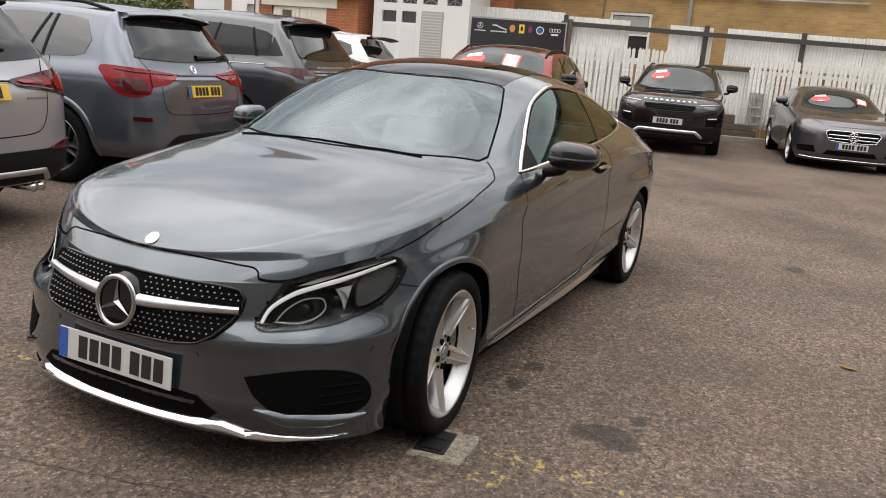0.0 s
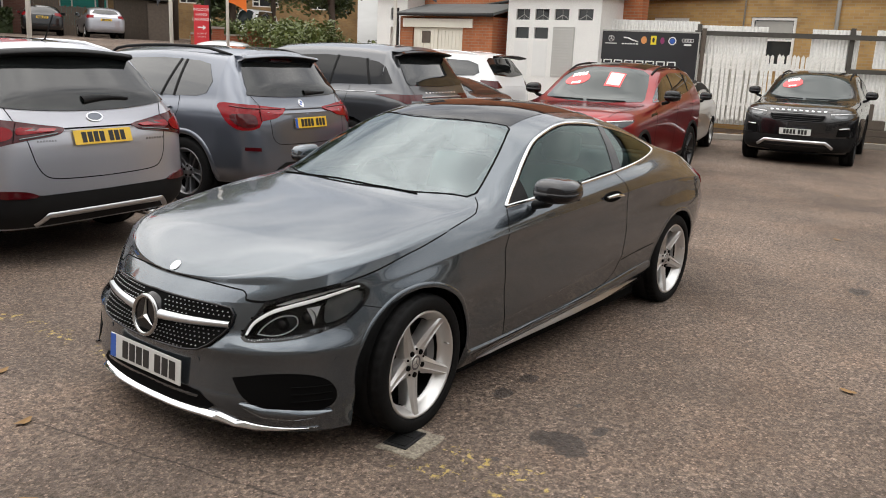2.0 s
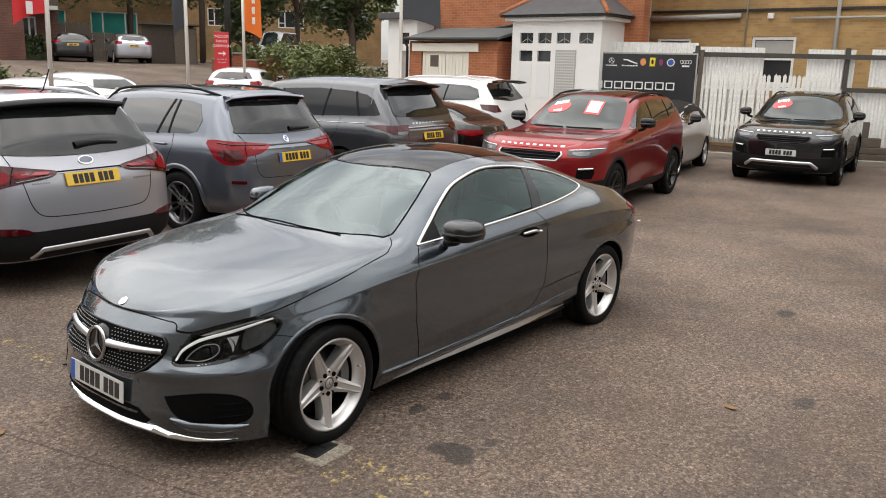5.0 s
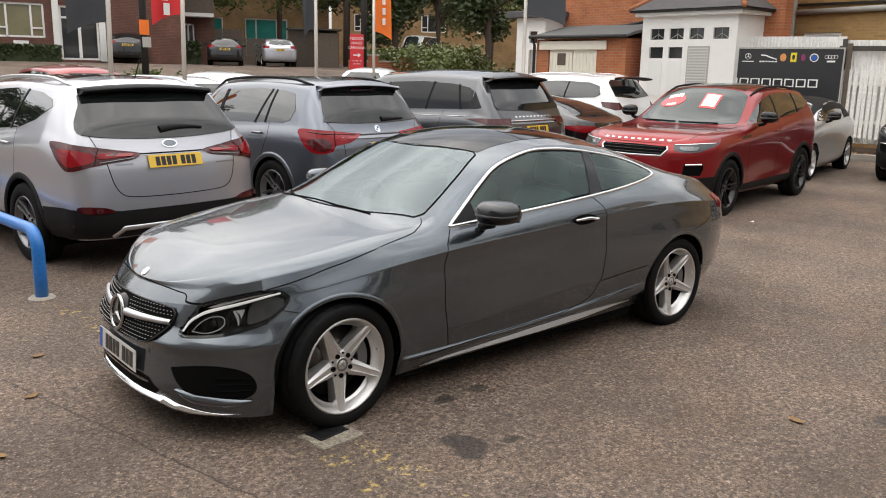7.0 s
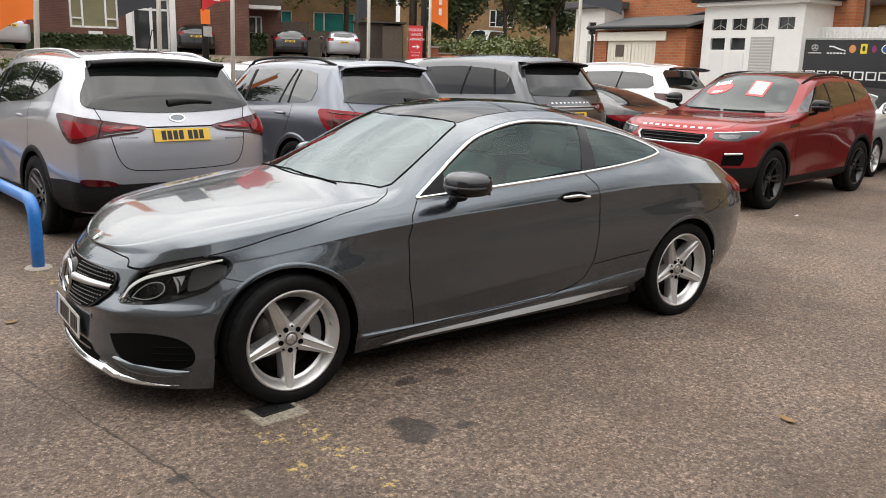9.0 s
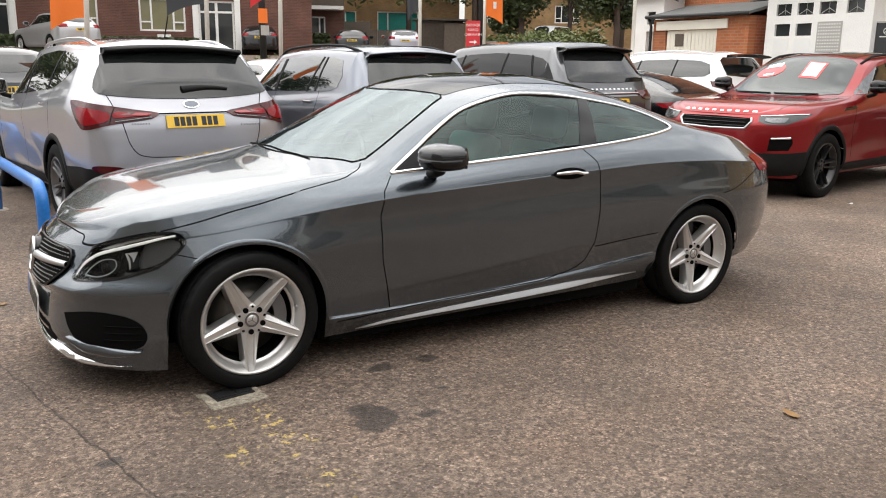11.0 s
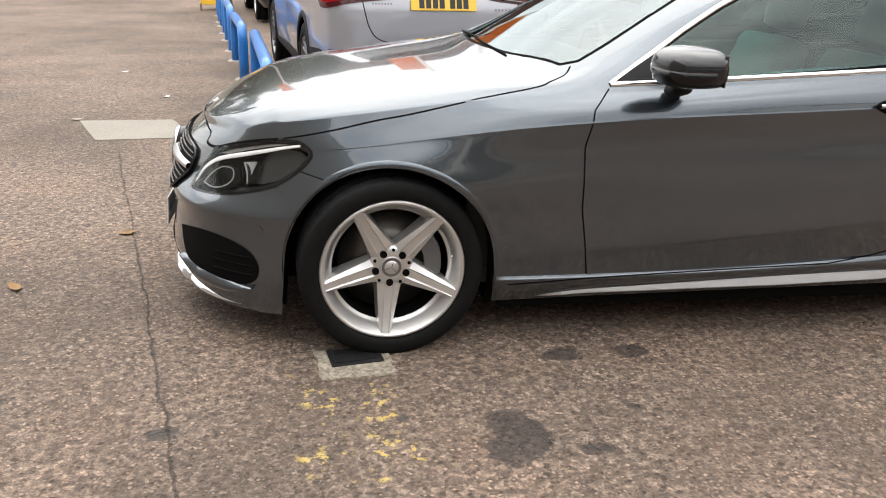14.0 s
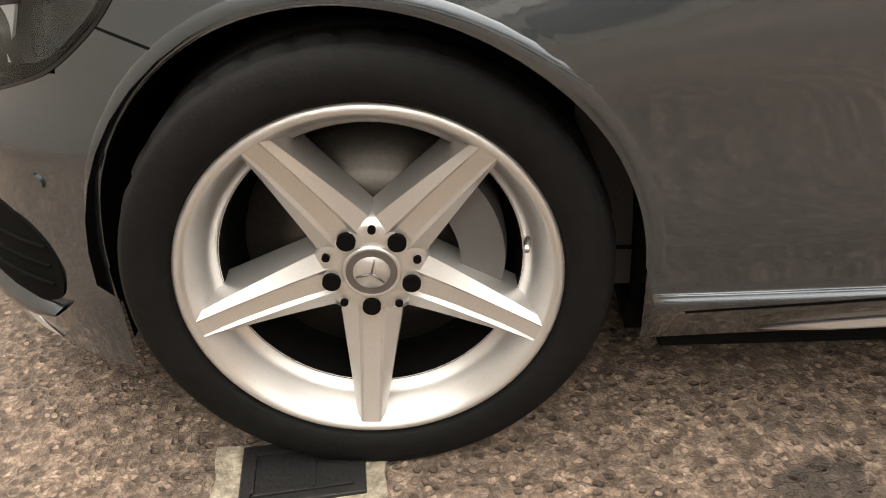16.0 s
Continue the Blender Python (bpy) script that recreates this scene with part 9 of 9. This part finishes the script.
def street_block(name, label, x, y, ang_, w, h, material, openings, depth=8.0, pane=M_CURTAIN):
    z = ground_z(x, y) - 0.3
    g = thing(name, label, "building", pose(x, y, z, 0, 0, ang_), "", "structure")
    bm = bmesh.new()
    xsn = sorted({0, w, *[o[0] for o in openings], *[o[1] for o in openings]})
    for a, b in zip(xsn[:-1], xsn[1:]):
        hs = sorted((o[2], o[3]) for o in openings if o[0] <= a + 1e-6 and o[1] >= b - 1e-6)
        zz = 0
        for c, d in hs:
            if c > zz:
                box(bm, a, b, 0, 0.3, zz, c)
            zz = d
        box(bm, a, b, 0, 0.3, zz, h)
    box(bm, 0, 0.3, 0.3, depth, 0, h)
    box(bm, w - 0.3, w, 0.3, depth, 0, h)
    bmesh.ops.remove_doubles(bm, verts=bm.verts, dist=0.0005)
    part("wall", bm, material, g)
    part("roof", box(bmesh.new(), -0.3, w + 0.3, -0.3, depth + 0.3, h, h + 0.25), M_SLATE, g)
    for o in openings:
        a, b, c, d = o[:4]
        kind = o[4] if len(o) > 4 else "win"
        wn = obj("window" if kind == "win" else "door", None, g)
        part("pane", box(bmesh.new(), a, b, 0.14, 0.16, c, d), pane if kind == "win" else M_WINDOW, wn)
        f = 0.09
        fr_ = [(a, b, c, c + f), (a, b, d - f, d), (a, a + f, c, d), (b - f, b, c, d)]
        if kind == "win":
            q = (b - a) * 0.26
            fr_ += [(a + q - f / 2, a + q + f / 2, c, d), (b - q - f / 2, b - q + f / 2, c, d), (a, a + q, c + (d - c) * 0.26, c + (d - c) * 0.26 + 0.07), (b - q, b, c + (d - c) * 0.26, c + (d - c) * 0.26 + 0.07)]
        else:
            fr_ += [((a + b) / 2 - 0.07, (a + b) / 2 + 0.07, c, d), (a, b, d - 0.6, d - 0.5)]
        for x0, x1, z0, z1 in fr_:
            part("window_frame" if kind == "win" else "door_frame", box(bmesh.new(), x0, x1, 0.05, 0.2, z0, z1), M_WPAINT, wn)
    return g


g = street_block("block_of_flats", "brown brick block of flats with white windows", -10.2, 43.4, -12, 26.5, 9.0, M_BBRICK,
                 [(1.2, 3.8, 1.25, 2.9), (6.0, 8.2, 1.25, 2.9), (9.9, 12.1, 0.4, 3.0, "door"), (14.1, 16.0, 1.5, 2.95), (17.9, 20.1, 1.35, 2.95), (20.75, 22.5, 0.35, 2.9, "door"), (1.2, 3.8, 4.2, 5.8), (6.0, 8.2, 4.2, 5.8), (14.1, 16.0, 4.2, 5.8), (17.9, 20.1, 4.2, 5.8)])
part("door_surround", box(bmesh.new(), 20.45, 20.74, -0.15, 0.0, 0.3, 4.2), M_WPAINT, g)
part("door_surround", box(bmesh.new(), 22.51, 22.8, -0.15, 0.0, 0.3, 4.2), M_WPAINT, g)
part("door_surround", box(bmesh.new(), 9.5, 9.88, -0.15, 0.0, 0.3, 4.2), M_WPAINT, g)
part("door_surround", box(bmesh.new(), 12.12, 12.4, -0.15, 0.0, 0.3, 4.2), M_WPAINT, g)
part("plaque", box(bmesh.new(), 18.7, 19.35, -0.03, 0.0, 0.75, 1.2), M_WPAINT, g)
g = street_block("block_of_flats", "dark brown brick flats with a white balcony edge", 12.6, 43.9, -20, 7.0, 9.0, M_BBRICK, [(4.6, 5.9, 0.4, 2.5), (1.0, 2.6, 1.2, 2.5), (4.4, 6.2, 4.2, 5.8)], 8.0, M_WINDOW)
part("balcony", box(bmesh.new(), 3.9, 6.9, -1.1, 0.0, 2.85, 3.05), M_WPAINT, g)
part("balcony_front", box(bmesh.new(), 3.9, 6.9, -1.1, -1.05, 3.05, 4.0), M_OLDWOOD, g)
street_block("buff_block", "buff brick block behind the trees", 20.5, 53.5, -24, 12, 11, M_BUFF, [(1.5, 4.5, 0.8, 3.4), (6.0, 9.0, 0.8, 3.4), (1.5, 4.5, 5.0, 7.0)], 8.0, M_TEAL)
street_block("buff_block", "brown brick flats with small white windows", 39, 60, -42, 17, 13, M_BUFF, [(2.0, 4.2, 3.2, 4.7), (8.0, 10.2, 3.2, 4.7), (13, 15, 3.2, 4.7), (2.0, 4.2, 6.2, 7.8), (8.0, 10.2, 6.2, 7.8), (13, 15, 6.2, 7.8)], 8.0, M_WINDOW)
street_block("buff_block", "brown brick flats with small white windows", 50, 44, -50, 16, 12, M_BUFF, [(2.0, 4.2, 2.2, 3.7), (8.0, 10.2, 2.2, 3.7), (2.0, 4.2, 5.2, 6.8), (8.0, 10.2, 5.2, 6.8)], 8.0, M_WINDOW)

# board fence, trellis hut, garden wall
bf = thing("board_fence", "grey weathered close-board fence", "fence", pose(19.3, 43.3, ground_z(20, 43) - 0.2, 0, 0, -26), "", "structure")
for k in range(42):
    part("board", box(bmesh.new(), k * 0.125, k * 0.125 + 0.118, 0, 0.025, 0, (2.25 if k < 18 else 1.75) + 0.03 * math.sin(k * 2.3)), M_OLDWOOD, bf)
hut = thing("trellis_shed", "timber shed with a trellis front", "shed", pose(21.8, 37.5, ground_z(22.5, 37) - 0.05, 0, 0, -27))
part("back_wall", box(bmesh.new(), 0.0, 2.75, 1.2, 1.25, 0, 2.1), M_OLDWOOD, hut)
part("side_wall", box(bmesh.new(), 1.60, 2.75, 0.0, 0.05, 0, 1.95), M_OLDWOOD, hut)
part("end_wall", box(bmesh.new(), 2.70, 2.75, 0.0, 1.2, 0, 2.0), M_OLDWOOD, hut)
part("shed_roof", box(bmesh.new(), -0.15, 2.9, -0.2, 1.4, 2.1, 2.18), M_DARKWOOD, hut)
for k in range(13):
    x = 0.02 + 0.128 * k
    part("trellis_lath", box(bmesh.new(), x, x + 0.035, 0.0, 0.02, 0.05, 2.05), M_OLDWOOD, hut)
for k in range(15):
    z = 0.08 + 0.138 * k
    part("trellis_lath", box(bmesh.new(), 0, 1.6, 0.02, 0.04, z, z + 0.035), M_OLDWOOD, hut)
for x in (0.0, 0.78, 1.56):
    part("corner_post", box(bmesh.new(), x, x + 0.07, 0.04, 0.11, 0, 2.1), M_OLDWOOD, hut)
gw = thing("garden_wall", "low red brick garden wall with capped piers", "wall", pose(16.8, 24.2, ground_z(17, 24) - 0.3, 0, 0, -36), "", "structure")
part("wall", box(bmesh.new(), 0, 5.2, 0, 0.22, 0, 1.45), M_RBRICKX, gw)
part("coping", box(bmesh.new(), 0, 5.2, -0.03, 0.25, 1.45, 1.51), M_CONC, gw)
for x in (0.8, 2.1, 3.6, 5.0):
    part("pier", box(bmesh.new(), x, x + 0.42, -0.06, 0.30, 0, 1.68), M_RBRICKX, gw)
    part("pier_cap", box(bmesh.new(), x - 0.04, x + 0.46, -0.10, 0.34, 1.68, 1.76, 0.01), M_CONC, gw)

# verge and parked cars over the road
verge = new("verge", mesh_from("verge", [(-20, 26.5, ground_z(0, 26.5) + 0.09), (12.5, 25.0, ground_z(0, 25) + 0.09), (12.5, 22.0, ground_z(0, 22) + 0.09), (-20, 23.0, ground_z(0, 23) + 0.09)], [(3, 2, 1, 0)], M_GRASS))
tagged(verge, "thin grass verge beside the road", "grass", kind="structure")
far_car("saloon_car", "black saloon parked across the street", SALF, M_BLACKPAINT, pose(19.0, 39.8, ground_z(18, 38), 0, 0, -116))
far_car("hatchback_car", "silver hatchback parked across the street", HATCH, M_SILVER, pose(21.3, 38.6, ground_z(20, 38), 0, 0, -112))
far_car("hatchback_car", "black hatchback parked by the flats", HATCH, M_BLACKPAINT, pose(13.6, 40.2, ground_z(13, 40), 0, 0, -108))
far_car("panel_van", "white panel van parked behind the garden wall", (5.4, 2.0, 2.35, 3.3, 0.95, 0.34, 1.25, 1.35, 1.1), M_WHITE, pose(34.5, 43.5, ground_z(34, 43), 0, 0, 20))
far_car("sport_utility_car", "pale silver car parked across the street", SUVF, M_LIGHTSILVER, pose(2.5, 36.2, ground_z(2, 36), 0, 0, -70))

# unseen trees added behind the camera to darken the horizon in car reflections
for i, (x, h) in enumerate(((-22, 8), (-9, 9), (8, 8), (24, 9), (38, 8))):
    tree(x, -46 - (i % 2) * 4, h, 4.0, 80 + i, M_LEAFDARK, 3500, 0.25, 0.30)

# unseen two-storey building added behind the camera: closes the yard, blocks low sky
sb = thing("unseen_rear_building", "unseen two-storey building added to cut low light, grey upper wall and pale fascia", "building", None, "", "structure")
part("wall", box(bmesh.new(), -24, 44, -13.3, -13.0, 0, 2.6), M_CONC, sb)
part("upper_wall", box(bmesh.new(), -24, 44, -13.3, -13.0, 2.6, 5.6), M_CONC, sb)
for z0, z1 in ((0.7, 2.2), (3.6, 4.9)):
    for k in range(14):
        part("window_band", box(bmesh.new(), -22 + k * 4.6, -18.8 + k * 4.6, -12.99, -12.95, z0, z1), M_WINDOW, sb)
# pale fascia and parapet are there to streak the reflections in the car
part("fascia", box(bmesh.new(), -24.2, 44.2, -13.0, -12.8, 2.5, 3.1), M_WPAINT, sb)
part("parapet", box(bmesh.new(), -24.2, 44.2, -13.0, -12.85, 5.1, 5.6), M_WPAINT, sb)
part("roof", box(bmesh.new(), -24.2, 44.2, -23, -12.8, 5.6, 5.8), M_FELT, sb)

# unseen plain rendered side added past the nose; closes yard, darkens ground and bumper
nb = thing("unseen_shade_building", "unseen plain grey rendered building side added to darken the yard's left", "building", None, "", "structure")
part("wall", box(bmesh.new(), -7.8, -7.5, -12.7, 2.0, 0, 8.0), M_CONC, nb)
part("wall_side", box(bmesh.new(), -16, -7.8, 1.7, 2.0, 0, 8.0), M_CONC, nb)
part("roof", box(bmesh.new(), -16, -7.3, -12.7, 2.2, 8.0, 8.2), M_FELT, nb)

# bushy bank across the street
for i, (x, y, h) in enumerate(((-3.4, 33.5, 4.6), (-6.8, 32.0, 5.4), (-10.5, 31.0, 5.0), (-14.0, 30.5, 6.0))):
    tree(x, y, h, 2.4, 120 + i, M_LEAFDARK, 4200, 0.02, 0.16)
